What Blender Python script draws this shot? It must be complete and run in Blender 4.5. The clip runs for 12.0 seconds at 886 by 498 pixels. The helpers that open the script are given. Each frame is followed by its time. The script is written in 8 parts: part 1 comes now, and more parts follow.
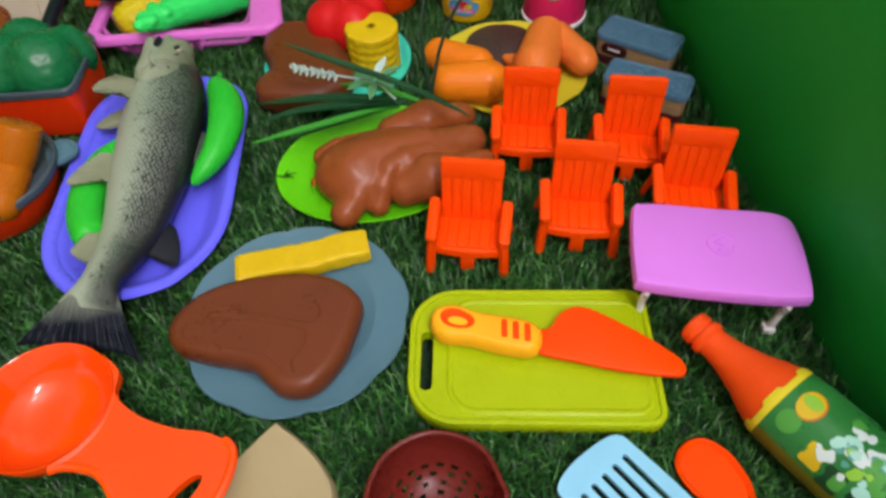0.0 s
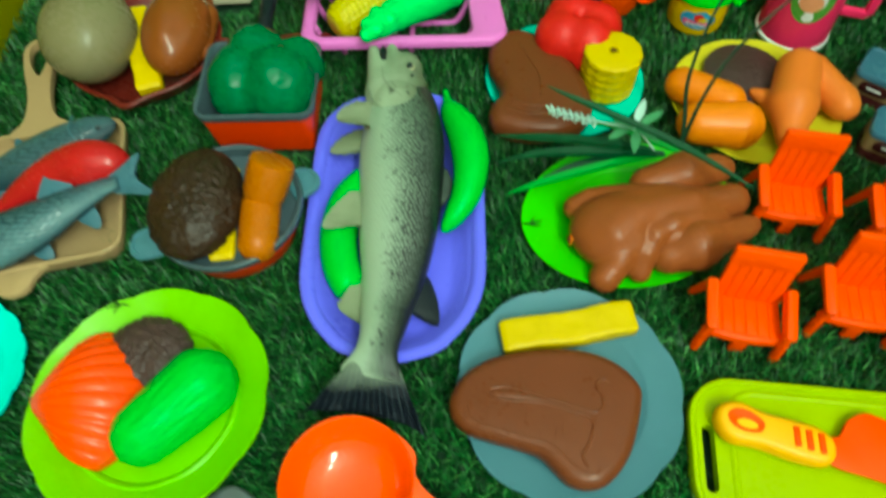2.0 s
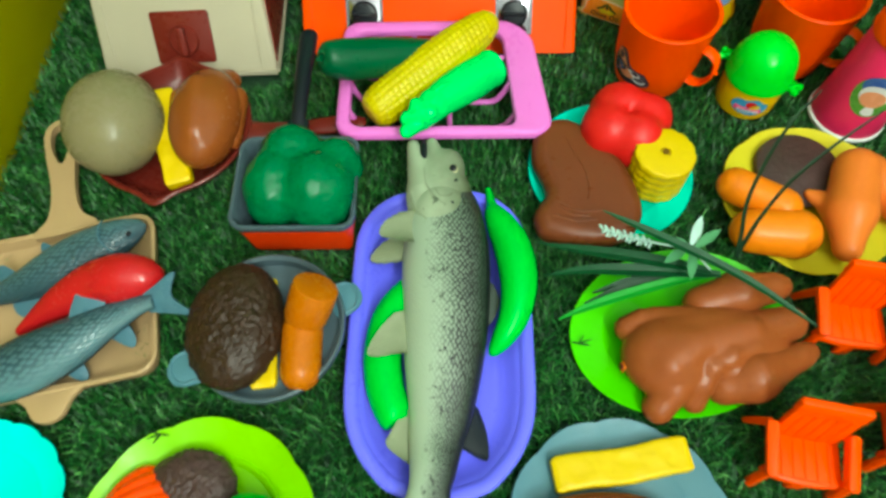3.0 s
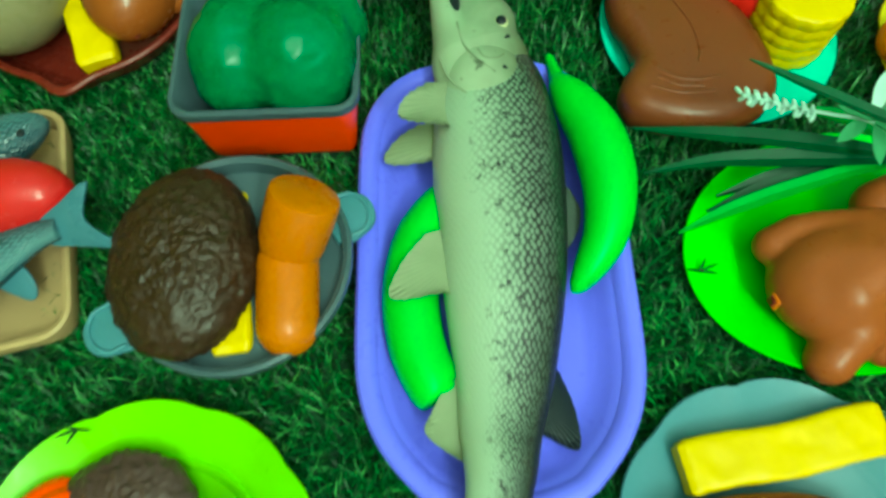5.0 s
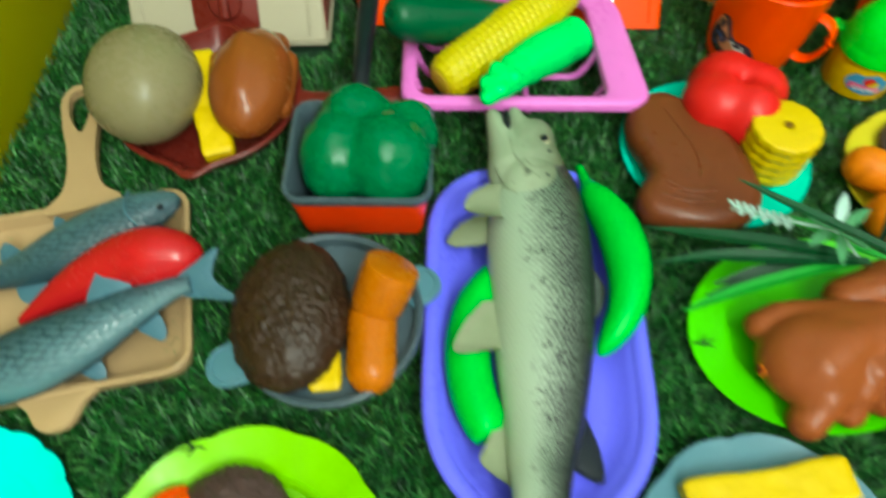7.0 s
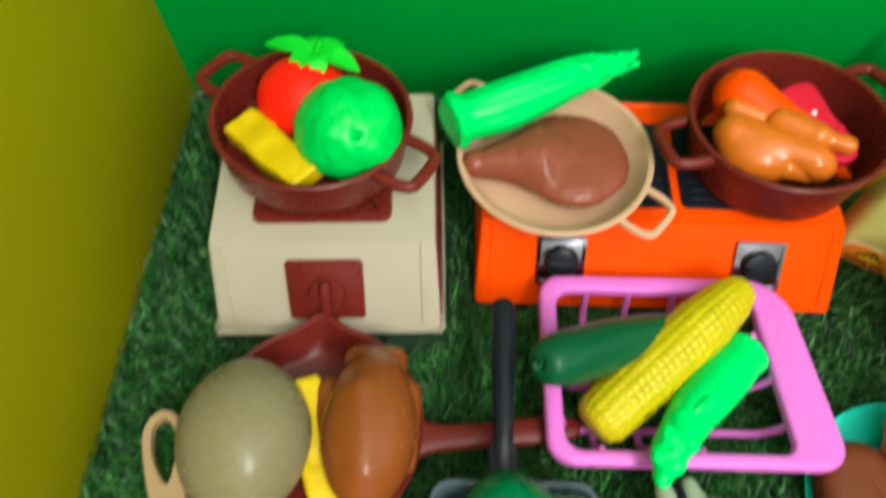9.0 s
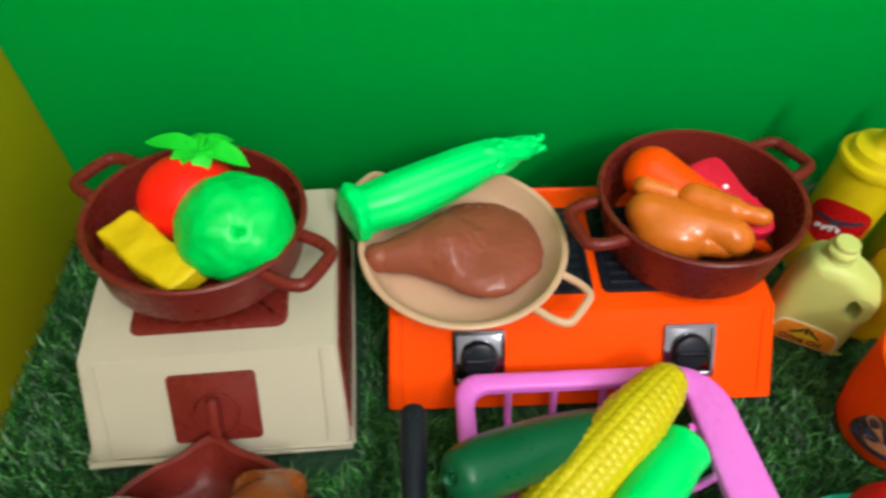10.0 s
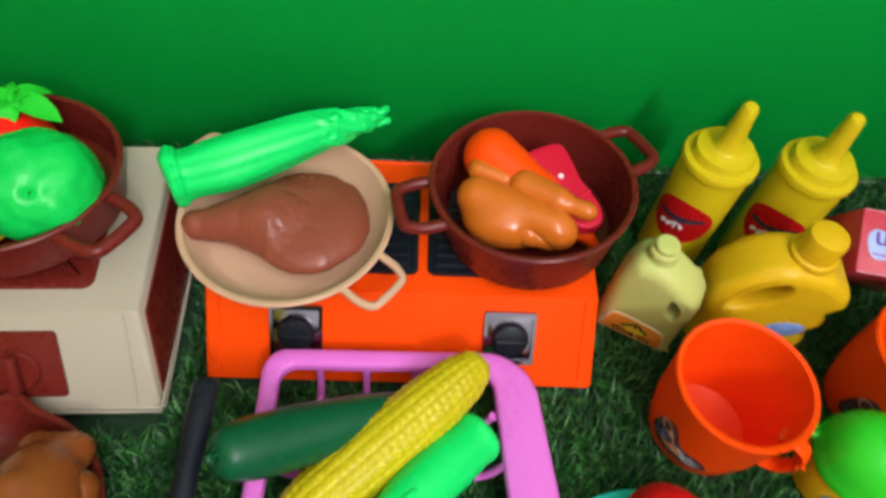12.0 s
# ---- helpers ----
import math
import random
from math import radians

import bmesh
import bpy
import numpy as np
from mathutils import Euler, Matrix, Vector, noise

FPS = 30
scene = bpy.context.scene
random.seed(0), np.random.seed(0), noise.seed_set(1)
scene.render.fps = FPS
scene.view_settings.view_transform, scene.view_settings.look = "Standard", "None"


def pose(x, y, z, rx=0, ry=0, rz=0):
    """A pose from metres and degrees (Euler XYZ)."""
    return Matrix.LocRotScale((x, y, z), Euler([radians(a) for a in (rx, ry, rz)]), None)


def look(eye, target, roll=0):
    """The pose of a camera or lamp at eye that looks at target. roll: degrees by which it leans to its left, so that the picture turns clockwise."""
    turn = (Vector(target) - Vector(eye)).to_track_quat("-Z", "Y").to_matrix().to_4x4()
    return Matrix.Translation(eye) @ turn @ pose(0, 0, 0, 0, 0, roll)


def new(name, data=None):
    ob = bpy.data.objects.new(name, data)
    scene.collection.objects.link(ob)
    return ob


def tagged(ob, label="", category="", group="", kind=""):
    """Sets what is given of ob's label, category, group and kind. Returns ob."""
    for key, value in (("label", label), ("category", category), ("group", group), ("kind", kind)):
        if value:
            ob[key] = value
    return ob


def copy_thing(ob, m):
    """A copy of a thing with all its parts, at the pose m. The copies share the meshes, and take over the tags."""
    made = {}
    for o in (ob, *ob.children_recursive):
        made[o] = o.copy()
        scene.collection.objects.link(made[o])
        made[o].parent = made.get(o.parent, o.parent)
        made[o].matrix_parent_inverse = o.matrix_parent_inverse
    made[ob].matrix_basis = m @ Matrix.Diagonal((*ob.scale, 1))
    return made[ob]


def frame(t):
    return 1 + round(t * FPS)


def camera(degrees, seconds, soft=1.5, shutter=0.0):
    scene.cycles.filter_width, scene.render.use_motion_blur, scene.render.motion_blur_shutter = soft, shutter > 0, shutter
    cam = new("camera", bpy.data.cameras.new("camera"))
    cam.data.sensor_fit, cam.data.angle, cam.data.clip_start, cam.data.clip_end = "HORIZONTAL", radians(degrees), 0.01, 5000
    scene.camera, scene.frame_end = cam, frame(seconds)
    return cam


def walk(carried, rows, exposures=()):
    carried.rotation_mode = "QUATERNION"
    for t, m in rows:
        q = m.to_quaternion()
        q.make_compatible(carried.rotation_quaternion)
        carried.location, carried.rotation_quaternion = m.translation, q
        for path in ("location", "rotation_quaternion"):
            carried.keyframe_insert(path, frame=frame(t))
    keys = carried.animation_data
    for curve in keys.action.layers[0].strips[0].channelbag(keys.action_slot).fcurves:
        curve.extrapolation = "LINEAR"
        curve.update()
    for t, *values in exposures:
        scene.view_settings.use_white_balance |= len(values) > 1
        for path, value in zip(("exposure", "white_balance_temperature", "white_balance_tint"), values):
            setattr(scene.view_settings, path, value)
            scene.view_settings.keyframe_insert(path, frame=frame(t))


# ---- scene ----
cam = camera(68.0, 12.0, soft=2.8, shutter=0.5)
PATH = [
    (0, (0.28, -0.549, 0.308), (0.339, 0.703, -1.25), -2.3),
    (0.5, (0.272, -0.545, 0.309), (0.344, 0.795, -1.174), -1.8),
    (1, (0.248, -0.539, 0.307), (0.316, 0.853, -1.127), -1.2),
    (1.5, (0.194, -0.516, 0.297), (0.226, 0.738, -1.262), -0.5),
    (2, (0.149, -0.458, 0.356), (0.101, 0.547, -1.372), -2.7),
    (2.5, (0.136, -0.414, 0.401), (0.085, 0.546, -1.353), -2.5),
    (2.7, (0.125, -0.395, 0.402), (0.081, 0.538, -1.367), -2.0),
    (4.3, (0.11, -0.306, 0.255), (0.094, 0.546, -1.555), -3.8),
    (4.5, (0.102, -0.312, 0.253), (0.09, 0.512, -1.569), -3.5),
    (5, (0.091, -0.333, 0.261), (0.078, 0.452, -1.578), -2.7),
    (5.5, (0.098, -0.381, 0.291), (0.084, 0.407, -1.547), -1.7),
    (6, (0.084, -0.403, 0.277), (0.063, 0.382, -1.562), -0.6),
    (6.5, (0.104, -0.407, 0.294), (0.12, 0.342, -1.561), 2.1),
    (7, (0.065, -0.368, 0.317), (0.054, 0.65, -1.404), 0.4),
    (7.2, (0.046, -0.341, 0.301), (0.015, 0.678, -1.419), -0.1),
    (8.8, (-0.006, -0.182, 0.36), (-0.078, 0.728, -1.42), -1.8),
    (9, (-0.012, -0.169, 0.36), (-0.053, 0.825, -1.376), -0.3),
    (9.5, (-0.006, -0.159, 0.337), (0.031, 1.052, -1.254), 1.6),
    (10, (0.019, -0.157, 0.332), (0.09, 1.103, -1.22), 1.0),
    (10.5, (0.065, -0.19, 0.336), (0.159, 1.041, -1.238), 1.5),
    (11, (0.074, -0.218, 0.342), (0.243, 1.019, -1.221), 5.5),
    (11.5, (0.071, -0.204, 0.341), (0.338, 1.023, -1.216), 10.6),
    (12, (0.109, -0.139, 0.342), (0.201, 0.974, -1.317), 6.2),
]
# Exposure in stops, white balance in kelvin and tint: the film turns greener over the middle.
BALANCE = [(0.0, -0.43, 6500, 26), (1.0, -0.30, 6500, 22), (1.5, -0.25, 6500, 1), (2.0, -0.15, 6500, -33), (2.5, 0.04, 6450, -10), (4.5, 0.14, 6550, -52), (5.0, 0.16, 6550, -56), (5.5, 0.08, 6450, -40), (6.0, 0.0, 6450, -30), (6.5, -0.04, 6550, -24), (7.2, 0.12, 6400, -10), (8.8, 0.16, 6400, 5), (9.5, 0.12, 6350, 7), (10.5, -0.03, 6200, 14), (12.0, -0.13, 6150, 18)]
walk(cam, [(t, look(eye, target, roll)) for t, eye, target, roll in PATH], BALANCE)


# ---- light ----
world = bpy.data.worlds.new("world")
scene.world = world
world.use_nodes = True
world.node_tree.nodes["Background"].inputs["Color"].default_value = (0.9, 0.95, 1.0, 1)
world.node_tree.nodes["Background"].inputs["Strength"].default_value = 0.075


def area_lamp(name, m, sx, sy, watts, color):
    data = bpy.data.lights.new(name, "AREA")
    data.shape, data.size, data.size_y, data.energy, data.color = "RECTANGLE", sx, sy, watts, color
    ob = new(name, data)
    ob.matrix_world = m
    return ob


LAMP = Vector((0.56, -1.05, 1.35))
area_lamp("tube_light", pose(*LAMP, 30), 0.05, 0.75, 26.0, (1.0, 0.98, 0.96))
# Added upward fill, stronger than the tube: softens shadows by bouncing off the ceiling.
area_lamp("ceiling_bounce_fill", pose(LAMP.x, LAMP.y, LAMP.z + 0.05, 180), 0.05, 0.75, 50.0, (1.0, 0.98, 0.96))
scene.view_settings.exposure = 0.0


# ---- materials ----
def lin(r, g, b, k=1.0):
    """Linear colour from 0-255 values."""
    f = lambda v: (v / 255 / 12.92 if v / 255 <= 0.04045 else ((v / 255 + 0.055) / 1.055) ** 2.4) * k
    return (f(r), f(g), f(b), 1.0)


def nodes_of(name):
    m = bpy.data.materials.new(name)
    m.use_nodes = True
    t = m.node_tree
    return m, t, t.nodes["Principled BSDF"]


def put(t, kind, **inputs):
    n = t.nodes.new(kind)
    for key, value in inputs.items():
        n.inputs[key.replace("_", " ")].default_value = value
    return n


def plastic(name, color, rough=0.34, vary=0.10, grain=260.0, bump=0.06, wear=0.25, spec=0.24, sss=0.0):
    """Moulded toy plastic: faint mottling, fine moulding grain, dull handled patches."""
    m, t, p = nodes_of(name)
    coord = t.nodes.new("ShaderNodeTexCoord")
    big = put(t, "ShaderNodeTexNoise", Scale=28.0, Detail=3.0)
    fine = put(t, "ShaderNodeTexNoise", Scale=grain, Detail=4.0)
    for n in (big, fine):
        t.links.new(coord.outputs["Object"], n.inputs["Vector"])
    mix = t.nodes.new("ShaderNodeMix")
    mix.data_type = "RGBA"
    mix.inputs["A"].default_value = [c * (1 - vary) for c in color[:3]] + [1]
    mix.inputs["B"].default_value = [min(1, c * (1 + vary)) for c in color[:3]] + [1]
    t.links.new(big.outputs["Fac"], mix.inputs["Factor"])
    t.links.new(mix.outputs["Result"], p.inputs["Base Color"])
    ramp = put(t, "ShaderNodeMapRange", To_Min=rough * (1 - wear), To_Max=min(1.0, rough * (1 + wear)))
    add = put(t, "ShaderNodeMath")
    t.links.new(big.outputs["Fac"], add.inputs[0])
    t.links.new(fine.outputs["Fac"], add.inputs[1])
    add.operation = "MULTIPLY"
    ramp.inputs["From Min"].default_value, ramp.inputs["From Max"].default_value = 0.1, 0.45
    t.links.new(add.outputs[0], ramp.inputs["Value"])
    t.links.new(ramp.outputs[0], p.inputs["Roughness"])
    b = put(t, "ShaderNodeBump", Strength=bump, Distance=0.001)
    t.links.new(fine.outputs["Fac"], b.inputs["Height"])
    t.links.new(b.outputs[0], p.inputs["Normal"])
    p.inputs["Specular IOR Level"].default_value = spec
    if sss:
        p.inputs["Subsurface Weight"].default_value = sss
        p.inputs["Subsurface Scale"].default_value = 0.004
    return m


ORANGE = plastic("orange_plastic", lin(255, 76, 0), 0.36, spec=0.14)
ORANGE_SOFT = plastic("dull_orange_plastic", lin(236, 78, 12), 0.5)
ORANGE_DEEP = plastic("deep_orange_plastic", lin(248, 60, 6), 0.4)
BEIGE = plastic("beige_plastic", lin(206, 196, 170, 0.72), 0.4, vary=0.05)
CREAM = plastic("cream_plastic", lin(206, 172, 126, 0.68), 0.42, vary=0.06)
BROWN = plastic("brown_plastic", lin(124, 40, 31, 0.70), 0.3)
MEAT = plastic("meat_plastic", lin(128, 66, 34, 0.67), 0.33, vary=0.12)
HEN = plastic("hen_plastic", lin(160, 84, 40, 0.76), 0.34, vary=0.08)
MEAT_DARK = plastic("dark_meat_plastic", lin(162, 86, 62, 0.67), 0.22, bump=0.55, grain=150)
PATTY = plastic("patty_plastic", lin(84, 62, 60, 0.68), 0.40, bump=1.0, grain=300, vary=0.3, spec=0.3)
CRUST = plastic("crusty_patty_plastic", lin(58, 38, 24, 0.68), 0.42, bump=1.0, grain=240, vary=0.35, spec=0.3)
ROAST = plastic("roast_plastic", lin(222, 116, 30, 0.83), 0.24, spec=0.36)
ROAST_DARK = plastic("dark_roast_plastic", lin(160, 86, 36, 0.69), 0.25, spec=0.32)
FRIED = plastic("fried_plastic", lin(248, 132, 52, 0.81), 0.38)
MANGO = plastic("mango_plastic", lin(250, 136, 20, 0.83), 0.36)
YELLOW = plastic("yellow_plastic", lin(250, 214, 12, 0.69), 0.42, bump=0.12, grain=120)
YELLOW_PALE = plastic("pale_yellow_plastic", lin(240, 226, 50, 0.70), 0.4)
CORN = plastic("corn_plastic", lin(226, 208, 14, 0.72), 0.32)
MUSTARD = plastic("mustard_plastic", lin(230, 204, 12, 0.78), 0.34, vary=0.05)
JUG_YELLOW = plastic("jug_yellow_plastic", lin(242, 194, 12, 0.80), 0.34, vary=0.06)
LIME = plastic("lime_plastic", lin(146, 226, 8, 0.77), 0.34)
LIME_PLATE = plastic("lime_plate_plastic", lin(100, 230, 10, 0.77), 0.36)
BOARD_GREEN = plastic("board_plastic", lin(184, 212, 0, 0.76), 0.32, spec=0.16)
LID_GREEN = plastic("lid_plastic", lin(52, 226, 40, 0.85), 0.3)
GREEN = plastic("green_plastic", lin(4, 186, 46), 0.36)
GREEN_NEON = plastic("neon_green_plastic", lin(4, 220, 100), 0.34)
SQUASH_GREEN = plastic("squash_plastic", lin(4, 200, 78), 0.34, vary=0.14)
GREEN_DARK = plastic("dark_green_plastic", lin(4, 122, 70, 0.72), 0.3)
GREEN_CUKE = plastic("cucumber_plastic", lin(14, 98, 58, 0.68), 0.34)
LEAF_NEON = plastic("leaf_plastic", lin(36, 200, 44), 0.4)
RED = plastic("red_plastic", lin(206, 24, 24), 0.38)
RED_NEON = plastic("neon_red_plastic", lin(255, 30, 12), 0.42)
RED_CHILI = plastic("red_chili_plastic", lin(182, 22, 30), 0.26, vary=0.16, spec=0.32)
CRIMSON = plastic("crimson_plastic", lin(206, 22, 52), 0.36)
PINK = plastic("pink_plastic", lin(238, 124, 222, 0.86), 0.32)
PINK_TABLE = plastic("lilac_pink_plastic", lin(232, 138, 248, 0.86), 0.4, vary=0.04)
PINK_HOT = plastic("hot_pink_plastic", lin(246, 44, 108), 0.36)
TUB = plastic("periwinkle_plastic", lin(104, 106, 255, 0.96), 0.32, vary=0.06)
TEAL = plastic("teal_plastic", lin(40, 214, 186), 0.36)
CYAN = plastic("cyan_plastic", lin(50, 224, 214), 0.4)
GREY_BLUE = plastic("grey_blue_plastic", lin(94, 140, 156, 0.74), 0.38, vary=0.05)
GREY = plastic("grey_plastic", lin(84, 102, 112, 0.68), 0.36)
SKY = plastic("pale_blue_plastic", lin(136, 206, 234), 0.34)
BLACK = plastic("black_plastic", lin(22, 26, 34), 0.34)
WHITE = plastic("white_plastic", lin(226, 226, 226), 0.36, vary=0.04)
EGG = plastic("egg_plastic", lin(152, 142, 104, 0.68), 0.3, vary=0.08)
AMBER = plastic("amber_plastic", lin(178, 98, 5), 0.3)
JUG_PALE = plastic("pale_green_yellow_plastic", lin(218, 224, 128, 0.76), 0.38, sss=0.2)
TIN_BLUE = plastic("tin_lid_paint", lin(72, 110, 134), 0.28)
PEACH = plastic("peach_plastic", lin(228, 184, 148, 0.77), 0.42, vary=0.06)
TAN = plastic("tan_plastic", lin(200, 168, 126, 0.68), 0.42, vary=0.06)
STEM_DARK = plastic("dark_stem_plastic", lin(28, 54, 34), 0.45)
LAVENDER = plastic("pale_flower_plastic", lin(176, 206, 196), 0.5)


def turf_mat():
    m, t, p = nodes_of("turf_blades")
    geo = t.nodes.new("ShaderNodeNewGeometry")
    ramp = t.nodes.new("ShaderNodeValToRGB")
    e = ramp.color_ramp.elements
    e[0].position, e[0].color = 0.0, (0.008, 0.075, 0.010, 1)
    e[1].position, e[1].color = 1.0, (0.20, 0.56, 0.13, 1)
    a = ramp.color_ramp.elements.new(0.55)
    a.color = (0.013, 0.14, 0.017, 1)
    b = ramp.color_ramp.elements.new(0.82)
    b.color = (0.040, 0.28, 0.036, 1)
    t.links.new(geo.outputs["Random Per Island"], ramp.inputs[0])
    coord = t.nodes.new("ShaderNodeTexCoord")
    n = put(t, "ShaderNodeTexNoise", Scale=22.0, Detail=3.0)
    t.links.new(coord.outputs["Object"], n.inputs["Vector"])
    hue = put(t, "ShaderNodeHueSaturation")
    r = put(t, "ShaderNodeMapRange", To_Min=0.38, To_Max=0.88)
    t.links.new(n.outputs["Fac"], r.inputs["Value"])
    t.links.new(r.outputs[0], hue.inputs["Value"])
    t.links.new(ramp.outputs[0], hue.inputs["Color"])
    t.links.new(hue.outputs[0], p.inputs["Base Color"])
    p.inputs["Roughness"].default_value = 0.45
    return m


def backing_mat():
    m, t, p = nodes_of("turf_backing")
    coord = t.nodes.new("ShaderNodeTexCoord")
    n = put(t, "ShaderNodeTexNoise", Scale=300.0, Detail=5.0)
    t.links.new(coord.outputs["Object"], n.inputs["Vector"])
    ramp = t.nodes.new("ShaderNodeValToRGB")
    ramp.color_ramp.elements[0].color = (0.003, 0.018, 0.006, 1)
    ramp.color_ramp.elements[1].color = (0.010, 0.055, 0.016, 1)
    t.links.new(n.outputs["Fac"], ramp.inputs[0])
    t.links.new(ramp.outputs[0], p.inputs["Base Color"])
    b = put(t, "ShaderNodeBump", Strength=0.8, Distance=0.003)
    t.links.new(n.outputs["Fac"], b.inputs["Height"])
    t.links.new(b.outputs[0], p.inputs["Normal"])
    p.inputs["Roughness"].default_value = 0.9
    return m


def board_mat(name, color, rough=0.5):
    """Coated display board: slow cloudiness and a faint paper grain."""
    m, t, p = nodes_of(name)
    coord = t.nodes.new("ShaderNodeTexCoord")
    n = put(t, "ShaderNodeTexNoise", Scale=5.0, Detail=4.0)
    g = put(t, "ShaderNodeTexNoise", Scale=420.0, Detail=3.0)
    for q in (n, g):
        t.links.new(coord.outputs["Object"], q.inputs["Vector"])
    mix = t.nodes.new("ShaderNodeMix")
    mix.data_type = "RGBA"
    mix.inputs["A"].default_value = [c * 0.92 for c in color[:3]] + [1]
    mix.inputs["B"].default_value = [min(1, c * 1.08) for c in color[:3]] + [1]
    t.links.new(n.outputs["Fac"], mix.inputs["Factor"])
    t.links.new(mix.outputs["Result"], p.inputs["Base Color"])
    b = put(t, "ShaderNodeBump", Strength=0.05, Distance=0.001)
    t.links.new(g.outputs["Fac"], b.inputs["Height"])
    t.links.new(b.outputs[0], p.inputs["Normal"])
    p.inputs["Roughness"].default_value = rough
    p.inputs["Specular IOR Level"].default_value = 0.12
    return m


def scale_mat(name, tones, rim, across, along, rim_from, fleck=0.6, rough=0.4, relief=0.28, rim_wide=0.30):
    """Fish skin in the body's own (round, along) coordinates: tones from belly to back, rows of scales, flecks."""
    m, t, p = nodes_of(name)
    coord = t.nodes.new("ShaderNodeTexCoord")
    sep = t.nodes.new("ShaderNodeSeparateXYZ")
    t.links.new(coord.outputs["UV"], sep.inputs[0])
    patch = put(t, "ShaderNodeTexNoise", Scale=40.0, Detail=3.0)
    speck = put(t, "ShaderNodeTexNoise", Scale=240.0, Detail=3.0, Roughness=0.6)
    for n in (patch, speck):
        t.links.new(coord.outputs["Object"], n.inputs["Vector"])
    fade = put(t, "ShaderNodeMapRange", From_Min=0.90, From_Max=1.0, To_Min=1.0, To_Max=0.80)
    t.links.new(sep.outputs["Y"], fade.inputs["Value"])
    pale = t.nodes.new("ShaderNodeMath")
    pale.operation = "MULTIPLY"
    t.links.new(sep.outputs["X"], pale.inputs[0])
    t.links.new(fade.outputs[0], pale.inputs[1])
    wob = t.nodes.new("ShaderNodeMath")
    wob.operation = "MULTIPLY_ADD"
    wob.inputs[1].default_value = 0.22
    t.links.new(patch.outputs["Fac"], wob.inputs[0])
    t.links.new(pale.outputs[0], wob.inputs[2])
    ramp = t.nodes.new("ShaderNodeValToRGB")
    e = ramp.color_ramp.elements
    e[0].position, e[0].color = tones[0]
    e[1].position, e[1].color = tones[-1]
    for pos, col in tones[1:-1]:
        e.new(pos).color = col
    t.links.new(wob.outputs[0], ramp.inputs[0])
    grid = t.nodes.new("ShaderNodeVectorMath")
    grid.operation = "MULTIPLY"
    grid.inputs[1].default_value = (across, along, 0)
    t.links.new(coord.outputs["UV"], grid.inputs[0])
    turn = t.nodes.new("ShaderNodeMapping")
    turn.inputs["Rotation"].default_value = (0, 0, radians(45))
    t.links.new(grid.outputs[0], turn.inputs["Vector"])
    cell = put(t, "ShaderNodeTexVoronoi", Scale=1.0, Randomness=0.42)
    cell.voronoi_dimensions = "2D"
    t.links.new(turn.outputs[0], cell.inputs["Vector"])
    gap = put(t, "ShaderNodeMapRange", From_Min=0.30, From_Max=0.50)
    t.links.new(cell.outputs["Distance"], gap.inputs["Value"])
    side = put(t, "ShaderNodeMapRange", From_Min=rim_from, From_Max=rim_from + rim_wide)
    t.links.new(wob.outputs[0], side.inputs["Value"])
    f = put(t, "ShaderNodeMath")
    f.operation = "MULTIPLY"
    t.links.new(gap.outputs[0], f.inputs[0])
    t.links.new(side.outputs[0], f.inputs[1])
    mix = t.nodes.new("ShaderNodeMix")
    mix.data_type = "RGBA"
    mix.inputs["B"].default_value = rim
    t.links.new(f.outputs[0], mix.inputs["Factor"])
    t.links.new(ramp.outputs[0], mix.inputs["A"])
    dark = put(t, "ShaderNodeMapRange", From_Min=fleck, From_Max=fleck + 0.022)
    t.links.new(speck.outputs["Fac"], dark.inputs["Value"])
    half = put(t, "ShaderNodeMapRange", From_Min=0.44, From_Max=0.60)
    t.links.new(wob.outputs[0], half.inputs["Value"])
    g = put(t, "ShaderNodeMath")
    g.operation = "MULTIPLY"
    t.links.new(dark.outputs[0], g.inputs[0])
    t.links.new(half.outputs[0], g.inputs[1])
    mix2 = t.nodes.new("ShaderNodeMix")
    mix2.data_type = "RGBA"
    mix2.inputs["B"].default_value = lin(22, 26, 26)
    t.links.new(g.outputs[0], mix2.inputs["Factor"])
    t.links.new(mix.outputs["Result"], mix2.inputs["A"])
    t.links.new(mix2.outputs["Result"], p.inputs["Base Color"])
    b = put(t, "ShaderNodeBump", Strength=relief, Distance=0.0008)
    b.invert = True
    t.links.new(cell.outputs["Distance"], b.inputs["Height"])
    t.links.new(b.outputs[0], p.inputs["Normal"])
    p.inputs["Roughness"].default_value = rough
    return m


def head_mat(name, pale, dark, x0, x1):
    """Smooth fish head: pale cheek to olive crown across local x, with dark smudges."""
    m = fin_mat(name, pale, dark, x0, x1, "X")
    t, p = m.node_tree, m.node_tree.nodes["Principled BSDF"]
    under = p.inputs["Base Color"].links[0].from_socket
    coord = t.nodes.new("ShaderNodeTexCoord")
    n = put(t, "ShaderNodeTexNoise", Scale=150.0, Detail=4.0)
    t.links.new(coord.outputs["Object"], n.inputs["Vector"])
    f = put(t, "ShaderNodeMapRange", From_Min=0.66, From_Max=0.74, To_Max=0.7)
    t.links.new(n.outputs["Fac"], f.inputs["Value"])
    mix = t.nodes.new("ShaderNodeMix")
    mix.data_type = "RGBA"
    mix.inputs["B"].default_value = lin(40, 44, 34)
    t.links.new(f.outputs[0], mix.inputs["Factor"])
    t.links.new(under, mix.inputs["A"])
    t.links.new(mix.outputs["Result"], p.inputs["Base Color"])
    return m


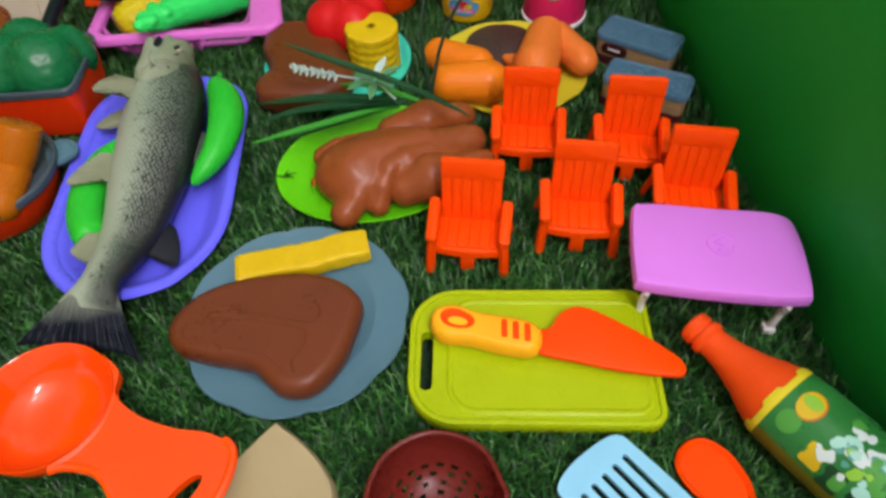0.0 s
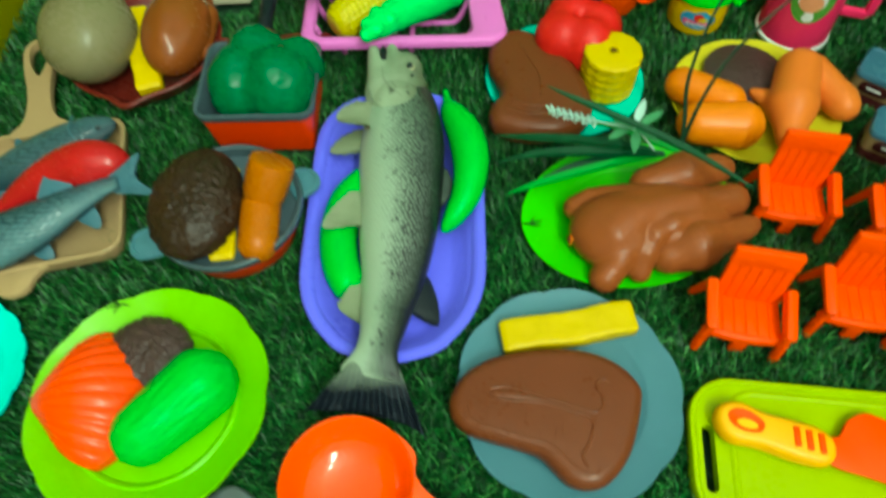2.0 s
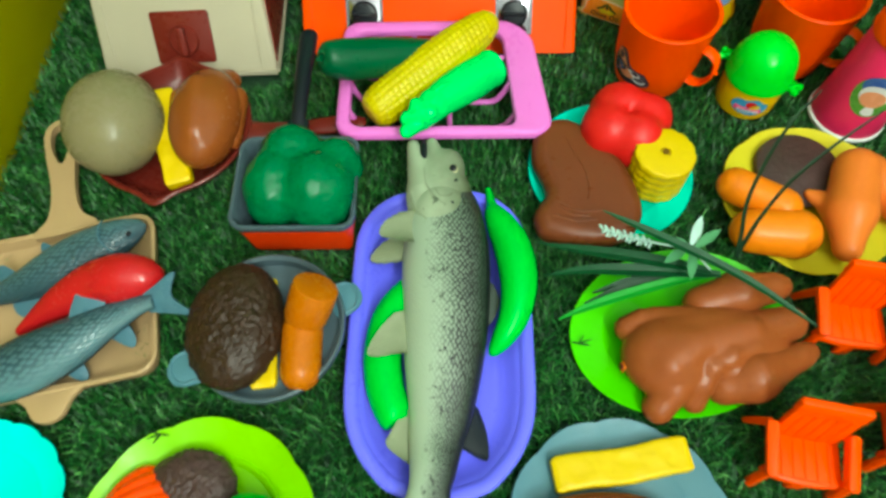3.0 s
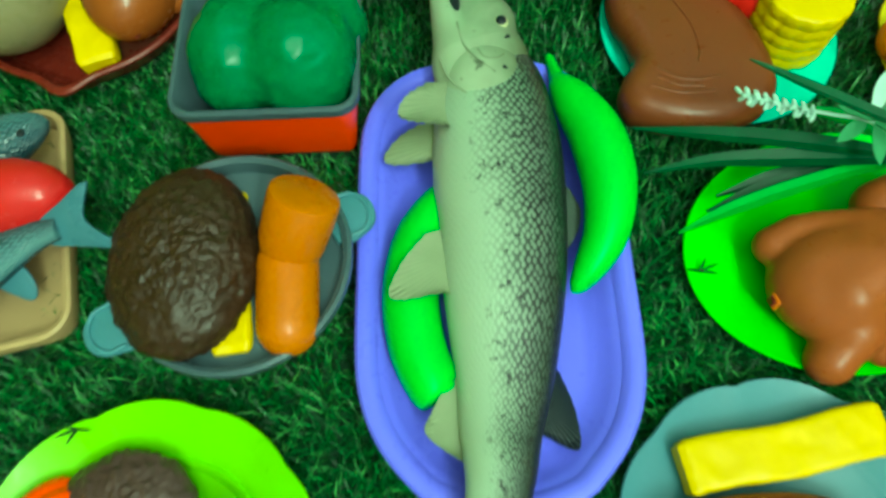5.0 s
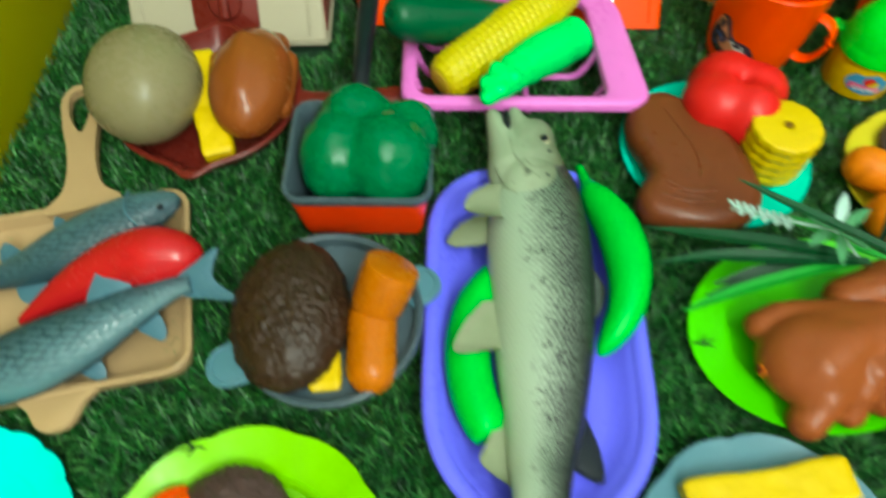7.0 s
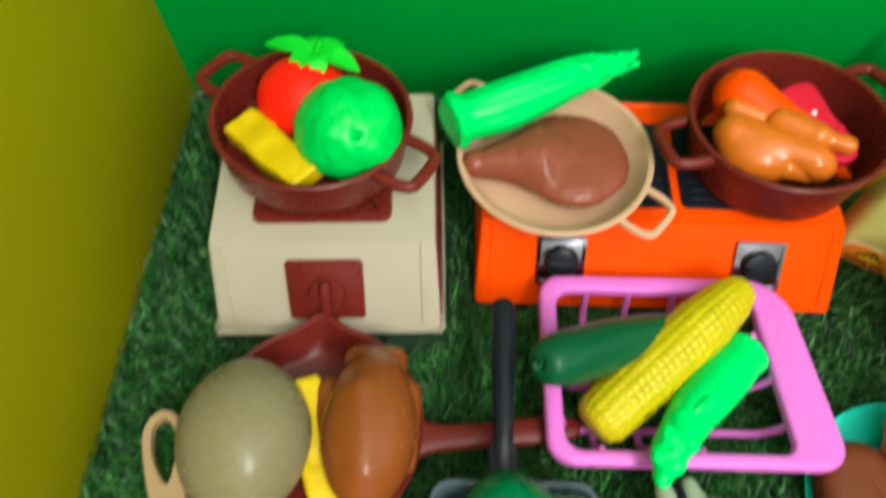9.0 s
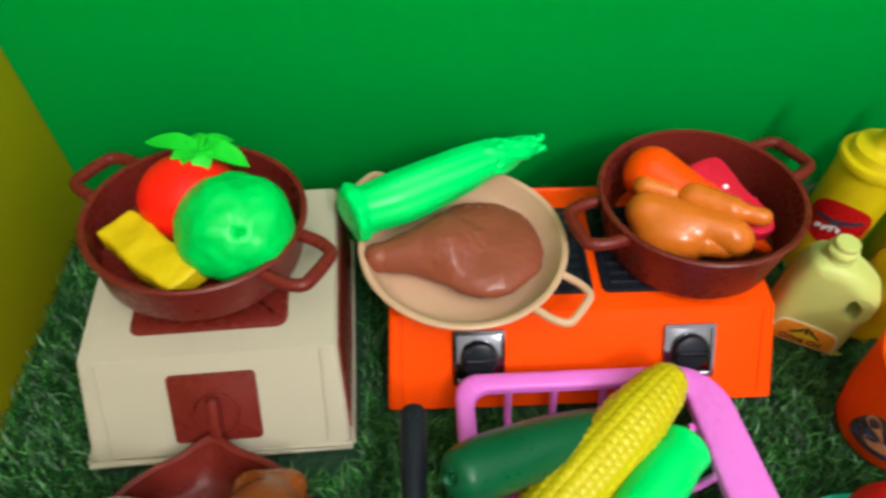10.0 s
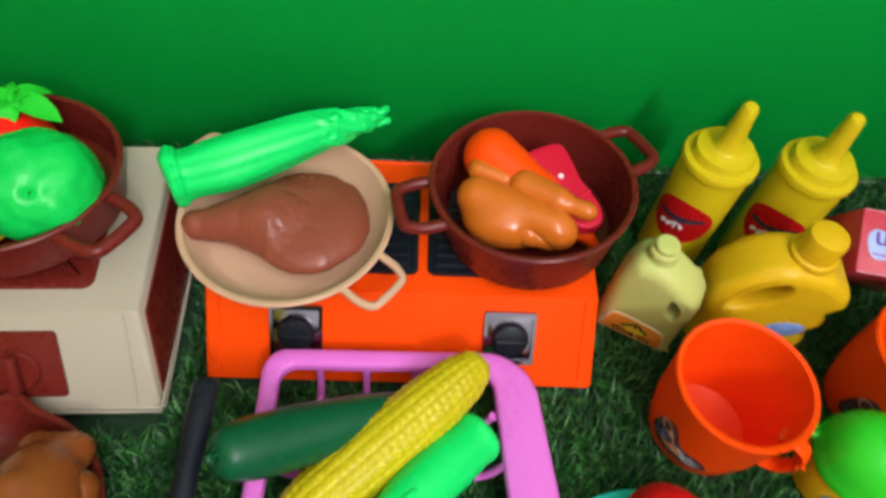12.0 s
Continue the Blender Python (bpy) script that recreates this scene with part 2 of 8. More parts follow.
def fin_mat(name, light, dark, y0, y1, axis="Y"):
    """Fin membrane, pale at the root and dark towards the edge along one local axis."""
    m, t, p = nodes_of(name)
    coord = t.nodes.new("ShaderNodeTexCoord")
    sep = t.nodes.new("ShaderNodeSeparateXYZ")
    t.links.new(coord.outputs["Object"], sep.inputs[0])
    n = put(t, "ShaderNodeTexNoise", Scale=90.0, Detail=4.0)
    t.links.new(coord.outputs["Object"], n.inputs["Vector"])
    f = put(t, "ShaderNodeMapRange", From_Min=y0, From_Max=y1)
    w = t.nodes.new("ShaderNodeMath")
    w.operation = "MULTIPLY_ADD"
    w.inputs[1].default_value = (y1 - y0) * 0.5
    t.links.new(n.outputs["Fac"], w.inputs[0])
    t.links.new(sep.outputs[axis], w.inputs[2])
    t.links.new(w.outputs[0], f.inputs["Value"])
    mix = t.nodes.new("ShaderNodeMix")
    mix.data_type = "RGBA"
    mix.inputs["A"].default_value, mix.inputs["B"].default_value = light, dark
    t.links.new(f.outputs[0], mix.inputs["Factor"])
    t.links.new(mix.outputs["Result"], p.inputs["Base Color"])
    p.inputs["Roughness"].default_value = 0.55
    p.inputs["Specular IOR Level"].default_value = 0.15
    return m


def ray_fin_mat(name, light, dark, pale, y0, y1, root, count=120.0):
    """Tail fin: dark towards its edge, with pale rays spreading from the root."""
    m = fin_mat(name, light, dark, y0, y1)
    t, p = m.node_tree, m.node_tree.nodes["Principled BSDF"]
    under = p.inputs["Base Color"].links[0].from_socket
    coord = t.nodes.new("ShaderNodeTexCoord")
    sep = t.nodes.new("ShaderNodeSeparateXYZ")
    t.links.new(coord.outputs["Object"], sep.inputs[0])
    dx, dy = put(t, "ShaderNodeMath"), put(t, "ShaderNodeMath")
    for n, axis, v in ((dx, "X", root[0]), (dy, "Y", root[1])):
        n.operation = "SUBTRACT"
        n.inputs[1].default_value = v
        t.links.new(sep.outputs[axis], n.inputs[0])
    ang, mul, sn = put(t, "ShaderNodeMath"), put(t, "ShaderNodeMath"), put(t, "ShaderNodeMath")
    ang.operation, mul.operation, sn.operation = "ARCTAN2", "MULTIPLY", "SINE"
    mul.inputs[1].default_value = count
    t.links.new(dx.outputs[0], ang.inputs[0])
    t.links.new(dy.outputs[0], ang.inputs[1])
    t.links.new(ang.outputs[0], mul.inputs[0])
    t.links.new(mul.outputs[0], sn.inputs[0])
    f = put(t, "ShaderNodeMapRange", From_Min=0.68, From_Max=1.0, To_Max=0.8)
    t.links.new(sn.outputs[0], f.inputs["Value"])
    out = put(t, "ShaderNodeMapRange", From_Min=y0 + 0.008, From_Max=y1 + 0.004)
    t.links.new(sep.outputs["Y"], out.inputs["Value"])
    grow = t.nodes.new("ShaderNodeMath")
    grow.operation = "MULTIPLY"
    t.links.new(f.outputs[0], grow.inputs[0])
    t.links.new(out.outputs[0], grow.inputs[1])
    mix = t.nodes.new("ShaderNodeMix")
    mix.data_type = "RGBA"
    mix.inputs["B"].default_value = pale
    t.links.new(grow.outputs[0], mix.inputs["Factor"])
    t.links.new(under, mix.inputs["A"])
    t.links.new(mix.outputs["Result"], p.inputs["Base Color"])
    return m


def metal(name, color, rough):
    m, t, p = nodes_of(name)
    coord = t.nodes.new("ShaderNodeTexCoord")
    n = put(t, "ShaderNodeTexNoise", Scale=200.0, Detail=4.0)
    t.links.new(coord.outputs["Object"], n.inputs["Vector"])
    r = put(t, "ShaderNodeMapRange", To_Min=rough * 0.6, To_Max=rough * 1.5)
    t.links.new(n.outputs["Fac"], r.inputs["Value"])
    t.links.new(r.outputs[0], p.inputs["Roughness"])
    p.inputs["Base Color"].default_value, p.inputs["Metallic"].default_value = color, 1.0
    return m


CHROME = metal("chrome", (0.30, 0.29, 0.33, 1), 0.12)
TURF, BACKING = turf_mat(), backing_mat()
GREEN_BOARD = board_mat("green_board", lin(0, 184, 66, 0.69), 0.5)
OLIVE_BOARD = board_mat("olive_yellow_board", lin(190, 182, 4, 0.69), 0.6)
FISH = scale_mat("fish_skin", [(0.0, lin(160, 174, 150, 0.9)), (0.54, lin(158, 175, 154, 0.9)), (0.66, lin(130, 147, 128, 0.88)), (0.80, lin(92, 105, 94, 0.85)), (0.98, lin(40, 46, 44, 0.85))], lin(14, 20, 18, 0.85), 38.0, 112.0, 0.47, 0.610, 0.36, 0.28, 0.26)
FISH_HEAD = head_mat("fish_head_skin", lin(160, 173, 147, 0.9), lin(84, 94, 64, 0.85), 0.000, 0.030)
SILVER_FISH = scale_mat("silver_blue_skin", [(0.0, lin(66, 98, 112, 0.84)), (0.30, lin(96, 130, 138, 0.84)), (0.55, lin(82, 116, 128, 0.84)), (0.85, lin(52, 82, 95, 0.84)), (1.0, lin(42, 68, 80, 0.84))], lin(50, 78, 90, 0.84), 18.0, 46.0, 0.30, 0.72, 0.22, 0.7)


# ---- shapes: each returns (points, faces) ----
def joined(*shapes):
    v, f, k = [], [], 0
    for pts, faces in shapes:
        v.append(np.asarray(pts, float))
        f += [tuple(i + k for i in face) for face in faces]
        k += len(pts)
    return np.concatenate(v), f


def moved(shape, m):
    v = np.asarray(shape[0], float)
    a = np.array(m)
    return v @ a[:3, :3].T + a[:3, 3], shape[1]


def loops(rings, closed=True, cap0=True, cap1=True):
    """Skin over a list of equal rings."""
    n = len(rings[0])
    v = np.concatenate([np.asarray(r, float) for r in rings])
    f = []
    for k in range(len(rings) - 1):
        for i in range(n if closed else n - 1):
            j = (i + 1) % n
            f.append((k * n + i, k * n + j, (k + 1) * n + j, (k + 1) * n + i))
    if cap0:
        f.append(tuple(range(n - 1, -1, -1)))
    if cap1:
        f.append(tuple((len(rings) - 1) * n + i for i in range(n)))
    return v, f


def lathe(profile, n=48, sx=1.0, sy=1.0, wave=None):
    """Turned shape from (radius, height) pairs; wave(angle, radius) scales the radius."""
    a = np.linspace(0, 2 * math.pi, n, endpoint=False)
    rings = []
    for r, z in profile:
        k = np.array([wave(q, r) for q in a]) if wave else np.ones(n)
        rr = max(r, 1e-5)
        rings.append(np.stack([np.cos(a) * rr * k * sx, np.sin(a) * rr * k * sy, np.full(n, z)], 1))
    return loops(rings)


def spline(pts, n):
    """Catmull-Rom through points (any dimension), n samples."""
    p = np.asarray(pts, float)
    p = np.vstack([2 * p[0] - p[1], p, 2 * p[-1] - p[-2]])
    out = []
    for s in np.linspace(0, len(p) - 3 - 1e-9, n):
        i, u = int(s), s - int(s)
        a, b, c, d = p[i:i + 4]
        out.append(0.5 * (2 * b + (c - a) * u + (2 * a - 5 * b + 4 * c - d) * u * u + (3 * b - a - 3 * c + d) * u ** 3))
    return np.array(out)


def sweep(pts, radii, n=20, samples=32, flat=1.0, up=(0, 0, 1), wave=None, smooth=True):
    """Round body along a line; radii per point; flat scales it along up."""
    both = np.hstack([np.asarray(pts, float), np.asarray(radii, float).reshape(len(pts), -1)])
    if smooth:
        both = spline(both, samples)
    p, r = both[:, :3], np.maximum(both[:, 3:], 2e-5)
    if r.shape[1] == 1:
        r = np.hstack([r, r * flat])
    tang = np.gradient(p, axis=0)
    tang /= np.linalg.norm(tang, axis=1)[:, None]
    upv = np.asarray(up, float)
    a = np.linspace(0, 2 * math.pi, n, endpoint=False)
    rings = []
    for k in range(len(p)):
        side = np.cross(tang[k], upv)
        if np.linalg.norm(side) < 1e-4:
            side = np.array([1.0, 0, 0])
        side /= np.linalg.norm(side)
        top = np.cross(side, tang[k])
        w = np.array([wave(q, k / (len(p) - 1)) for q in a])[:, None] if wave else 1.0
        rings.append(p[k] + w * (np.outer(np.cos(a), side) * r[k, 0] + np.outer(np.sin(a), top) * r[k, 1]))
    return loops(rings)


def rod(a, b, r, n=12):
    return sweep([a, b], [r, r], n=n, samples=2)


def wire(pts, r, n=10, samples=24):
    return sweep(pts, [r] * len(pts), n=n, samples=samples)


def rounded(w, d, r, n=6):
    """Outline of a rounded rectangle centred on the origin; r: one radius or four (++, -+, --, +-)."""
    rs = [r] * 4 if isinstance(r, (int, float)) else r
    out = []
    for k, (sx, sy) in enumerate(((1, 1), (-1, 1), (-1, -1), (1, -1))):
        q = rs[k]
        for i in range(n + 1):
            t = math.pi / 2 * (k + i / n)
            out.append((sx * (w / 2 - q) + q * math.cos(t), sy * (d / 2 - q) + q * math.sin(t)))
    return np.array(out)


def inset(outline, s):
    """Outline moved inwards by s along its normals (counter-clockwise)."""
    o = np.asarray(outline, float)
    t = np.roll(o, -1, 0) - np.roll(o, 1, 0)
    t /= np.maximum(np.linalg.norm(t, axis=1), 1e-9)[:, None]
    return o + s * np.stack([-t[:, 1], t[:, 0]], 1)


def slab(outline, layers, cap0=True, cap1=True):
    """Stacked outlines: layers of (inset, height)."""
    rings = []
    for s, z in layers:
        o = inset(outline, s) if s else np.asarray(outline, float)
        rings.append(np.hstack([o, np.full((len(o), 1), z)]))
    return loops(rings, cap0=cap0, cap1=cap1)


def plate_slab(outline, z0, z1, b=0.001):
    """Flat piece with rounded edges."""
    h = min(b, (z1 - z0) / 2.01)
    q = 0.29 * h
    return slab(outline, [(h, z0), (q, z0 + q), (0, z0 + h), (0, z1 - h), (q, z1 - q), (h, z1)])


def brick(w, d, h, b=0.001, r=None, z=0.0):
    return plate_slab(rounded(w, d, r if r is not None else min(w, d) * 0.12, 4), z, z + h, b)


def outline_of(pts, n=60):
    """Closed smooth outline through a few points, counter-clockwise."""
    p = np.asarray(pts, float)
    m = len(p)
    s = []
    for i in range(m):
        a, b, c, d = (p[(i + k - 1) % m] for k in range(4))
        for u in np.linspace(0, 1, 12, endpoint=False):
            s.append(0.5 * (2 * b + (c - a) * u + (2 * a - 5 * b + 4 * c - d) * u * u + (3 * b - a - 3 * c + d) * u ** 3))
    s = np.array(s)
    d = np.concatenate([[0], np.cumsum(np.linalg.norm(np.diff(np.vstack([s, s[:1]]), axis=0), axis=1))])
    u = np.linspace(0, d[-1], n, endpoint=False)
    c = np.vstack([s, s[:1]])
    out = np.stack([np.interp(u, d, c[:, 0]), np.interp(u, d, c[:, 1])], 1)
    area = np.sum(out[:, 0] * np.roll(out[:, 1], -1) - np.roll(out[:, 0], -1) * out[:, 1])
    return out if area > 0 else out[::-1]


def dist_ellipsoid(p, c, r):
    q = p - np.asarray(c, float)
    r = np.asarray(r, float)
    k0 = np.linalg.norm(q / r, axis=-1)
    k1 = np.linalg.norm(q / (r * r), axis=-1)
    return k0 * (k0 - 1) / np.maximum(k1, 1e-9)


def dist_capsule(p, a, b, ra, rb):
    a, b = np.asarray(a, float), np.asarray(b, float)
    h = np.clip(((p - a) @ (b - a)) / ((b - a) @ (b - a)), 0, 1)
    return np.linalg.norm(p - a - h[..., None] * (b - a), axis=-1) - (ra + (rb - ra) * h)


def blob(prims, centre, k=0.006, nu=96, nv=56, reach=0.12, floor=None, axis="z", ripple=None):
    """One smooth body blended from ellipsoids (c, r) and tapered capsules (a, b, ra, rb)."""
    centre = np.asarray(centre, float)
    u = np.linspace(0, 2 * math.pi, nu, endpoint=False)
    v = np.linspace(0, math.pi, nv + 1)[1:-1]
    uu, vv = np.meshgrid(u, v)
    d = np.stack([np.sin(vv) * np.cos(uu), np.sin(vv) * np.sin(uu), np.cos(vv)], -1).reshape(-1, 3)
    d = np.vstack([d, [[0, 0, 1], [0, 0, -1]]])
    if axis == "x":
        d = d[:, [2, 0, 1]]
    elif axis == "y":
        d = d[:, [1, 2, 0]]

    def field(p):
        total = None
        for prim in prims:
            s = dist_ellipsoid(p, *prim) if len(prim) == 2 else dist_capsule(p, *prim)
            if total is None:
                total = s
            else:
                h = np.clip(0.5 + 0.5 * (total - s) / k, 0, 1)
                total = total * (1 - h) + s * h - k * h * (1 - h)
        return total

    t = np.full(len(d), reach)
    for _ in range(70):
        t = np.maximum(t - 0.75 * field(centre + d * t[:, None]), 1e-4)
    p = centre + d * t[:, None]
    if ripple:
        p = p + d * np.array([ripple(q) for q in p])[:, None]
    if floor is not None:
        p[:, 2] = np.maximum(p[:, 2], floor)
    rows = nv - 1
    f = []
    for j in range(rows - 1):
        for i in range(nu):
            q = (i + 1) % nu
            f.append((j * nu + i, (j + 1) * nu + i, (j + 1) * nu + q, j * nu + q))
    for i in range(nu):
        q = (i + 1) % nu
        f.append((rows * nu, i, q))
        f.append((rows * nu + 1, (rows - 1) * nu + q, (rows - 1) * nu + i))
    return p, f


def leaf(pts, widths, samples=18, lift=0.25, thick=0.0004):
    """Folded leaf blade along a line, with a raised midrib."""
    both = spline(np.hstack([np.asarray(pts, float), np.asarray(widths, float)[:, None]]), samples)
    p, w = both[:, :3], np.maximum(both[:, 3], 5e-5)
    t = np.gradient(p, axis=0)
    t /= np.linalg.norm(t, axis=1)[:, None]
    side = np.cross(t, (0, 0, 1.0))
    side /= np.maximum(np.linalg.norm(side, axis=1), 1e-6)[:, None]
    upv = np.cross(side, t)
    rings = []
    for k in range(samples):
        a = p[k] - side[k] * w[k] + upv[k] * w[k] * lift
        b = p[k] + side[k] * w[k] + upv[k] * w[k] * lift
        rings.append(np.array([a, p[k], b, b - upv[k] * thick, p[k] - upv[k] * thick * 1.6, a - upv[k] * thick]))
    return loops(rings)


def torus_arc(c, r, wire_r, a0, a1, plane="xy", n=10, samples=20):
    pts = []
    for a in np.linspace(radians(a0), radians(a1), 9):
        x, y = r * math.cos(a), r * math.sin(a)
        pts.append(np.asarray(c) + ((x, y, 0) if plane == "xy" else (x, 0, y) if plane == "xz" else (0, x, y)))
    return wire(pts, wire_r, n, samples)


def round_patch(radius, outline, z0, turn, proud=0.0003, rings=6):
    """A sticker that follows a round wall: outline in (arc, height) metres round z0; radius(z)."""
    o = np.asarray(outline, float)
    out = []
    for s in np.linspace(0.02, 1, rings):
        ring = []
        for x, z in o * s:
            r = radius(z0 + z) + proud
            a = turn + x / r
            ring.append((r * math.cos(a), r * math.sin(a), z0 + z))
        out.append(np.array(ring))
    return loops(out, cap0=True, cap1=False)


def oval(rx, ry, n=28):
    a = np.linspace(0, 2 * math.pi, n, endpoint=False)
    return np.stack([rx * np.cos(a), ry * np.sin(a)], 1)


def lettering(word, size, depth=0.0003):
    """Mesh of a word in the built-in font, centred on the origin in the xy plane."""
    cu = bpy.data.curves.new("word", "FONT")
    cu.body, cu.size, cu.extrude, cu.align_x, cu.align_y, cu.resolution_u = word, size, depth, "CENTER", "CENTER", 2
    ob = bpy.data.objects.new("word", cu)
    scene.collection.objects.link(ob)
    me = bpy.data.meshes.new_from_object(ob.evaluated_get(bpy.context.evaluated_depsgraph_get()))
    bpy.data.objects.remove(ob)
    v = np.array([q.co[:] for q in me.vertices])
    f = [tuple(q.vertices) for q in me.polygons]
    bpy.data.meshes.remove(me)
    return v, f


# ---- things and parts ----
BASE = {}


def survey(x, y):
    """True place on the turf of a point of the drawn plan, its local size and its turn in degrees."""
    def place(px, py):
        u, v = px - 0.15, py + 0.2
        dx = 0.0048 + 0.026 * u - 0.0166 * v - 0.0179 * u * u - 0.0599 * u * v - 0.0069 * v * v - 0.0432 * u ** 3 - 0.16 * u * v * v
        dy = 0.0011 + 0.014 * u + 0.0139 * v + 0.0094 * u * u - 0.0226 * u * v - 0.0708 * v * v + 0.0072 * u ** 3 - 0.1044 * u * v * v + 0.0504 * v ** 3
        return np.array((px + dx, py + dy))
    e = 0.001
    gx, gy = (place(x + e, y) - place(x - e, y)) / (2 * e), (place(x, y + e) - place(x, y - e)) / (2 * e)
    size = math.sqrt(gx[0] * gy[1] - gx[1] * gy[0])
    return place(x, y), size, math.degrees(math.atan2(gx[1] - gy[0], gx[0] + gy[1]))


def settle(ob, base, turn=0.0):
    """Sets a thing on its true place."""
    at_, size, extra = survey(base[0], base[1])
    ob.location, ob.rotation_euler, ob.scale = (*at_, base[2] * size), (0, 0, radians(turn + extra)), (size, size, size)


def mesh_of(name, shape, mat, crease):
    me = bpy.data.meshes.new(name)
    me.from_pydata([tuple(q) for q in shape[0]], [], [list(q) for q in shape[1]])
    bm = bmesh.new()
    bm.from_mesh(me)
    bmesh.ops.recalc_face_normals(bm, faces=bm.faces)
    bm.to_mesh(me)
    bm.free()
    me.shade_smooth()
    me.set_sharp_from_angle(angle=radians(crease))
    me.materials.append(mat)
    return me


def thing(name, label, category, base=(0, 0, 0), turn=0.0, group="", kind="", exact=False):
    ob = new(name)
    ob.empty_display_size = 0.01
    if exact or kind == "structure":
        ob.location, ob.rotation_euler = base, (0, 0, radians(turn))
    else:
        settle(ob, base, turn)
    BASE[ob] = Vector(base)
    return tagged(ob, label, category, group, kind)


def part(name, shape, mat, parent, label="", crease=38, placed=False):
    """A part of a thing, in the thing's own axes; placed: the points are given in the world."""
    v = np.asarray(shape[0], float)
    if placed:
        v = v - np.array(BASE[parent])
    ob = new(name, mesh_of(name, (v, shape[1]), mat, crease))
    ob.parent = parent
    BASE[ob] = BASE[parent]
    return tagged(ob, label)


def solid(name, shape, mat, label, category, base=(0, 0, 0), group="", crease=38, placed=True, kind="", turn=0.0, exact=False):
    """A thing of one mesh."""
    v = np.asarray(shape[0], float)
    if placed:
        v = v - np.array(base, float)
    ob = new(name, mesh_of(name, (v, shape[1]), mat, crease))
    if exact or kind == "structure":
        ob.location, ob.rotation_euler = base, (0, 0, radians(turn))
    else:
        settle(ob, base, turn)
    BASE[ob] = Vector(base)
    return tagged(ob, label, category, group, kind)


def holed(outer, holes, z0, z1):
    """Flat piece with holes through it."""
    bm = bmesh.new()
    edges = []
    for o in (outer, *holes):
        vs = [bm.verts.new((x, y, 0)) for x, y in o]
        edges += [bm.edges.new((vs[i], vs[(i + 1) % len(vs)])) for i in range(len(vs))]
    bmesh.ops.triangle_fill(bm, edges=edges, use_beauty=True, use_dissolve=False)
    bm.verts.index_update()
    flat = np.array([q.co[:2] for q in bm.verts])
    tris = [tuple(q.index for q in f.verts) for f in bm.faces]
    bm.free()
    n = len(flat)
    v = np.vstack([np.hstack([flat, np.full((n, 1), z1)]), np.hstack([flat, np.full((n, 1), z0)])])
    f = list(tris) + [tuple(n + i for i in t[::-1]) for t in tris]
    k = 0
    for o in (outer, *holes):
        m = len(o)
        f += [(k + i, k + (i + 1) % m, n + k + (i + 1) % m, n + k + i) for i in range(m)]
        k += m
    return v, f


def shift(o, x, y, turn=0.0):
    c, s = math.cos(radians(turn)), math.sin(radians(turn))
    o = np.asarray(o, float)
    return np.stack([x + o[:, 0] * c - o[:, 1] * s, y + o[:, 0] * s + o[:, 1] * c], 1)


# ---- setting ----
def board_wall(name, w, d, h, at_, mat, label):
    ob = solid(name, brick(w, d, h, 0.0008, 0.001), mat, label, "wall", at_, placed=False, kind="structure", crease=30)
    return ob


X0, X1, Y1, Y0 = -0.211, 0.501, 0.1675, -0.62
LEFT, RIGHT = ((-0.1985, -0.62), (-0.2080, 0.1670)), ((0.4830, -0.62), (0.4955, 0.0500))
CORNER = (0.4620, 0.1672)
board_wall("wall_back", 0.80, 0.006, 0.43, (0.14, Y1 + 0.003, -0.006), GREEN_BOARD, "bright green upright display board behind the stoves")


def side_wall(name, a, b, out, mat, label, high=0.43):
    """Upright board whose inner face runs from a to b on the plan."""
    a, b = np.array(a), np.array(b)
    L = float(np.linalg.norm(b - a))
    ang = math.atan2(b[1] - a[1], b[0] - a[0])
    c = (a + b) / 2 + 0.003 * np.array((math.sin(ang), -math.cos(ang))) * out
    ob = board_wall(name, L, 0.006, high, (c[0], c[1], -0.006), mat, label)
    ob.rotation_euler = (0, 0, ang)


side_wall("wall_left", LEFT[0], LEFT[1], -1, OLIVE_BOARD, "olive yellow upright display board beside the turf")
side_wall("wall_right", RIGHT[0], RIGHT[1], 1, GREEN_BOARD, "shaded green upright display board beside the turf", 0.22)
side_wall("wall_corner", RIGHT[1], CORNER, 1, GREEN_BOARD, "shaded green board turning in towards the corner", 0.22)

# Assumed room shell, out of view; pale surfaces throw lamp light back as fill.
ROOM_BOUNCE_PAINT = board_mat("room_bounce_paint", (0.80, 0.80, 0.78, 1), 0.7)
ROOM_FLOOR = board_mat("room_floor_tile", (0.45, 0.44, 0.42, 1), 0.35)
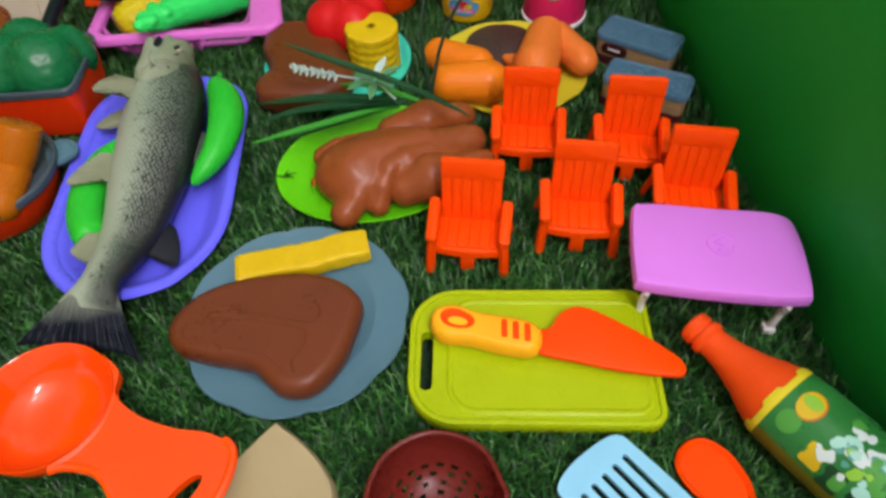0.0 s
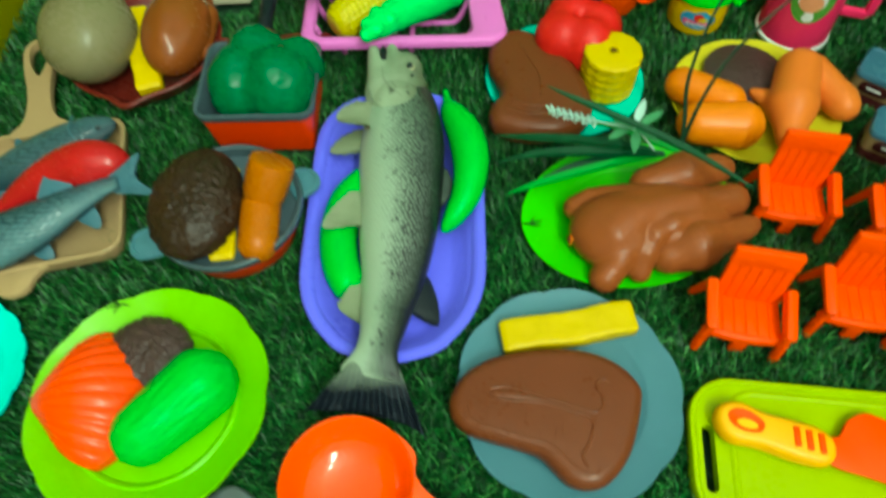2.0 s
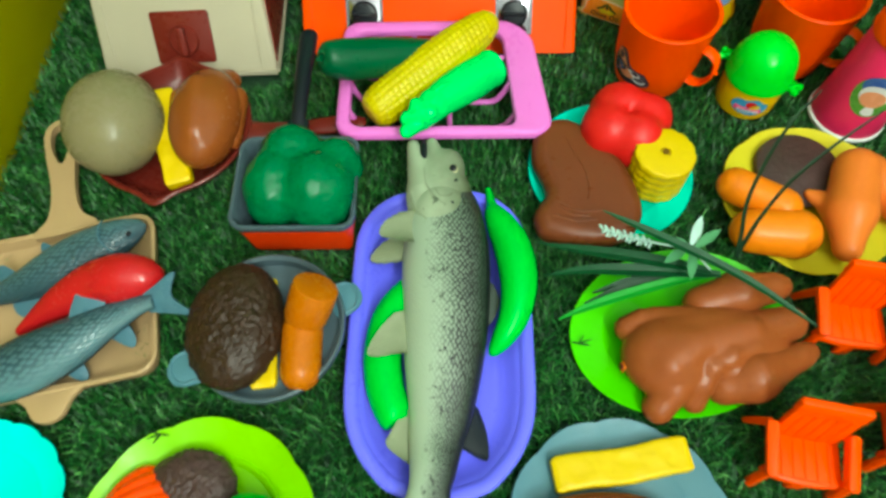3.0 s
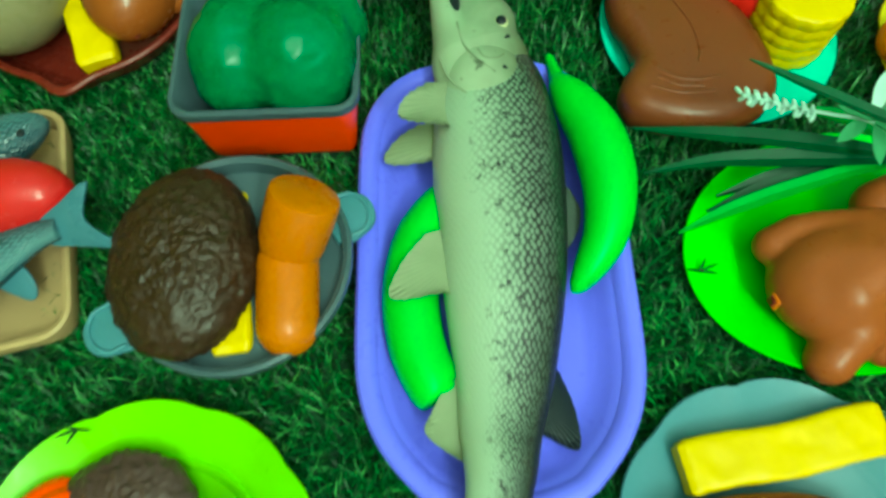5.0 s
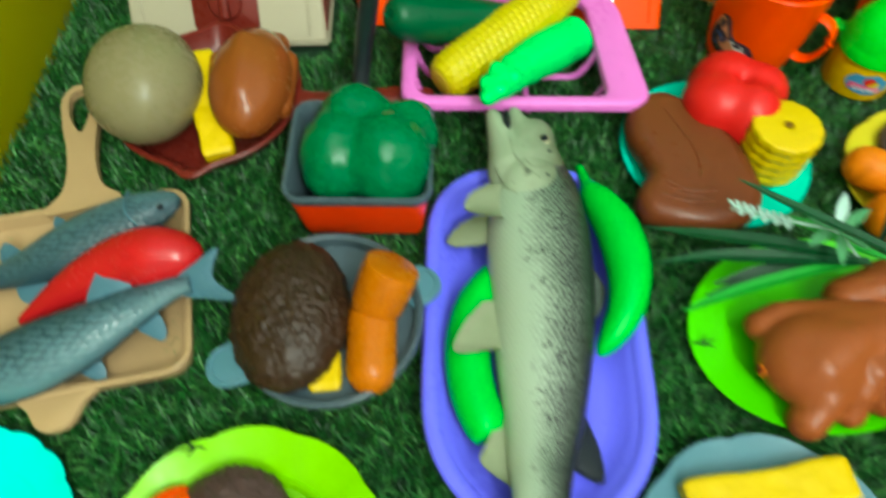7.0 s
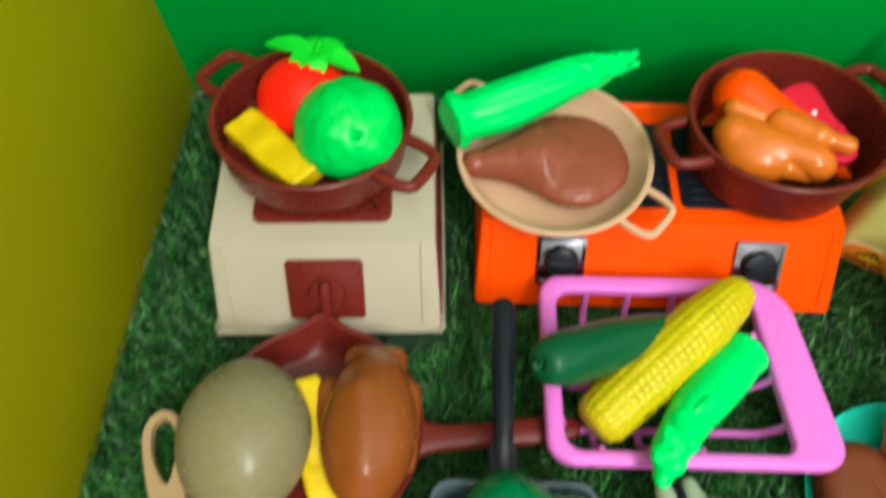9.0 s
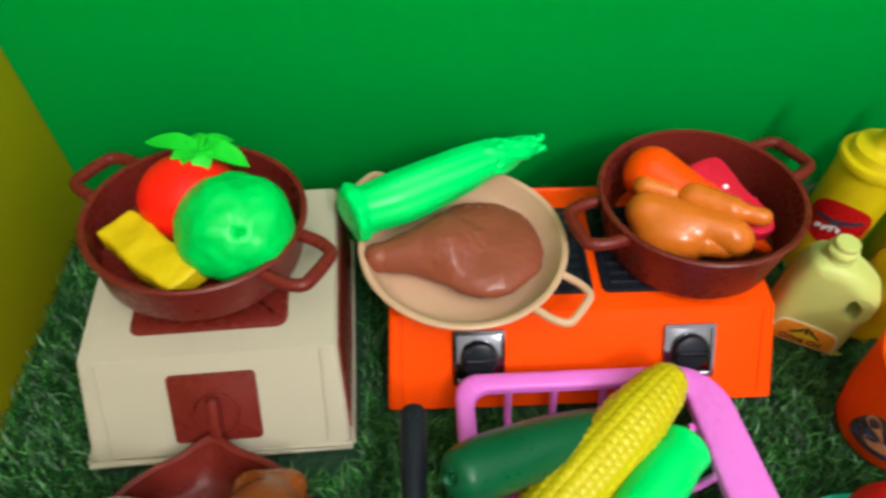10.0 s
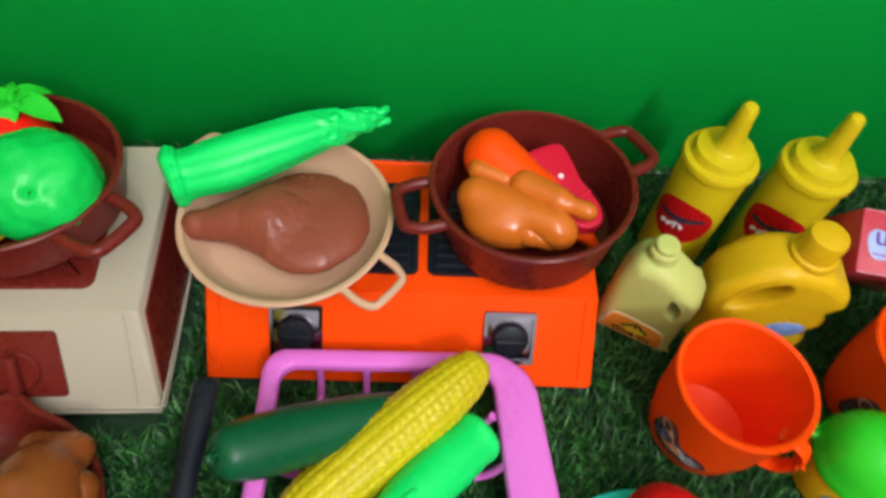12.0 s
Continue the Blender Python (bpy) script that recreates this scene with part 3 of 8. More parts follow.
for nm, w, d, h, p, mt, lb in (
        ("floor", 2.8, 2.8, 0.05, (0.2, -0.4, -0.062), ROOM_FLOOR, "unseen pale floor added under the turf mat"),
        ("ceiling", 2.8, 2.8, 0.05, (0.2, -0.4, 2.2), ROOM_BOUNCE_PAINT, "unseen off-white ceiling added to bounce lamp light"),
        ("wall_north", 2.8, 0.05, 2.21, (0.2, 1.026, -0.011), ROOM_BOUNCE_PAINT, "unseen off-white room wall added to bounce lamp light"),
        ("wall_south", 2.8, 0.05, 2.21, (0.2, -1.826, -0.011), ROOM_BOUNCE_PAINT, "unseen off-white room wall added to bounce lamp light"),
        ("wall_east", 0.05, 2.8, 2.21, (1.626, -0.4, -0.011), ROOM_BOUNCE_PAINT, "unseen off-white room wall added to bounce lamp light"),
        ("wall_west", 0.05, 2.8, 2.21, (-1.226, -0.4, -0.011), ROOM_BOUNCE_PAINT, "unseen off-white room wall added to bounce lamp light")):
    solid(nm, brick(w, d, h, 0.002, 0.002), mt, lb, nm.split("_")[0], p, placed=False, kind="structure")

lampholder = thing("tube_lamp", "white ceiling tube lamp on a hanging batten", "lamp", (LAMP.x, LAMP.y, 2.2), kind="structure")
part("batten", brick(0.06, 0.85, 0.03, 0.003, 0.01, z=LAMP.z + 0.01 - 2.2), WHITE, lampholder)
for s in (-0.3, 0.3):
    part("drop_rod", rod((0, s, LAMP.z + 0.04 - 2.2), (0, s, 0.0), 0.004), WHITE, lampholder)

solid("ground", brick(X1 - X0 - 0.001, Y1 - Y0 - 0.001, 0.005, 0.0005, 0.001), BACKING, "dark green backing of the artificial turf mat", "turf", ((X0 + X1) / 2, (Y1 + Y0) / 2, -0.0115), placed=False, kind="structure")


DISCS = ((0.266, -0.020, 0.026), (0.369, -0.003, 0.026), (0.3325, -0.0445, 0.021), (0.403, -0.059, 0.027), (0.2082, -0.3446, 0.052), (-0.0186, -0.3504, 0.054), (0.240, -0.233, 0.043), (0.272, -0.226, 0.043), (0.2256, -0.1113, 0.047), (0.3565, -0.135, 0.049), (-0.1455, -0.337, 0.041), (0.0084, -0.235, 0.036), (-0.0835, -0.0822, 0.048), (0.0904, -0.3955, 0.026),
         (0.2773, -0.4581, 0.014), (0.3525, -0.449, 0.018), (0.362, -0.463, 0.018), (0.403, -0.446, 0.011), (0.407, -0.455, 0.012), (0.416, -0.469, 0.006), (0.109, -0.196, 0.040), (0.109, -0.281, 0.040))
BOXES = ((0.071, -0.285, 0.147, -0.192), (-0.013, -0.174, 0.049, -0.114), (-0.170, -0.265, -0.080, -0.172), (-0.150, -0.030, -0.015, 0.116), (-0.002, -0.003, 0.212, 0.126), (0.273, -0.412, 0.391, -0.351), (0.187, -0.486, 0.222, -0.430))


def covered(x, y):
    """Ground hidden under plates, pans, boards and stoves, where the pile is pressed flat."""
    m = np.zeros(len(x), bool)
    for cx, cy_, r in DISCS:
        m |= (x - cx) ** 2 + (y - cy_) ** 2 < r * r
    for x0, y0, x1, y1 in BOXES:
        m |= (x > x0) & (x < x1) & (y > y0) & (y < y1)
    return m


def turf():
    """Short plastic grass: bent blades in tufts over the mat."""
    rng = np.random.default_rng(4)
    count = 190000
    w, d = X1 - X0 - 0.006, Y1 - Y0 - 0.10
    x = X0 + 0.003 + rng.random(count) * w
    y = Y0 + 0.097 + rng.random(count) * d
    tuft = 0.0042
    x = x + (np.round(x / tuft) * tuft - x) * 0.6
    y = y + (np.round(y / tuft) * tuft - y) * 0.6
    left = LEFT[0][0] + (LEFT[1][0] - LEFT[0][0]) * (y + 0.62) / 0.787
    right = np.interp(y, (RIGHT[0][1], RIGHT[1][1], CORNER[1]), (RIGHT[0][0], RIGHT[1][0], CORNER[0]))
    keep = (x > left + 0.002) & (x < right - 0.002) & (y < Y1 - 0.002) & ~covered(x, y)
    x, y, left, right = x[keep], y[keep], left[keep], right[keep]
    count = len(x)
    a = rng.random(count) * 2 * math.pi
    reach = 0.0025 + 0.0105 * rng.random(count) ** 1.4
    top = 0.0002 + 0.0060 * rng.random(count) ** 1.2
    half = 0.00024 + 0.00024 * rng.random(count) ** 1.5
    dx, dy = np.cos(a), np.sin(a)
    sx, sy = -dy * half, dx * half
    z0 = np.full(count, -0.0068)
    mid = 0.45 + 0.15 * rng.random(count)
    curl = rng.normal(0, 0.0012, count)
    mx, my = x + dx * reach * mid * 0.7, y + dy * reach * mid * 0.7
    mz = z0 + (top - z0) * 0.78
    tx = np.clip(x + dx * reach - dy * curl, left + 0.0008, right - 0.0008)
    ty = np.clip(y + dy * reach + dx * curl, Y0, Y1 - 0.0005)
    mx, my = np.clip(mx, left + 0.001, right - 0.001), np.clip(my, Y0, Y1 - 0.001)
    low = covered(tx, ty) | covered(mx, my)
    top, mz = np.where(low, np.minimum(top, 0.0004), top), np.where(low, np.minimum(mz, -0.001), mz)
    v = np.empty((count, 5, 3))
    v[:, 0] = np.stack([x - sx, y - sy, z0], 1)
    v[:, 1] = np.stack([x + sx, y + sy, z0], 1)
    v[:, 2] = np.stack([mx + sx, my + sy, mz], 1)
    v[:, 3] = np.stack([mx - sx, my - sy, mz], 1)
    v[:, 4] = np.stack([tx, ty, top], 1)
    me = bpy.data.meshes.new("grass")
    me.vertices.add(count * 5)
    me.vertices.foreach_set("co", v.ravel())
    k = np.arange(count)[:, None] * 5
    idx = np.hstack([k + [[0, 1, 2, 3]], k + [[3, 2, 4]]]).ravel()
    me.loops.add(count * 7)
    me.loops.foreach_set("vertex_index", idx.astype(np.int32))
    starts = (np.arange(count)[:, None] * 7 + [[0, 4]]).ravel()
    me.polygons.add(count * 2)
    me.polygons.foreach_set("loop_start", starts.astype(np.int32))
    me.update(calc_edges=True)
    me.validate()
    me.materials.append(TURF)
    tagged(new("grass", me), "short dark green artificial turf blades", "grass", kind="stuff")


turf()


# ---- crockery and pans ----
def scallop(n, depth, full):
    return lambda q, r: 1 + depth * abs(math.cos(n * q / 2)) ** 0.7 * (r / full) ** 3 - depth * (r / full) ** 3


def dish(r, h, well=0.66, floor=0.0035, lip=0.0014, ring=0.0):
    return [(0, 0), (r * well, 0), (r * well + 0.002, 0.0006), (r * 0.86, h * 0.62 - lip), (r * 0.985, h - lip), (r, h - lip * 0.5), (r * 0.992, h),
            (r * 0.86, h * 0.62 + 0.0002), (r * well + 0.0034, floor + 0.0018), (r * well + 0.0022, floor + 0.0016 + ring), (r * well + 0.001, floor + 0.0012 + ring), (r * well - 0.0008, floor), (0, floor)]


def plate(label, mat, centre, r, h, n=0, depth=0.0, sx=1.0, sy=1.0, turn=0.0, name="toy_plate", exact=False, ring=0.0):
    wave = scallop(n, depth, r) if n else None
    return solid(name, lathe(dish(r, h, ring=ring), 96, sx, sy, wave), mat, label, "plate", (*centre, 0.0), placed=False, turn=turn, exact=exact)


def pot_shape(rb, rt, h, t=0.0018):
    return [(0, 0), (rb - 0.003, 0), (rb, 0.0025), (rb + (rt - rb) * 0.5, h * 0.5), (rt - 0.0002, h - 0.003), (rt + 0.0012, h - 0.0022), (rt + 0.0014, h - 0.0008),
            (rt + 0.0004, h), (rt - t, h - 0.0006), (rb + (rt - rb) * 0.5 - t, h * 0.5), (rb - t, 0.0045), (rb - t - 0.003, 0.0028), (0, 0.0028)]


def tub(outline, layers):
    return slab(outline, layers)


plate("grey-blue scalloped plastic plate holding a steak", GREY_BLUE, (0.1996, -0.343), 0.060, 0.0085, 10, 0.035, turn=8)
plate("lime green scalloped plastic plate with a clam, patty and gourd", LIME, (-0.020, -0.3455), 0.0630, 0.0150, 10, 0.03, turn=20, ring=0.0009)
plate("bright green oval plastic plate under a brown chicken", LIME_PLATE, (0.2560, -0.2290), 0.0665, 0.0090, sx=1.03, sy=0.80, turn=13, exact=True)
plate("turquoise round plastic plate with a chop and vegetables", TEAL, (0.221, -0.114), 0.056, 0.0075)
plate("yellow scalloped plastic plate with fried chicken pieces", YELLOW_PALE, (0.3565, -0.1350), 0.0585, 0.0085, 10, 0.03, exact=True)
plate("cyan scalloped plastic plate with a moulded pattern", CYAN, (-0.1455, -0.3370), 0.0505, 0.010, 16, 0.03, exact=True)

# Periwinkle tub
tubt = thing("toy_tub", "periwinkle blue oval plastic tub holding the fish", "tub", (0.1097, -0.2388, 0), exact=True)
half = [(-0.0915, 0.0120), (-0.0860, 0.0280), (-0.0775, 0.0375), (-0.0670, 0.0458), (-0.0530, 0.0522), (-0.0350, 0.0553), (0.0, 0.0557), (0.0580, 0.0555), (0.0770, 0.0525), (0.0890, 0.0460), (0.0975, 0.0370), (0.1028, 0.0260), (0.1060, 0.0100)]
to_ = outline_of([(0, -0.0930)] + [(x, y) for y, x in half] + [(0, 0.1065)] + [(-x, y) for y, x in half[::-1]], 110)
part("basin", tub(to_, [(0.023, 0.0), (0.020, 0.0012), (0.012, 0.0065), (0.0046, 0.0123), (0.0066, 0.0137), (0.0090, 0.0133), (0.0125, 0.0098), (0.0145, 0.0082), (0.019, 0.0048), (0.023, 0.0042)]), TUB, tubt)
part("rim", slab(to_, [(0.0052, 0.0113), (0.0012, 0.0130), (0.0, 0.0147), (0.0012, 0.0163), (0.004, 0.0168), (0.0068, 0.0161), (0.0088, 0.0136), (0.0060, 0.0125)], cap0=False, cap1=False), TUB, tubt, "rounded rim")

# Grey-lined red pot with ear handles
pot = thing("toy_cooking_pot", "red toy pot with grey lining and ear handles on turf", "pot", (0.0072, -0.2335, 0))
part("body", lathe([(0, 0), (0.034, 0), (0.037, 0.003), (0.0425, 0.0225), (0.0413, 0.0225), (0.0400, 0.016), (0.0370, 0.0056), (0.033, 0.0042), (0, 0.0042)], 56), ORANGE_DEEP, pot)
part("rim", lathe([(0.0412, 0.0215), (0.0436, 0.0222), (0.0450, 0.0250), (0.0447, 0.0280), (0.0434, 0.0288), (0.0415, 0.0275), (0.0400, 0.018), (0.0365, 0.0078), (0.0345, 0.0064), (0.0345, 0.0054), (0.036, 0.0062), (0.0392, 0.016)], 56), GREY, pot, "grey plastic lining and rim")
part("pot_floor", lathe([(0, 0.0058), (0.0346, 0.0058), (0.0346, 0.0050), (0, 0.0050)], 56), plastic("maroon_pot_floor", lin(92, 52, 52, 0.7), 0.4), pot, "dull maroon pot floor")
for ang, reach in ((-151, 0.0460), (23, 0.0422)):
    ear = outline_of([(-0.004, -0.0095), (0.004, -0.0105), (0.012, -0.0070), (0.0145, 0), (0.012, 0.0070), (0.004, 0.0105), (-0.004, 0.0095)], 28)
    m = pose(reach * math.cos(radians(ang)), reach * math.sin(radians(ang)), 0, 0, 0, ang)
    grip = part("ear_handle", moved(plate_slab(ear, 0.0210, 0.0242, 0.0012), m), GREY_BLUE, pot, "pale grey ear handle")
    part("ear_edge", moved(wire([(0.001, -0.0092, 0.0243), (0.0085, -0.0080, 0.0243), (0.0122, 0, 0.0243), (0.0085, 0.0080, 0.0243), (0.001, 0.0092, 0.0243)], 0.0010, 8, 24), m), GREY_BLUE, grip)

# Square pan with black handle
sq = thing("toy_square_pan", "orange-red square toy pan with grey rim and black handle", "pan", (0.0180, -0.1440, 0), turn=0.5, exact=True)
o = rounded(0.0780, 0.0690, 0.010, 6)
part("body", tub(o, [(0.0085, 0), (0.0070, 0.001), (0.0058, 0.005), (0.0016, 0.0385), (0.004, 0.0385), (0.0085, 0.006), (0.0105, 0.0035)]), ORANGE_DEEP, sq)
part("rim", slab(o, [(0.0035, 0.0370), (0.0004, 0.0375), (0, 0.0388), (0.0, 0.0420), (0.0008, 0.0430), (0.0022, 0.0428), (0.0038, 0.0405), (0.0085, 0.0075), (0.012, 0.0052)], cap0=False), GREY, sq, "dark grey rim and lining")
part("handle", sweep([(-0.0045, 0.034, 0.0350), (-0.0043, 0.046, 0.0370), (-0.0040, 0.060, 0.0390), (-0.0036, 0.090, 0.0410), (-0.0032, 0.118, 0.0415), (-0.0030, 0.1255, 0.0415), (-0.0030, 0.1280, 0.0415)],
     [(0.0055, 0.003), (0.0052, 0.003), (0.0050, 0.0042), (0.0058, 0.0046), (0.0064, 0.0046), (0.0054, 0.0038), (0.001, 0.001)], n=18, samples=40), BLACK, sq, "black plastic handle")
part("bracket", moved(brick(0.014, 0.018, 0.006, 0.0015), pose(-0.0044, 0.043, 0.0325)), BLACK, sq)
part("hang_hole", moved(lathe([(0.0016, 0), (0.0026, 0), (0.0028, 0.0006), (0.0026, 0.0010), (0.0016, 0.0010), (0.0014, 0.0005)], 18), pose(-0.0031, 0.1195, 0.0456)), BLACK, sq)

# Round brown pan with pouring lips
bp = thing("toy_frying_pan", "dark brown toy frying pan with two pouring lips", "pan", (-0.0835, -0.0822, 0), exact=True)
lips = lambda q, r: 1 + 0.135 * (r / 0.056) ** 3 * (math.exp(-((math.degrees(q) - 272) / 9.5) ** 2) + math.exp(-((math.degrees(q) - 93) / 9.5) ** 2))
part("body", lathe(pot_shape(0.0470, 0.0560, 0.019), 120, wave=lips), BROWN, bp)
part("handle", sweep([(0.051, -0.0030, 0.0155), (0.064, -0.0025, 0.0150), (0.090, 0.0000, 0.0145), (0.118, 0.0035, 0.0145), (0.136, 0.0050, 0.0145), (0.139, 0.0052, 0.0145)],
     [(0.012, 0.0028), (0.0075, 0.0028), (0.0064, 0.003), (0.0072, 0.003), (0.005, 0.0024), (0.001, 0.0008)], n=18, samples=36), BROWN, bp)

# Cream square griddle with fish in it
gp = thing("toy_griddle_pan", "cream square toy griddle pan with loop handle", "pan", (-0.1255, -0.2164, 0), turn=13, exact=True)
go = rounded(0.114, 0.112, 0.013, 6)
part("body", tub(go, [(0.006, 0), (0.003, 0.001), (0.0, 0.0105), (0.0, 0.0135), (0.0012, 0.0142), (0.003, 0.0135), (0.0055, 0.006), (0.0085, 0.0042)]), CREAM, gp)
hand = outline_of([(-0.020, -0.002), (0.020, -0.002), (0.0115, 0.010), (0.0084, 0.022), (0.0080, 0.040), (0.0102, 0.062), (0.0096, 0.083), (0, 0.0915), (-0.0096, 0.083), (-0.0102, 0.062), (-0.0080, 0.040), (-0.0084, 0.022), (-0.0115, 0.010)], 66)
loop = outline_of([(-0.0016, 0.054), (0.0016, 0.054), (0.0060, 0.068), (0.0054, 0.082), (0, 0.0868), (-0.0054, 0.082), (-0.0060, 0.068)], 24)
part("handle", moved(holed(hand, [loop], 0.0, 0.0055), pose(-0.0005, 0.0550, 0.0085, 1.5, 0, 4.4)), CREAM, gp)
part("tab", moved(plate_slab(outline_of([(-0.019, 0.003), (-0.013, -0.006), (-0.008, -0.015), (0, -0.0180), (0.008, -0.015), (0.013, -0.006), (0.019, 0.003)], 40), 0, 0.005), pose(-0.0062, -0.0555, 0.0085)), CREAM, gp)


# ---- food ----
def flat_cut(outline, h, b, crown=0.0015):
    """Flat cut of meat: rounded sides and a slightly raised middle."""
    return slab(outline, [(b * 0.9, 0), (b * 0.3, b * 0.25), (0, b), (0.0, h - b), (b * 0.35, h - b * 0.35), (b, h), (b * 1.5, h + 0.0003)])


def dense(o, step=0.0014):
    """Outline with points added along its long sides."""
    out = []
    for p, q in zip(o, np.roll(o, -1, 0)):
        k = max(1, int(np.linalg.norm(q - p) / step))
        out += [p + (q - p) * i / k for i in range(k)]
    return np.array(out)


def cheese(label, a, b, w, h, z0, z1, base_z=0.0, dent=0.0004, mat=None, exact=False):
    """Bar of cheese from a to b on the plan, its underside at z0 and z1."""
    a, b = np.array(a), np.array(b)
    L = float(np.linalg.norm(b - a))
    n = 44
    rings = []
    for k in range(n + 1):
        u = k / n
        e = 0.0016 if k in (0, n) else 0.0004 if k in (1, n - 1) else 0.0
        ring = inset(dense(rounded(w, h, 0.0022, 3)), e)
        rings.append(np.stack([np.full(len(ring), (u - 0.5) * (L - 0.0)), ring[:, 0] + 0.0007 * math.sin(9 * u), ring[:, 1] + dent * math.sin(17 * u + 1.3) * (ring[:, 1] > 0)], 1))
    seed = Vector((a[0] * 50, a[1] * 50, 3.0))
    rings = [ring + np.array([(0, 0.0004 * noise.noise(Vector(q) * 160 + seed), 0.0007 * noise.noise(Vector(q) * 130 + seed) + 0.0003 * noise.noise(Vector(q) * 340)) for q in ring]) for ring in rings]
    shape = loops(rings)
    ang = math.atan2(b[1] - a[1], b[0] - a[0])
    tilt = math.asin(max(-1, min(1, (z1 - z0) / L)))
    m = Matrix.Translation(((a[0] + b[0]) / 2, (a[1] + b[1]) / 2, (z0 + z1) / 2 + h / 2)) @ Euler((0, -tilt, 0)).to_matrix().to_4x4()
    m = Matrix.Translation(m.translation) @ Matrix.Rotation(ang, 4, "Z") @ Matrix.Rotation(-tilt, 4, "Y")
    base = ((a[0] + b[0]) / 2, (a[1] + b[1]) / 2, min(z0, z1))
    return solid("toy_cheese", moved(shape, m), mat or YELLOW, label, "cheese", base, exact=exact)


# Steak on the grey plate
so = outline_of([(0.1440, -0.3520), (0.1510, -0.3395), (0.1640, -0.3305), (0.1803, -0.3260), (0.1965, -0.3243), (0.2126, -0.3250), (0.2266, -0.3288), (0.2380, -0.3362), (0.2446, -0.3460), (0.2440, -0.3545), (0.2400, -0.3680), (0.2350, -0.3800), (0.2278, -0.3900), (0.2197, -0.3960), (0.2107, -0.3972), (0.2025, -0.3945), (0.1960, -0.3880), (0.1893, -0.3812), (0.1790, -0.3775), (0.1645, -0.3735), (0.1515, -0.3685), (0.1450, -0.3615)], 130)
steak = thing("toy_steak", "brown plastic T-bone steak on a grey-blue plate", "steak", (0.195, -0.357, 0.0047), exact=True)
part("slab", moved(flat_cut(so, 0.0160, 0.0042), pose(0, 0, 0.0047)), MEAT, steak, placed=True)
bone = [(0.1652, -0.3478), (0.1740, -0.3470), (0.1844, -0.3494), (0.1947, -0.3531), (0.2064, -0.3567), (0.2151, -0.3595), (0.2195, -0.3603), (0.2225, -0.3577), (0.2230, -0.3520), (0.2205, -0.3480), (0.2212, -0.3445), (0.2250, -0.3428), (0.2276, -0.3442)]
part("bone_ridge", wire([(x, y, 0.0208) for x, y in bone], 0.0008, 8, 80), MEAT, steak, placed=True)
part("bone_ridge", wire([(x, y, 0.0208) for x, y in ((0.1652, -0.3478), (0.1643, -0.3495), (0.1652, -0.3522), (0.1734, -0.3542), (0.1839, -0.3547), (0.1944, -0.3561), (0.2046, -0.3597), (0.2132, -0.3625), (0.2169, -0.3661), (0.2156, -0.3720), (0.2126, -0.3777), (0.2100, -0.3818), (0.2108, -0.3854), (0.2122, -0.3878))], 0.0008, 8, 90), MEAT, steak, placed=True)
part("bone", sweep([(x, y, 0.0202) for x, y in ((0.1650, -0.3500), (0.1665, -0.3502), (0.1740, -0.3508), (0.1842, -0.3521), (0.1946, -0.3546), (0.2055, -0.3582), (0.2150, -0.3612), (0.2180, -0.3622))],
     [(0.0010, 0.0004), (0.0020, 0.0011), (0.0028, 0.0014), (0.0022, 0.0013), (0.0013, 0.0011), (0.0013, 0.0010), (0.0012, 0.0009), (0.0008, 0.0006)], n=20, samples=60), MEAT, steak, placed=True, crease=80)
part("fat_edge", wire([(x, y, 0.0203) for x, y in ((0.1528, -0.3570), (0.1545, -0.3632), (0.1614, -0.3672), (0.1709, -0.3694), (0.1810, -0.3728), (0.1926, -0.3757), (0.1981, -0.3792), (0.2033, -0.3848), (0.2098, -0.3898), (0.2155, -0.3915), (0.2178, -0.3885))], 0.0009, 8, 80), MEAT, steak, placed=True)
part("fat_edge", wire([(x, y, 0.0204) for x, y in ((0.1528, -0.3570), (0.1560, -0.3470), (0.1660, -0.3370), (0.1810, -0.3322), (0.1970, -0.3306), (0.2120, -0.3314), (0.2250, -0.3352))], 0.0005, 8, 60), MEAT, steak, placed=True)
for a, b in (((0.1641, -0.3566), (0.1622, -0.3664)), ((0.1838, -0.3565), (0.1819, -0.3705)), ((0.1985, -0.3664), (0.1968, -0.3760)), ((0.2029, -0.3619), (0.2006, -0.3748))):
    part("grain_groove", wire([(*a, 0.0205), ((a[0] + b[0]) / 2 - 0.0002, (a[1] + b[1]) / 2, 0.0207), (*b, 0.0205)], 0.0005, 8, 16), MEAT, steak, placed=True)
part("seam_nick", moved(brick(0.0022, 0.0018, 0.0030, 0.0004), pose(0.2440, -0.3480, 0.0120, 0, 0, 20)), MEAT, steak, placed=True)
cheese("yellow plastic cheese bar beside the steak", (0.1727, -0.3158), (0.2482, -0.3035), 0.0195, 0.0105, 0.0050, 0.0060, exact=True)


# Trout
fb = (0.109, -0.245, 0.006)
trout = thing("toy_fish", "rubber trout with dark spotted back lying across a tub", "fish", fb, exact=True)


def skin_map(ob, n, long):
    """Round-and-along coordinates for a swept body with n points a ring."""
    me = ob.data
    layer = me.uv_layers.new(name="skin")
    rings = len(me.vertices) // n
    for face in me.polygons:
        idx = [me.loops[k].vertex_index for k in face.loop_indices]
        wrap_round = any(i % n == n - 1 for i in idx)
        for k, i in zip(face.loop_indices, idx):
            u = i % n
            layer.data[k].uv = ((n if wrap_round and u == 0 else u) * 2.0 / n, (i // n) / rings * long)


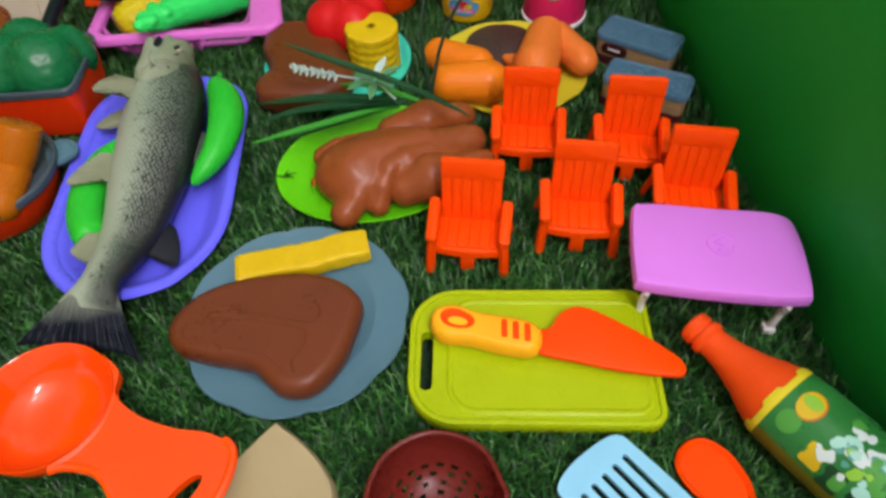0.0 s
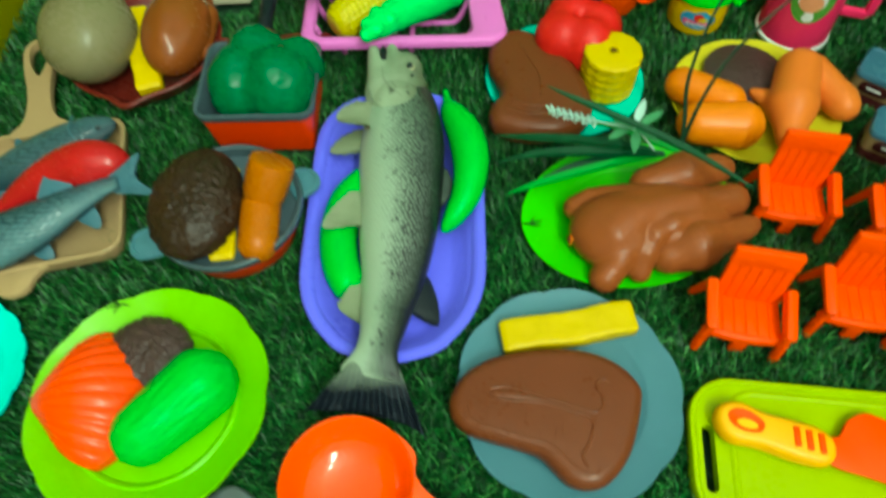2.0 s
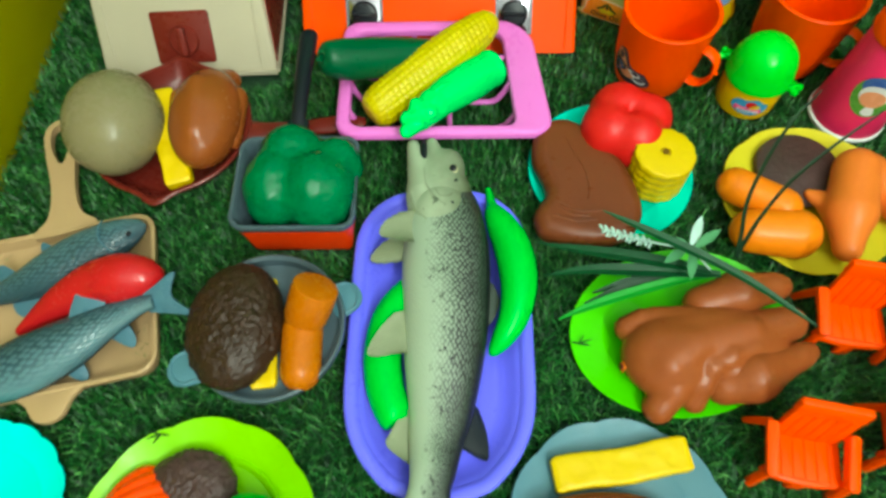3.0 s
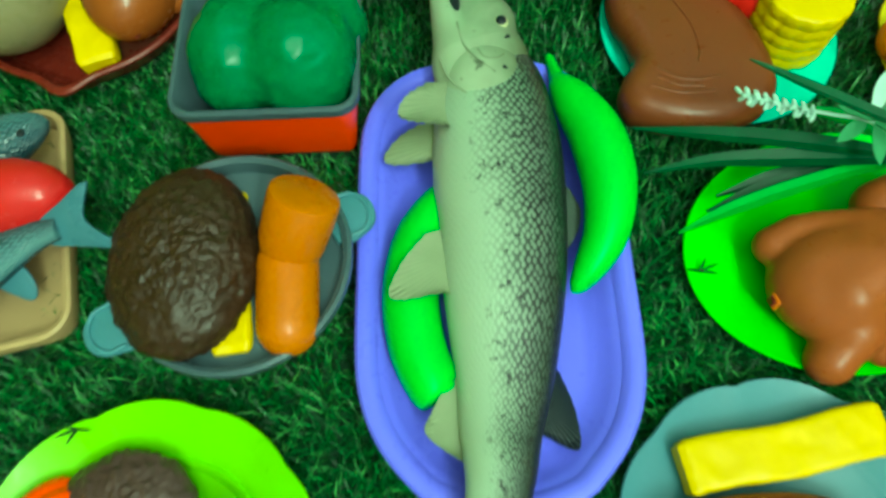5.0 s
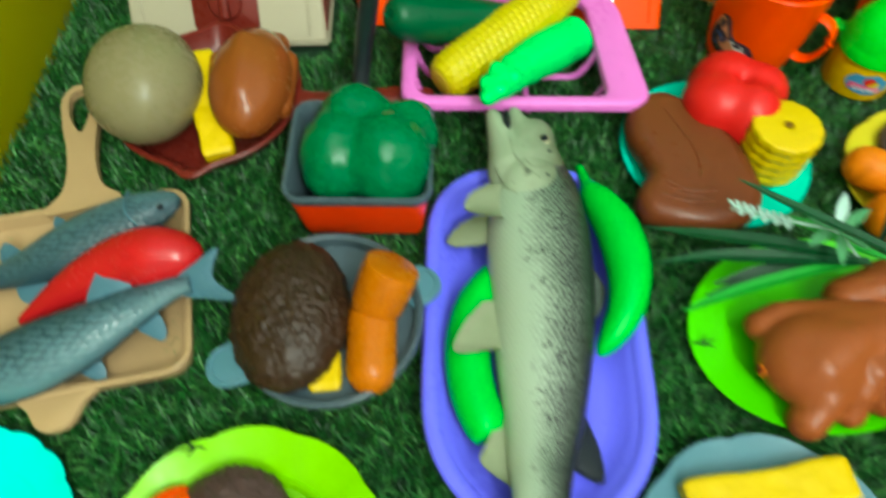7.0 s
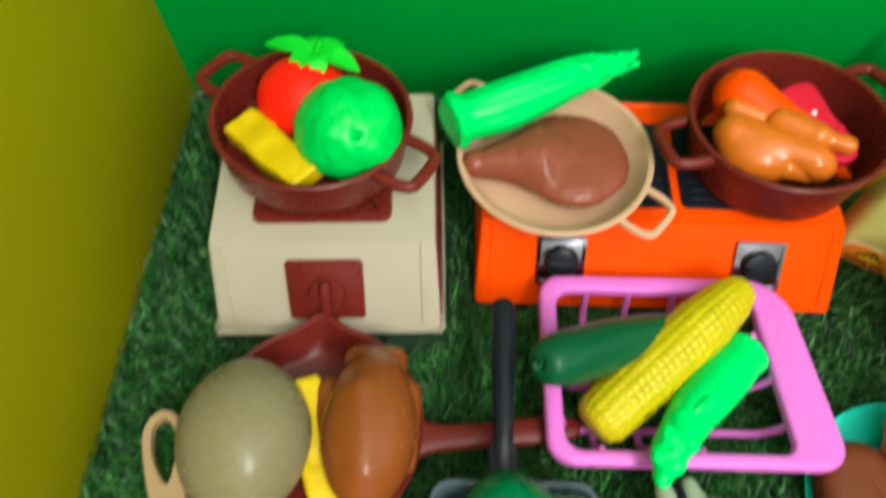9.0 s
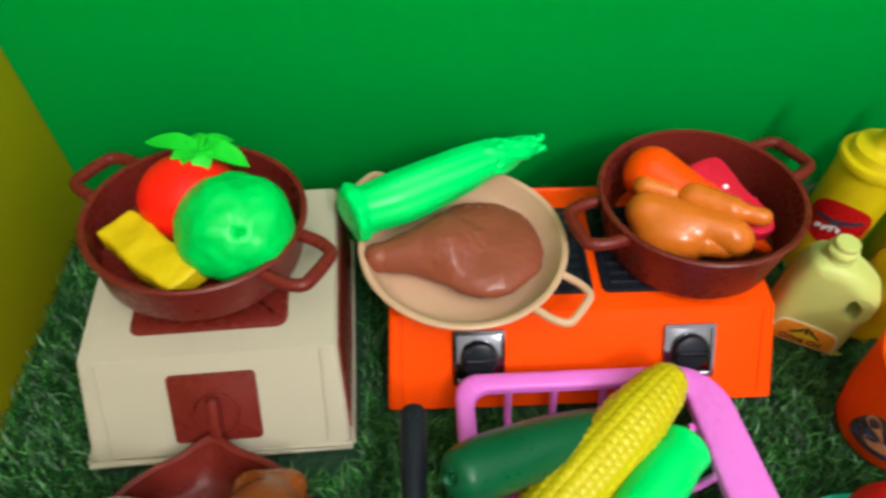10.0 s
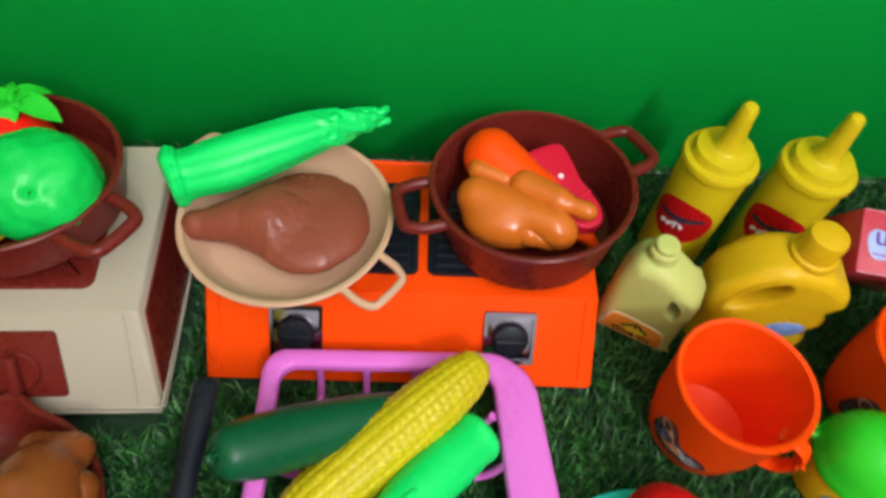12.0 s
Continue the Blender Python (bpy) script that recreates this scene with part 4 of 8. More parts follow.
fl = [(0.1100, -0.1450, 0.0270), (0.1122, -0.1575, 0.0265), (0.1130, -0.1800, 0.0245), (0.1131, -0.2040, 0.0230), (0.1134, -0.2250, 0.0222), (0.1124, -0.2510, 0.0205), (0.1109, -0.2790, 0.0185), (0.1083, -0.2990, 0.0196), (0.1070, -0.3140, 0.0232), (0.1056, -0.3235, 0.0256), (0.1046, -0.3310, 0.0270), (0.1036, -0.3365, 0.0271), (0.1026, -0.3410, 0.0266), (0.1020, -0.3435, 0.0261)]
fr = [(0.0175, 0.0120), (0.0225, 0.0150), (0.0264, 0.0176), (0.0270, 0.0182), (0.0256, 0.0172), (0.0234, 0.0150), (0.0190, 0.0118), (0.0154, 0.0098), (0.0128, 0.0082), (0.0113, 0.0063), (0.0120, 0.0049), (0.0142, 0.0033), (0.0160, 0.0018), (0.0164, 0.0005)]
skin_map(part("body", sweep(fl, fr, n=72, samples=150), FISH, trout, placed=True), 72, 1.0)
head = blob([((0.1085, -0.1490, 0.0280), (0.0212, 0.0270, 0.0140)), ((0.0990, -0.1440, 0.0290), (0.0905, -0.1085, 0.0300), 0.0112, 0.0042), ((0.1120, -0.1420, 0.0300), (0.1030, -0.1065, 0.0295), 0.0120, 0.0040), ((0.1135, -0.1265, 0.0295), (0.0112, 0.0145, 0.0098))],
            (0.1070, -0.1440, 0.0290), 0.0034, 170, 120)
part("head", head, FISH_HEAD, trout, placed=True)
gill = blob([((0.1095, -0.1580, 0.0300), (0.0178, 0.0205, 0.0140))], (0.1095, -0.1580, 0.0300), 0.002, 90, 50)
part("gill_cover", gill, FISH_HEAD, trout, placed=True)


def top_at(x, y, *shapes):
    """Height of the highest surface near a place on the plan."""
    v = np.vstack([q[0] for q in shapes])
    near = np.hypot(v[:, 0] - x, v[:, 1] - y) < 0.0016
    return float(v[near, 2].max())


part("mouth_cavity", blob([((0.0975, -0.1165, 0.0305), (0.0030, 0.0120, 0.0058))], (0.0975, -0.1165, 0.0305), 0.001, 28, 20), BLACK, trout, "dark open mouth", placed=True)
part("gill_edge", wire([(x, y, top_at(x, y, gill, head) - 0.0003) for x, y in ((0.1245, -0.1560), (0.1228, -0.1625), (0.1180, -0.1695), (0.1120, -0.1745), (0.1056, -0.1766), (0.0990, -0.1755))], 0.0006, 8, 40), head_mat("gill_edge_skin", lin(120, 128, 104), lin(60, 64, 48), -0.02, 0.02), trout, "darker gill edge", placed=True)
for line in (((0.0985, -0.1316), (0.1003, -0.1450), (0.1060, -0.1560), (0.1130, -0.1625)), ((0.0905, -0.1500), (0.0941, -0.1610), (0.1010, -0.1700)), ((0.1062, -0.1500), (0.1090, -0.1552), (0.1140, -0.1555), (0.1170, -0.1530))):
    part("cheek_line", wire([(x, y, top_at(x, y, gill, head) - 0.0003) for x, y in line], 0.0005, 8, 30), head_mat("cheek_skin", lin(150, 162, 136, 0.85), lin(92, 100, 72, 0.85), -0.004, 0.024), trout, placed=True)
rng = random.Random(5)
for x, y in ((0.1190, -0.1430), (0.1168, -0.1600)):
    z = top_at(x, y, gill, head)
    part("fleck", moved(plate_slab(outline_of([(0.0012 * rng.uniform(0.6, 1.4) * math.cos(q), 0.0007 * rng.uniform(0.6, 1.4) * math.sin(q)) for q in np.linspace(0, 6.28, 7, endpoint=False)], 14), -0.0004, 0.0002, 0.0001), pose(x, y, z, 0, 0, rng.uniform(-40, 40))), BLACK, trout, "dark head fleck", placed=True)
ez = top_at(0.1172, -0.1330, gill, head)
eye = part("eye", blob([((0.1172, -0.1330, ez - 0.0008), (0.0033, 0.0035, 0.0019))], (0.1172, -0.1330, ez - 0.0005), 0.001, 24, 14), plastic("eye_ring", lin(176, 176, 138), 0.2), trout, "pale-ringed eye", placed=True)
part("pupil", blob([((0.1172, -0.1330, ez + 0.0005), (0.0024, 0.0026, 0.0012))], (0.1172, -0.1330, ez + 0.0005), 0.001, 18, 12), BLACK, eye, placed=True)
TAIL = ray_fin_mat("tail_fin", lin(150, 164, 143, 0.9), lin(14, 20, 30), lin(50, 59, 68), -0.091, -0.110, (-0.004, -0.052), 110.0)


def tail_shape():
    """Fan tail: a round root flattening into a ribbed fin with a hollow end."""
    n = 49
    w = np.linspace(-1, 1, n)
    root = np.stack([0.1046 + 0.0100 * w, np.full(n, -0.3300)], 1)
    tip = spline(np.array([(0.0685, -0.3600), (0.0765, -0.3592), (0.0873, -0.3590), (0.0960, -0.3570), (0.1039, -0.3588), (0.1120, -0.3622), (0.1215, -0.3648), (0.1315, -0.3705)]), n)
    tops, lows = [], []
    for s in np.linspace(0, 1, 22):
        g = 0.75 * s + 0.25 * s ** 1.7
        p = np.stack([root[:, 0] + (tip[:, 0] - root[:, 0]) * g, root[:, 1] + (tip[:, 1] - root[:, 1]) * s], 1)
        h = (0.0030 * (1 - s) ** 1.8 + 0.0007) * np.sqrt(np.maximum(1 - np.abs(w) ** 3, 0.02))
        z = 0.0270 + 0.0008 * min(1.0, s * 3) - (0.0068 + 0.0105 * (w + 1) / 2) * s ** 1.8
        rib = 0.0006 * min(1, max(0, s * 2 - 0.6)) * np.array([(-1) ** k for k in range(n)])
        tops.append(np.hstack([p, (z + h + rib)[:, None]]))
        lows.append(np.hstack([p, (z - h + rib)[:, None]]))
    return loops([np.vstack([a, b[::-1]]) for a, b in zip(tops, lows)])


PALE = (lin(150, 160, 132), lin(126, 134, 106), lin(96, 104, 80))
NIGHT = (lin(34, 42, 48), lin(14, 18, 24), lin(90, 100, 104))


def fin(name, root, tips, z0, z1, mat, rays=18, rib=0.0005):
    """Ribbed fin: from a root line to an edge through a few points."""
    r0, t0 = np.mean(root, axis=0), np.mean(tips, axis=0)
    apex = r0 - (t0 - r0) * 0.9 - fb[:2]
    mat = ray_fin_mat(name + "_skin", *mat, 1.0, -1.0, tuple(apex), rays * 9.0)
    a, b = spline(np.array(root, float), rays * 2 + 1), spline(np.array(tips, float), rays * 2 + 1)
    rings = []
    for s in np.linspace(0, 1, 9):
        p = a * (1 - s) + b * s
        z = z0 + (z1 - z0) * s + rib * s * np.array([(-1) ** k for k in range(len(p))]) * 0.7
        rings.append(np.hstack([p, z[:, None]]))
    top = loops(rings, closed=False, cap0=False, cap1=False)
    low = loops([r - (0, 0, 0.0012) for r in rings], closed=False, cap0=False, cap1=False)
    n = rays * 2 + 1
    edge = loops([rings[-1], rings[-1] - (0, 0, 0.0012)], closed=False, cap0=False, cap1=False)
    return part(name, joined(top, low, edge), mat, trout, placed=True, crease=70)


part("tail_fin", tail_shape(), TAIL, trout, "dark-edged fan tail", placed=True, crease=75)
fin("pectoral_fin", [(0.0945, -0.1600), (0.0930, -0.1700), (0.0950, -0.1830)], [(0.0848, -0.1693), (0.0765, -0.1752), (0.0735, -0.1835), (0.0800, -0.1868), (0.0918, -0.1884)], 0.034, 0.0465, PALE, 11, 0.0007)
fin("pectoral_fin", [(0.0895, -0.1736), (0.0880, -0.1827), (0.0880, -0.1908)], [(0.0799, -0.1710), (0.0715, -0.1770), (0.0652, -0.1870), (0.0707, -0.1902), (0.0848, -0.1889)], 0.025, 0.0195, PALE, 9, 0.0006)
fin("pelvic_fin", [(0.0885, -0.2249), (0.0900, -0.2368), (0.0920, -0.2514)], [(0.0827, -0.2284), (0.0740, -0.2392), (0.0687, -0.2515), (0.0735, -0.2545), (0.0893, -0.2520)], 0.027, 0.0310, PALE, 11, 0.0007)
fin("anal_fin", [(0.0930, -0.2819), (0.0940, -0.2971), (0.0955, -0.3110)], [(0.0886, -0.2852), (0.0830, -0.2958), (0.0809, -0.3005), (0.0843, -0.3052), (0.0944, -0.3119)], 0.0190, 0.0235, PALE, 11, 0.0006)
fin("dorsal_fin", [(0.1290, -0.2779), (0.1250, -0.2909), (0.1205, -0.3026)], [(0.1324, -0.2795), (0.1366, -0.2923), (0.1376, -0.3056), (0.1339, -0.3073), (0.1230, -0.3015)], 0.0180, 0.0115, NIGHT, 11, 0.0006)
fin("back_fin", [(0.1380, -0.2022), (0.1375, -0.2164), (0.1355, -0.2333)], [(0.1425, -0.2062), (0.1456, -0.2150), (0.1432, -0.2250), (0.1375, -0.2336)], 0.023, 0.0205, (lin(96, 108, 98), lin(44, 52, 50), lin(120, 130, 118)), 9, 0.0006)



def chili(label, pts, radii, mat, stem=None, exact=False):
    base = (*np.mean(np.array(pts)[:, :2], axis=0), min(p[2] - r for p, r in zip(pts, radii)))
    c = thing("toy_chili", label, "chili", base, exact=exact)
    part("fruit", sweep(pts, radii, n=28, samples=64), mat, c, placed=True)
    if stem:
        part("stem", sweep(*stem, n=14, samples=20), mat, c, placed=True)
    return c


chili("bright green plastic chili resting on the tub rim", [(0.1418, -0.1500, 0.0212), (0.1424, -0.1515, 0.0215), (0.1440, -0.1575, 0.0235), (0.1478, -0.1665, 0.0252), (0.1535, -0.1810, 0.0268), (0.1566, -0.1975, 0.0275), (0.1566, -0.2130, 0.0272), (0.1534, -0.2280, 0.0250), (0.1470, -0.2395, 0.0218), (0.1413, -0.2470, 0.0190), (0.1390, -0.2492, 0.0182)],
      [0.0008, 0.0040, 0.0068, 0.0094, 0.0113, 0.0116, 0.0104, 0.0088, 0.0066, 0.0036, 0.0008], GREEN, ([(0.1434, -0.1560, 0.0228), (0.1422, -0.1490, 0.0205), (0.1412, -0.1400, 0.0180), (0.1405, -0.1350, 0.0170), (0.1403, -0.1338, 0.0168)], [0.0056, 0.0036, 0.0024, 0.0020, 0.0012]), exact=True)
chili("bright green plastic chili in the tub under the fish", [(0.0955, -0.1990, 0.0150), (0.0920, -0.2035, 0.0155), (0.0810, -0.2230, 0.0165), (0.0760, -0.2455, 0.0165), (0.0780, -0.2670, 0.0165), (0.0838, -0.2830, 0.0165), (0.0870, -0.2880, 0.0165), (0.0880, -0.2895, 0.0165)],
      [0.001, 0.007, 0.0108, 0.0112, 0.0110, 0.0100, 0.0070, 0.0006], GREEN, exact=True)

# Brown chicken on the green plate
chick = thing("toy_chicken", "glossy brown plastic whole chicken on a green plate", "chicken", (0.268, -0.243, 0.0045), exact=True)
part("body", blob([((0.2440, -0.2500, 0.0180), (0.0285, 0.0250, 0.0190)), ((0.2480, -0.2480, 0.0210), (0.3150, -0.2300, 0.0210), 0.0180, 0.0105), ((0.2700, -0.2420, 0.0190), (0.0420, 0.0240, 0.0185)), ((0.2400, -0.2560, 0.0260), (0.2535, -0.2470, 0.0290), 0.0120, 0.0105), ((0.2535, -0.2470, 0.0290), (0.2870, -0.2370, 0.0300), 0.0095, 0.0075),
     ((0.2345, -0.2780, 0.0125), (0.2424, -0.2690, 0.0180), 0.0092, 0.0095), ((0.2424, -0.2690, 0.0180), (0.2480, -0.2600, 0.0230), 0.0095, 0.0080), ((0.2551, -0.2745, 0.0135), (0.2583, -0.2665, 0.0215), 0.0068, 0.0070), ((0.2583, -0.2665, 0.0215), (0.2630, -0.2585, 0.0280), 0.0070, 0.0068), ((0.2630, -0.2585, 0.0280), (0.2735, -0.2535, 0.0310), 0.0068, 0.0060), ((0.2735, -0.2535, 0.0310), (0.2880, -0.2489, 0.0300), 0.0060, 0.0045),
     ((0.2780, -0.2600, 0.0200), (0.3050, -0.2500, 0.0190), 0.0130, 0.0090), ((0.2215, -0.2320, 0.0165), (0.2299, -0.2278, 0.0200), 0.0078, 0.0070), ((0.2375, -0.2270, 0.0210), (0.2545, -0.2270, 0.0240), 0.0070, 0.0064)],
     (0.2540, -0.2470, 0.0150), 0.0030, 320, 200, floor=0.0046), HEN, chick, placed=True, crease=80)
part("leg", blob([((0.2720, -0.2660, 0.0180), (0.2880, -0.2620, 0.0220), 0.0115, 0.0142), ((0.2880, -0.2620, 0.0220), (0.3150, -0.2505, 0.0200), 0.0142, 0.0080), ((0.3190, -0.2490, 0.0200), (0.3230, -0.2472, 0.0200), 0.0070, 0.0062)], (0.2880, -0.2630, 0.0210), 0.005, 120, 80, floor=0.0046), HEN, chick, placed=True, crease=70)
part("leg", blob([((0.2660, -0.2180, 0.0210), (0.2880, -0.2120, 0.0240), 0.0110, 0.0128), ((0.2880, -0.2120, 0.0240), (0.3080, -0.2080, 0.0225), 0.0128, 0.0092), ((0.3110, -0.2075, 0.0225), (0.3150, -0.2066, 0.0225), 0.0074, 0.0066)], (0.2860, -0.2130, 0.0235), 0.005, 110, 70, floor=0.0046), HEN, chick, placed=True, crease=70)
part("plug", moved(brick(0.0046, 0.0052, 0.0014, 0.0003, 0.0004), Matrix.Translation((0.2162, -0.2560, 0.0190)) @ Matrix.Rotation(radians(-76), 4, "Y") @ Matrix.Rotation(radians(20), 4, "Z")), ROAST, chick, "small square seam plug", placed=True)
part("plug_centre", moved(brick(0.0030, 0.0038, 0.0020, 0.0002, 0.0003), Matrix.Translation((0.2158, -0.2560, 0.0191)) @ Matrix.Rotation(radians(-76), 4, "Y") @ Matrix.Rotation(radians(20), 4, "Z")), BROWN, chick, "dark red plug", placed=True)

# Grey pot contents
solid("toy_patty", blob([((-0.0092, -0.2350, 0.0310), (0.0270, 0.0375, 0.0175))], (-0.0100, -0.2350, 0.0310), 0.003, 200, 130,
      ripple=lambda p: 0.0010 * noise.noise(p * 150) + 0.0009 * noise.noise(p * 380) + 0.0005 * noise.noise(p * 800)), CRUST, "dark brown crusty plastic patty in a pot", "patty", (-0.010, -0.235, 0.0135), crease=80)
cheese("yellow plastic cheese bar in a pot", (0.0010, -0.2020), (0.0080, -0.2690), 0.0150, 0.010, 0.0125, 0.0155)
saus = thing("toy_drumette", "amber plastic chicken piece with a flat cut end", "chicken", (0.032, -0.24, 0.008), exact=True)
part("meat", blob([((0.0310, -0.2620, 0.0270), (0.0300, -0.2380, 0.0290), 0.0116, 0.0118)], (0.0305, -0.25, 0.028), 0.004, 56, 56), AMBER, saus, placed=True)
part("cut_end", sweep([(0.0300, -0.2350, 0.0270), (0.0306, -0.2340, 0.0295), (0.0330, -0.2305, 0.0360), (0.0368, -0.2250, 0.0440), (0.0396, -0.2210, 0.0500), (0.0402, -0.2202, 0.0512), (0.0405, -0.2198, 0.0518)], [0.0090, 0.0112, 0.0128, 0.0134, 0.0134, 0.0130, 0.0112], n=48, smooth=False, up=(0, 1, 0)), AMBER, saus, placed=True, crease=45)

# Bell peppers
def pepper(label, centre, r, mat, lobes, base_z, stem=None, floor=None, ripple=None, k=0.34, exact=False):
    c = thing("toy_bell_pepper", label, "pepper", (centre[0], centre[1], base_z), exact=exact)
    part("fruit", blob(lobes, centre, r * k, 180, 110, reach=r * 3, floor=floor, ripple=ripple), mat, c, placed=True, crease=70)
    if stem:
        part("stem", sweep(*stem, n=12, samples=16), mat, c, placed=True)
    return c


pepper("dark green plastic bell pepper in a square pan", (0.0200, -0.1400, 0.0450), 0.03, GREEN_DARK,
       [((0.0330, -0.1520, 0.0430), (0.0235, 0.0240, 0.0250)), ((0.0060, -0.1480, 0.0410), (0.0195, 0.0255, 0.0240)), ((0.0150, -0.1250, 0.0400), (0.0215, 0.0200, 0.0235)), ((0.0420, -0.1300, 0.0395), (0.0175, 0.0160, 0.0195))], 0.006,
       ripple=lambda p: 0.0012 * noise.noise(Vector(p) * 80) + 0.0005 * noise.noise(Vector(p) * 210), k=0.20, exact=True)
pepper("glossy red plastic bell pepper on a turquoise plate", (0.231, -0.0905, 0.025), 0.027, RED,
       [((0.2310 + 0.0132 * math.cos(radians(a)), -0.0905 + 0.0128 * math.sin(radians(a)), 0.0238), (0.0192, 0.0192, g)) for a, g in ((20, 0.0200), (108, 0.0212), (200, 0.0205), (290, 0.0215))], 0.004,
       ripple=lambda p: -0.0030 * math.exp(-((p[0] - 0.2305) ** 2 + (p[1] + 0.0905) ** 2) / 0.00002) + 0.0010 * noise.noise(Vector(p) * 70), k=0.16)

# Brown pan contents
solid("toy_potato", blob([((-0.1140, -0.0900, 0.0350), (0.0315, 0.0365, 0.0290)), ((-0.1115, -0.0960, 0.0345), (0.0300, 0.0345, 0.0280))], (-0.1130, -0.0920, 0.0350), 0.006, 110, 72, ripple=lambda p: 0.0006 * noise.noise(Vector(p) * 45)), EGG, "smooth olive-beige plastic potato in a brown pan", "vegetable", (-0.113, -0.092, 0.006), crease=80, exact=True)
cheese("yellow plastic cheese bar in a brown pan", (-0.0905, -0.0600), (-0.0670, -0.1320), 0.0180, 0.010, 0.0230, 0.0130, exact=True)
rc = thing("toy_roast_chicken", "small golden brown plastic roast chicken in a pan", "chicken", (-0.0545, -0.083, 0.004), exact=True)
part("body", blob([((-0.0530, -0.0850, 0.0300), (0.0240, 0.0395, 0.0230)), ((-0.0620, -0.0480, 0.0240), (-0.0450, -0.0480, 0.0240), 0.0090, 0.0090), ((-0.0525, -0.1060, 0.0430), (-0.0555, -0.0700, 0.0470), 0.0075, 0.0060)],
     (-0.0540, -0.0835, 0.027), 0.005, 130, 96, floor=0.0046), ROAST_DARK, rc, placed=True, crease=70)
part("wing", blob([((-0.0365, -0.066, 0.0270), (-0.0345, -0.099, 0.0230), 0.0090, 0.0062)], (-0.0355, -0.082, 0.025), 0.003, 50, 40), ROAST_DARK, rc, placed=True)
part("wing", blob([((-0.0750, -0.066, 0.0260), (-0.0755, -0.096, 0.0220), 0.0085, 0.0060)], (-0.0752, -0.081, 0.0238), 0.003, 50, 40), ROAST_DARK, rc, placed=True)
part("plug", moved(lathe([(0, 0), (0.0020, 0), (0.0018, 0.0012), (0, 0.0013)], 16), pose(-0.0475, -0.1215, 0.0270, 62)), BROWN, rc, "small dark plug", placed=True)

# Fish and chili in the griddle
FISH_FIN = plastic("silver_blue_fin", lin(72, 108, 124), 0.32, bump=0.3, grain=150, vary=0.2)


def small_fish(label, axis, wide, widths, roll=0.0):
    """Fish along a line from nose to tail; roll turns its fins about that line."""
    line = spline(np.array(axis, float), 121)
    run = np.concatenate([[0], np.cumsum(np.linalg.norm(np.diff(line, axis=0), axis=1))])
    long = run[-1]

    def place(u, s, h=0.0):
        """A point at u along the fish, s to its side and h over its middle, both in lengths of the fish."""
        p = np.array([np.interp(u * long, run, line[:, k]) for k in range(3)])
        q = np.array([np.interp(min(1, u + 0.02) * long, run, line[:, k]) for k in range(3)]) - np.array([np.interp(max(0, min(1, u + 0.02) - 0.04) * long, run, line[:, k]) for k in range(3)])
        q /= np.linalg.norm(q)
        if u > 1:
            p = p + q * (u - 1) * long
        side = np.array((-q[1], q[0], 0.0)) / math.hypot(q[0], q[1])
        up = np.cross(q, side)
        c, d = math.cos(roll), math.sin(roll)
        return p + (side * (s * c - h * d) + up * (s * d + h * c)) * long

    def fin(pts, thick):
        v, f = plate_slab(outline_of(pts, 36), -thick, thick, thick * 0.5)
        return np.array([place(*p) for p in np.asarray(v, float)]), f

    c = thing("toy_small_fish", label, "fish", (*line[60][:2], 0.0045), exact=True)
    us = (0.0, 0.02, 0.07, 0.16, 0.32, 0.5, 0.66, 0.79, 0.86, 0.89)
    body = part("body", sweep([place(u, 0) for u in us], [(wide * k, wide * k * 0.72) for k in widths], n=40, samples=80), SILVER_FISH, c, placed=True)
    skin_map(body, 40, 1.0)
    w = wide / long
    part("gill_line", wire([place(0.20 - 0.04 * abs(k) ** 2, k * w * 0.8, w * 0.72 * math.sqrt(1 - 0.64 * k * k) * 0.98) for k in (-0.9, -0.5, 0.0, 0.5, 0.9)], 0.0006, 8, 20), FISH_FIN, c, placed=True)
    eye = place(0.075, w * 0.22, w * 0.40)
    part("eye", blob([(tuple(eye), (0.0018, 0.0018, 0.0012))], tuple(eye), 0.001, 14, 10), BLACK, c, placed=True)
    part("tail_fin", fin([(0.84, 0.028), (0.84, -0.028), (0.92, -0.060), (1.03, -0.095), (0.965, 0.0), (1.01, 0.090), (0.92, 0.062)], 0.007), FISH_FIN, c, placed=True)
    for u0, u1, s, e in ((0.54, 0.70, w * 0.6, w * 1.28), (0.42, 0.50, -w * 0.8, -w * 1.3), (0.64, 0.74, -w * 0.45, -w * 1.12)):
        part("fin", fin([(u0, s * 0.7), (u0 + (u1 - u0) * 0.62, e), (u1, e * 0.8), (u1 - 0.01, s * 0.6)], 0.006), FISH_FIN, c, placed=True)
    return c


small_fish("silvery blue plastic fish lying in a cream pan", [(-0.0785, -0.1672, 0.0260), (-0.0903, -0.1718, 0.0240), (-0.1130, -0.1826, 0.0205), (-0.1393, -0.1985, 0.0175), (-0.1673, -0.2115, 0.0150), (-0.1960, -0.2220, 0.0150)],
           0.0158, (0.06, 0.32, 0.58, 0.84, 1.0, 0.96, 0.66, 0.40, 0.30, 0.26), radians(-12))
small_fish("silvery blue plastic fish with raised tail in a cream pan", [(-0.1760, -0.2750, 0.0150), (-0.1474, -0.2627, 0.0175), (-0.1218, -0.2517, 0.0200), (-0.0964, -0.2369, 0.0245), (-0.0833, -0.2299, 0.0275), (-0.0697, -0.2241, 0.0310), (-0.0569, -0.2217, 0.0340), (-0.0430, -0.2185, 0.0370)],
           0.0186, (0.06, 0.32, 0.58, 0.84, 1.0, 0.88, 0.62, 0.42, 0.30, 0.26), radians(30))
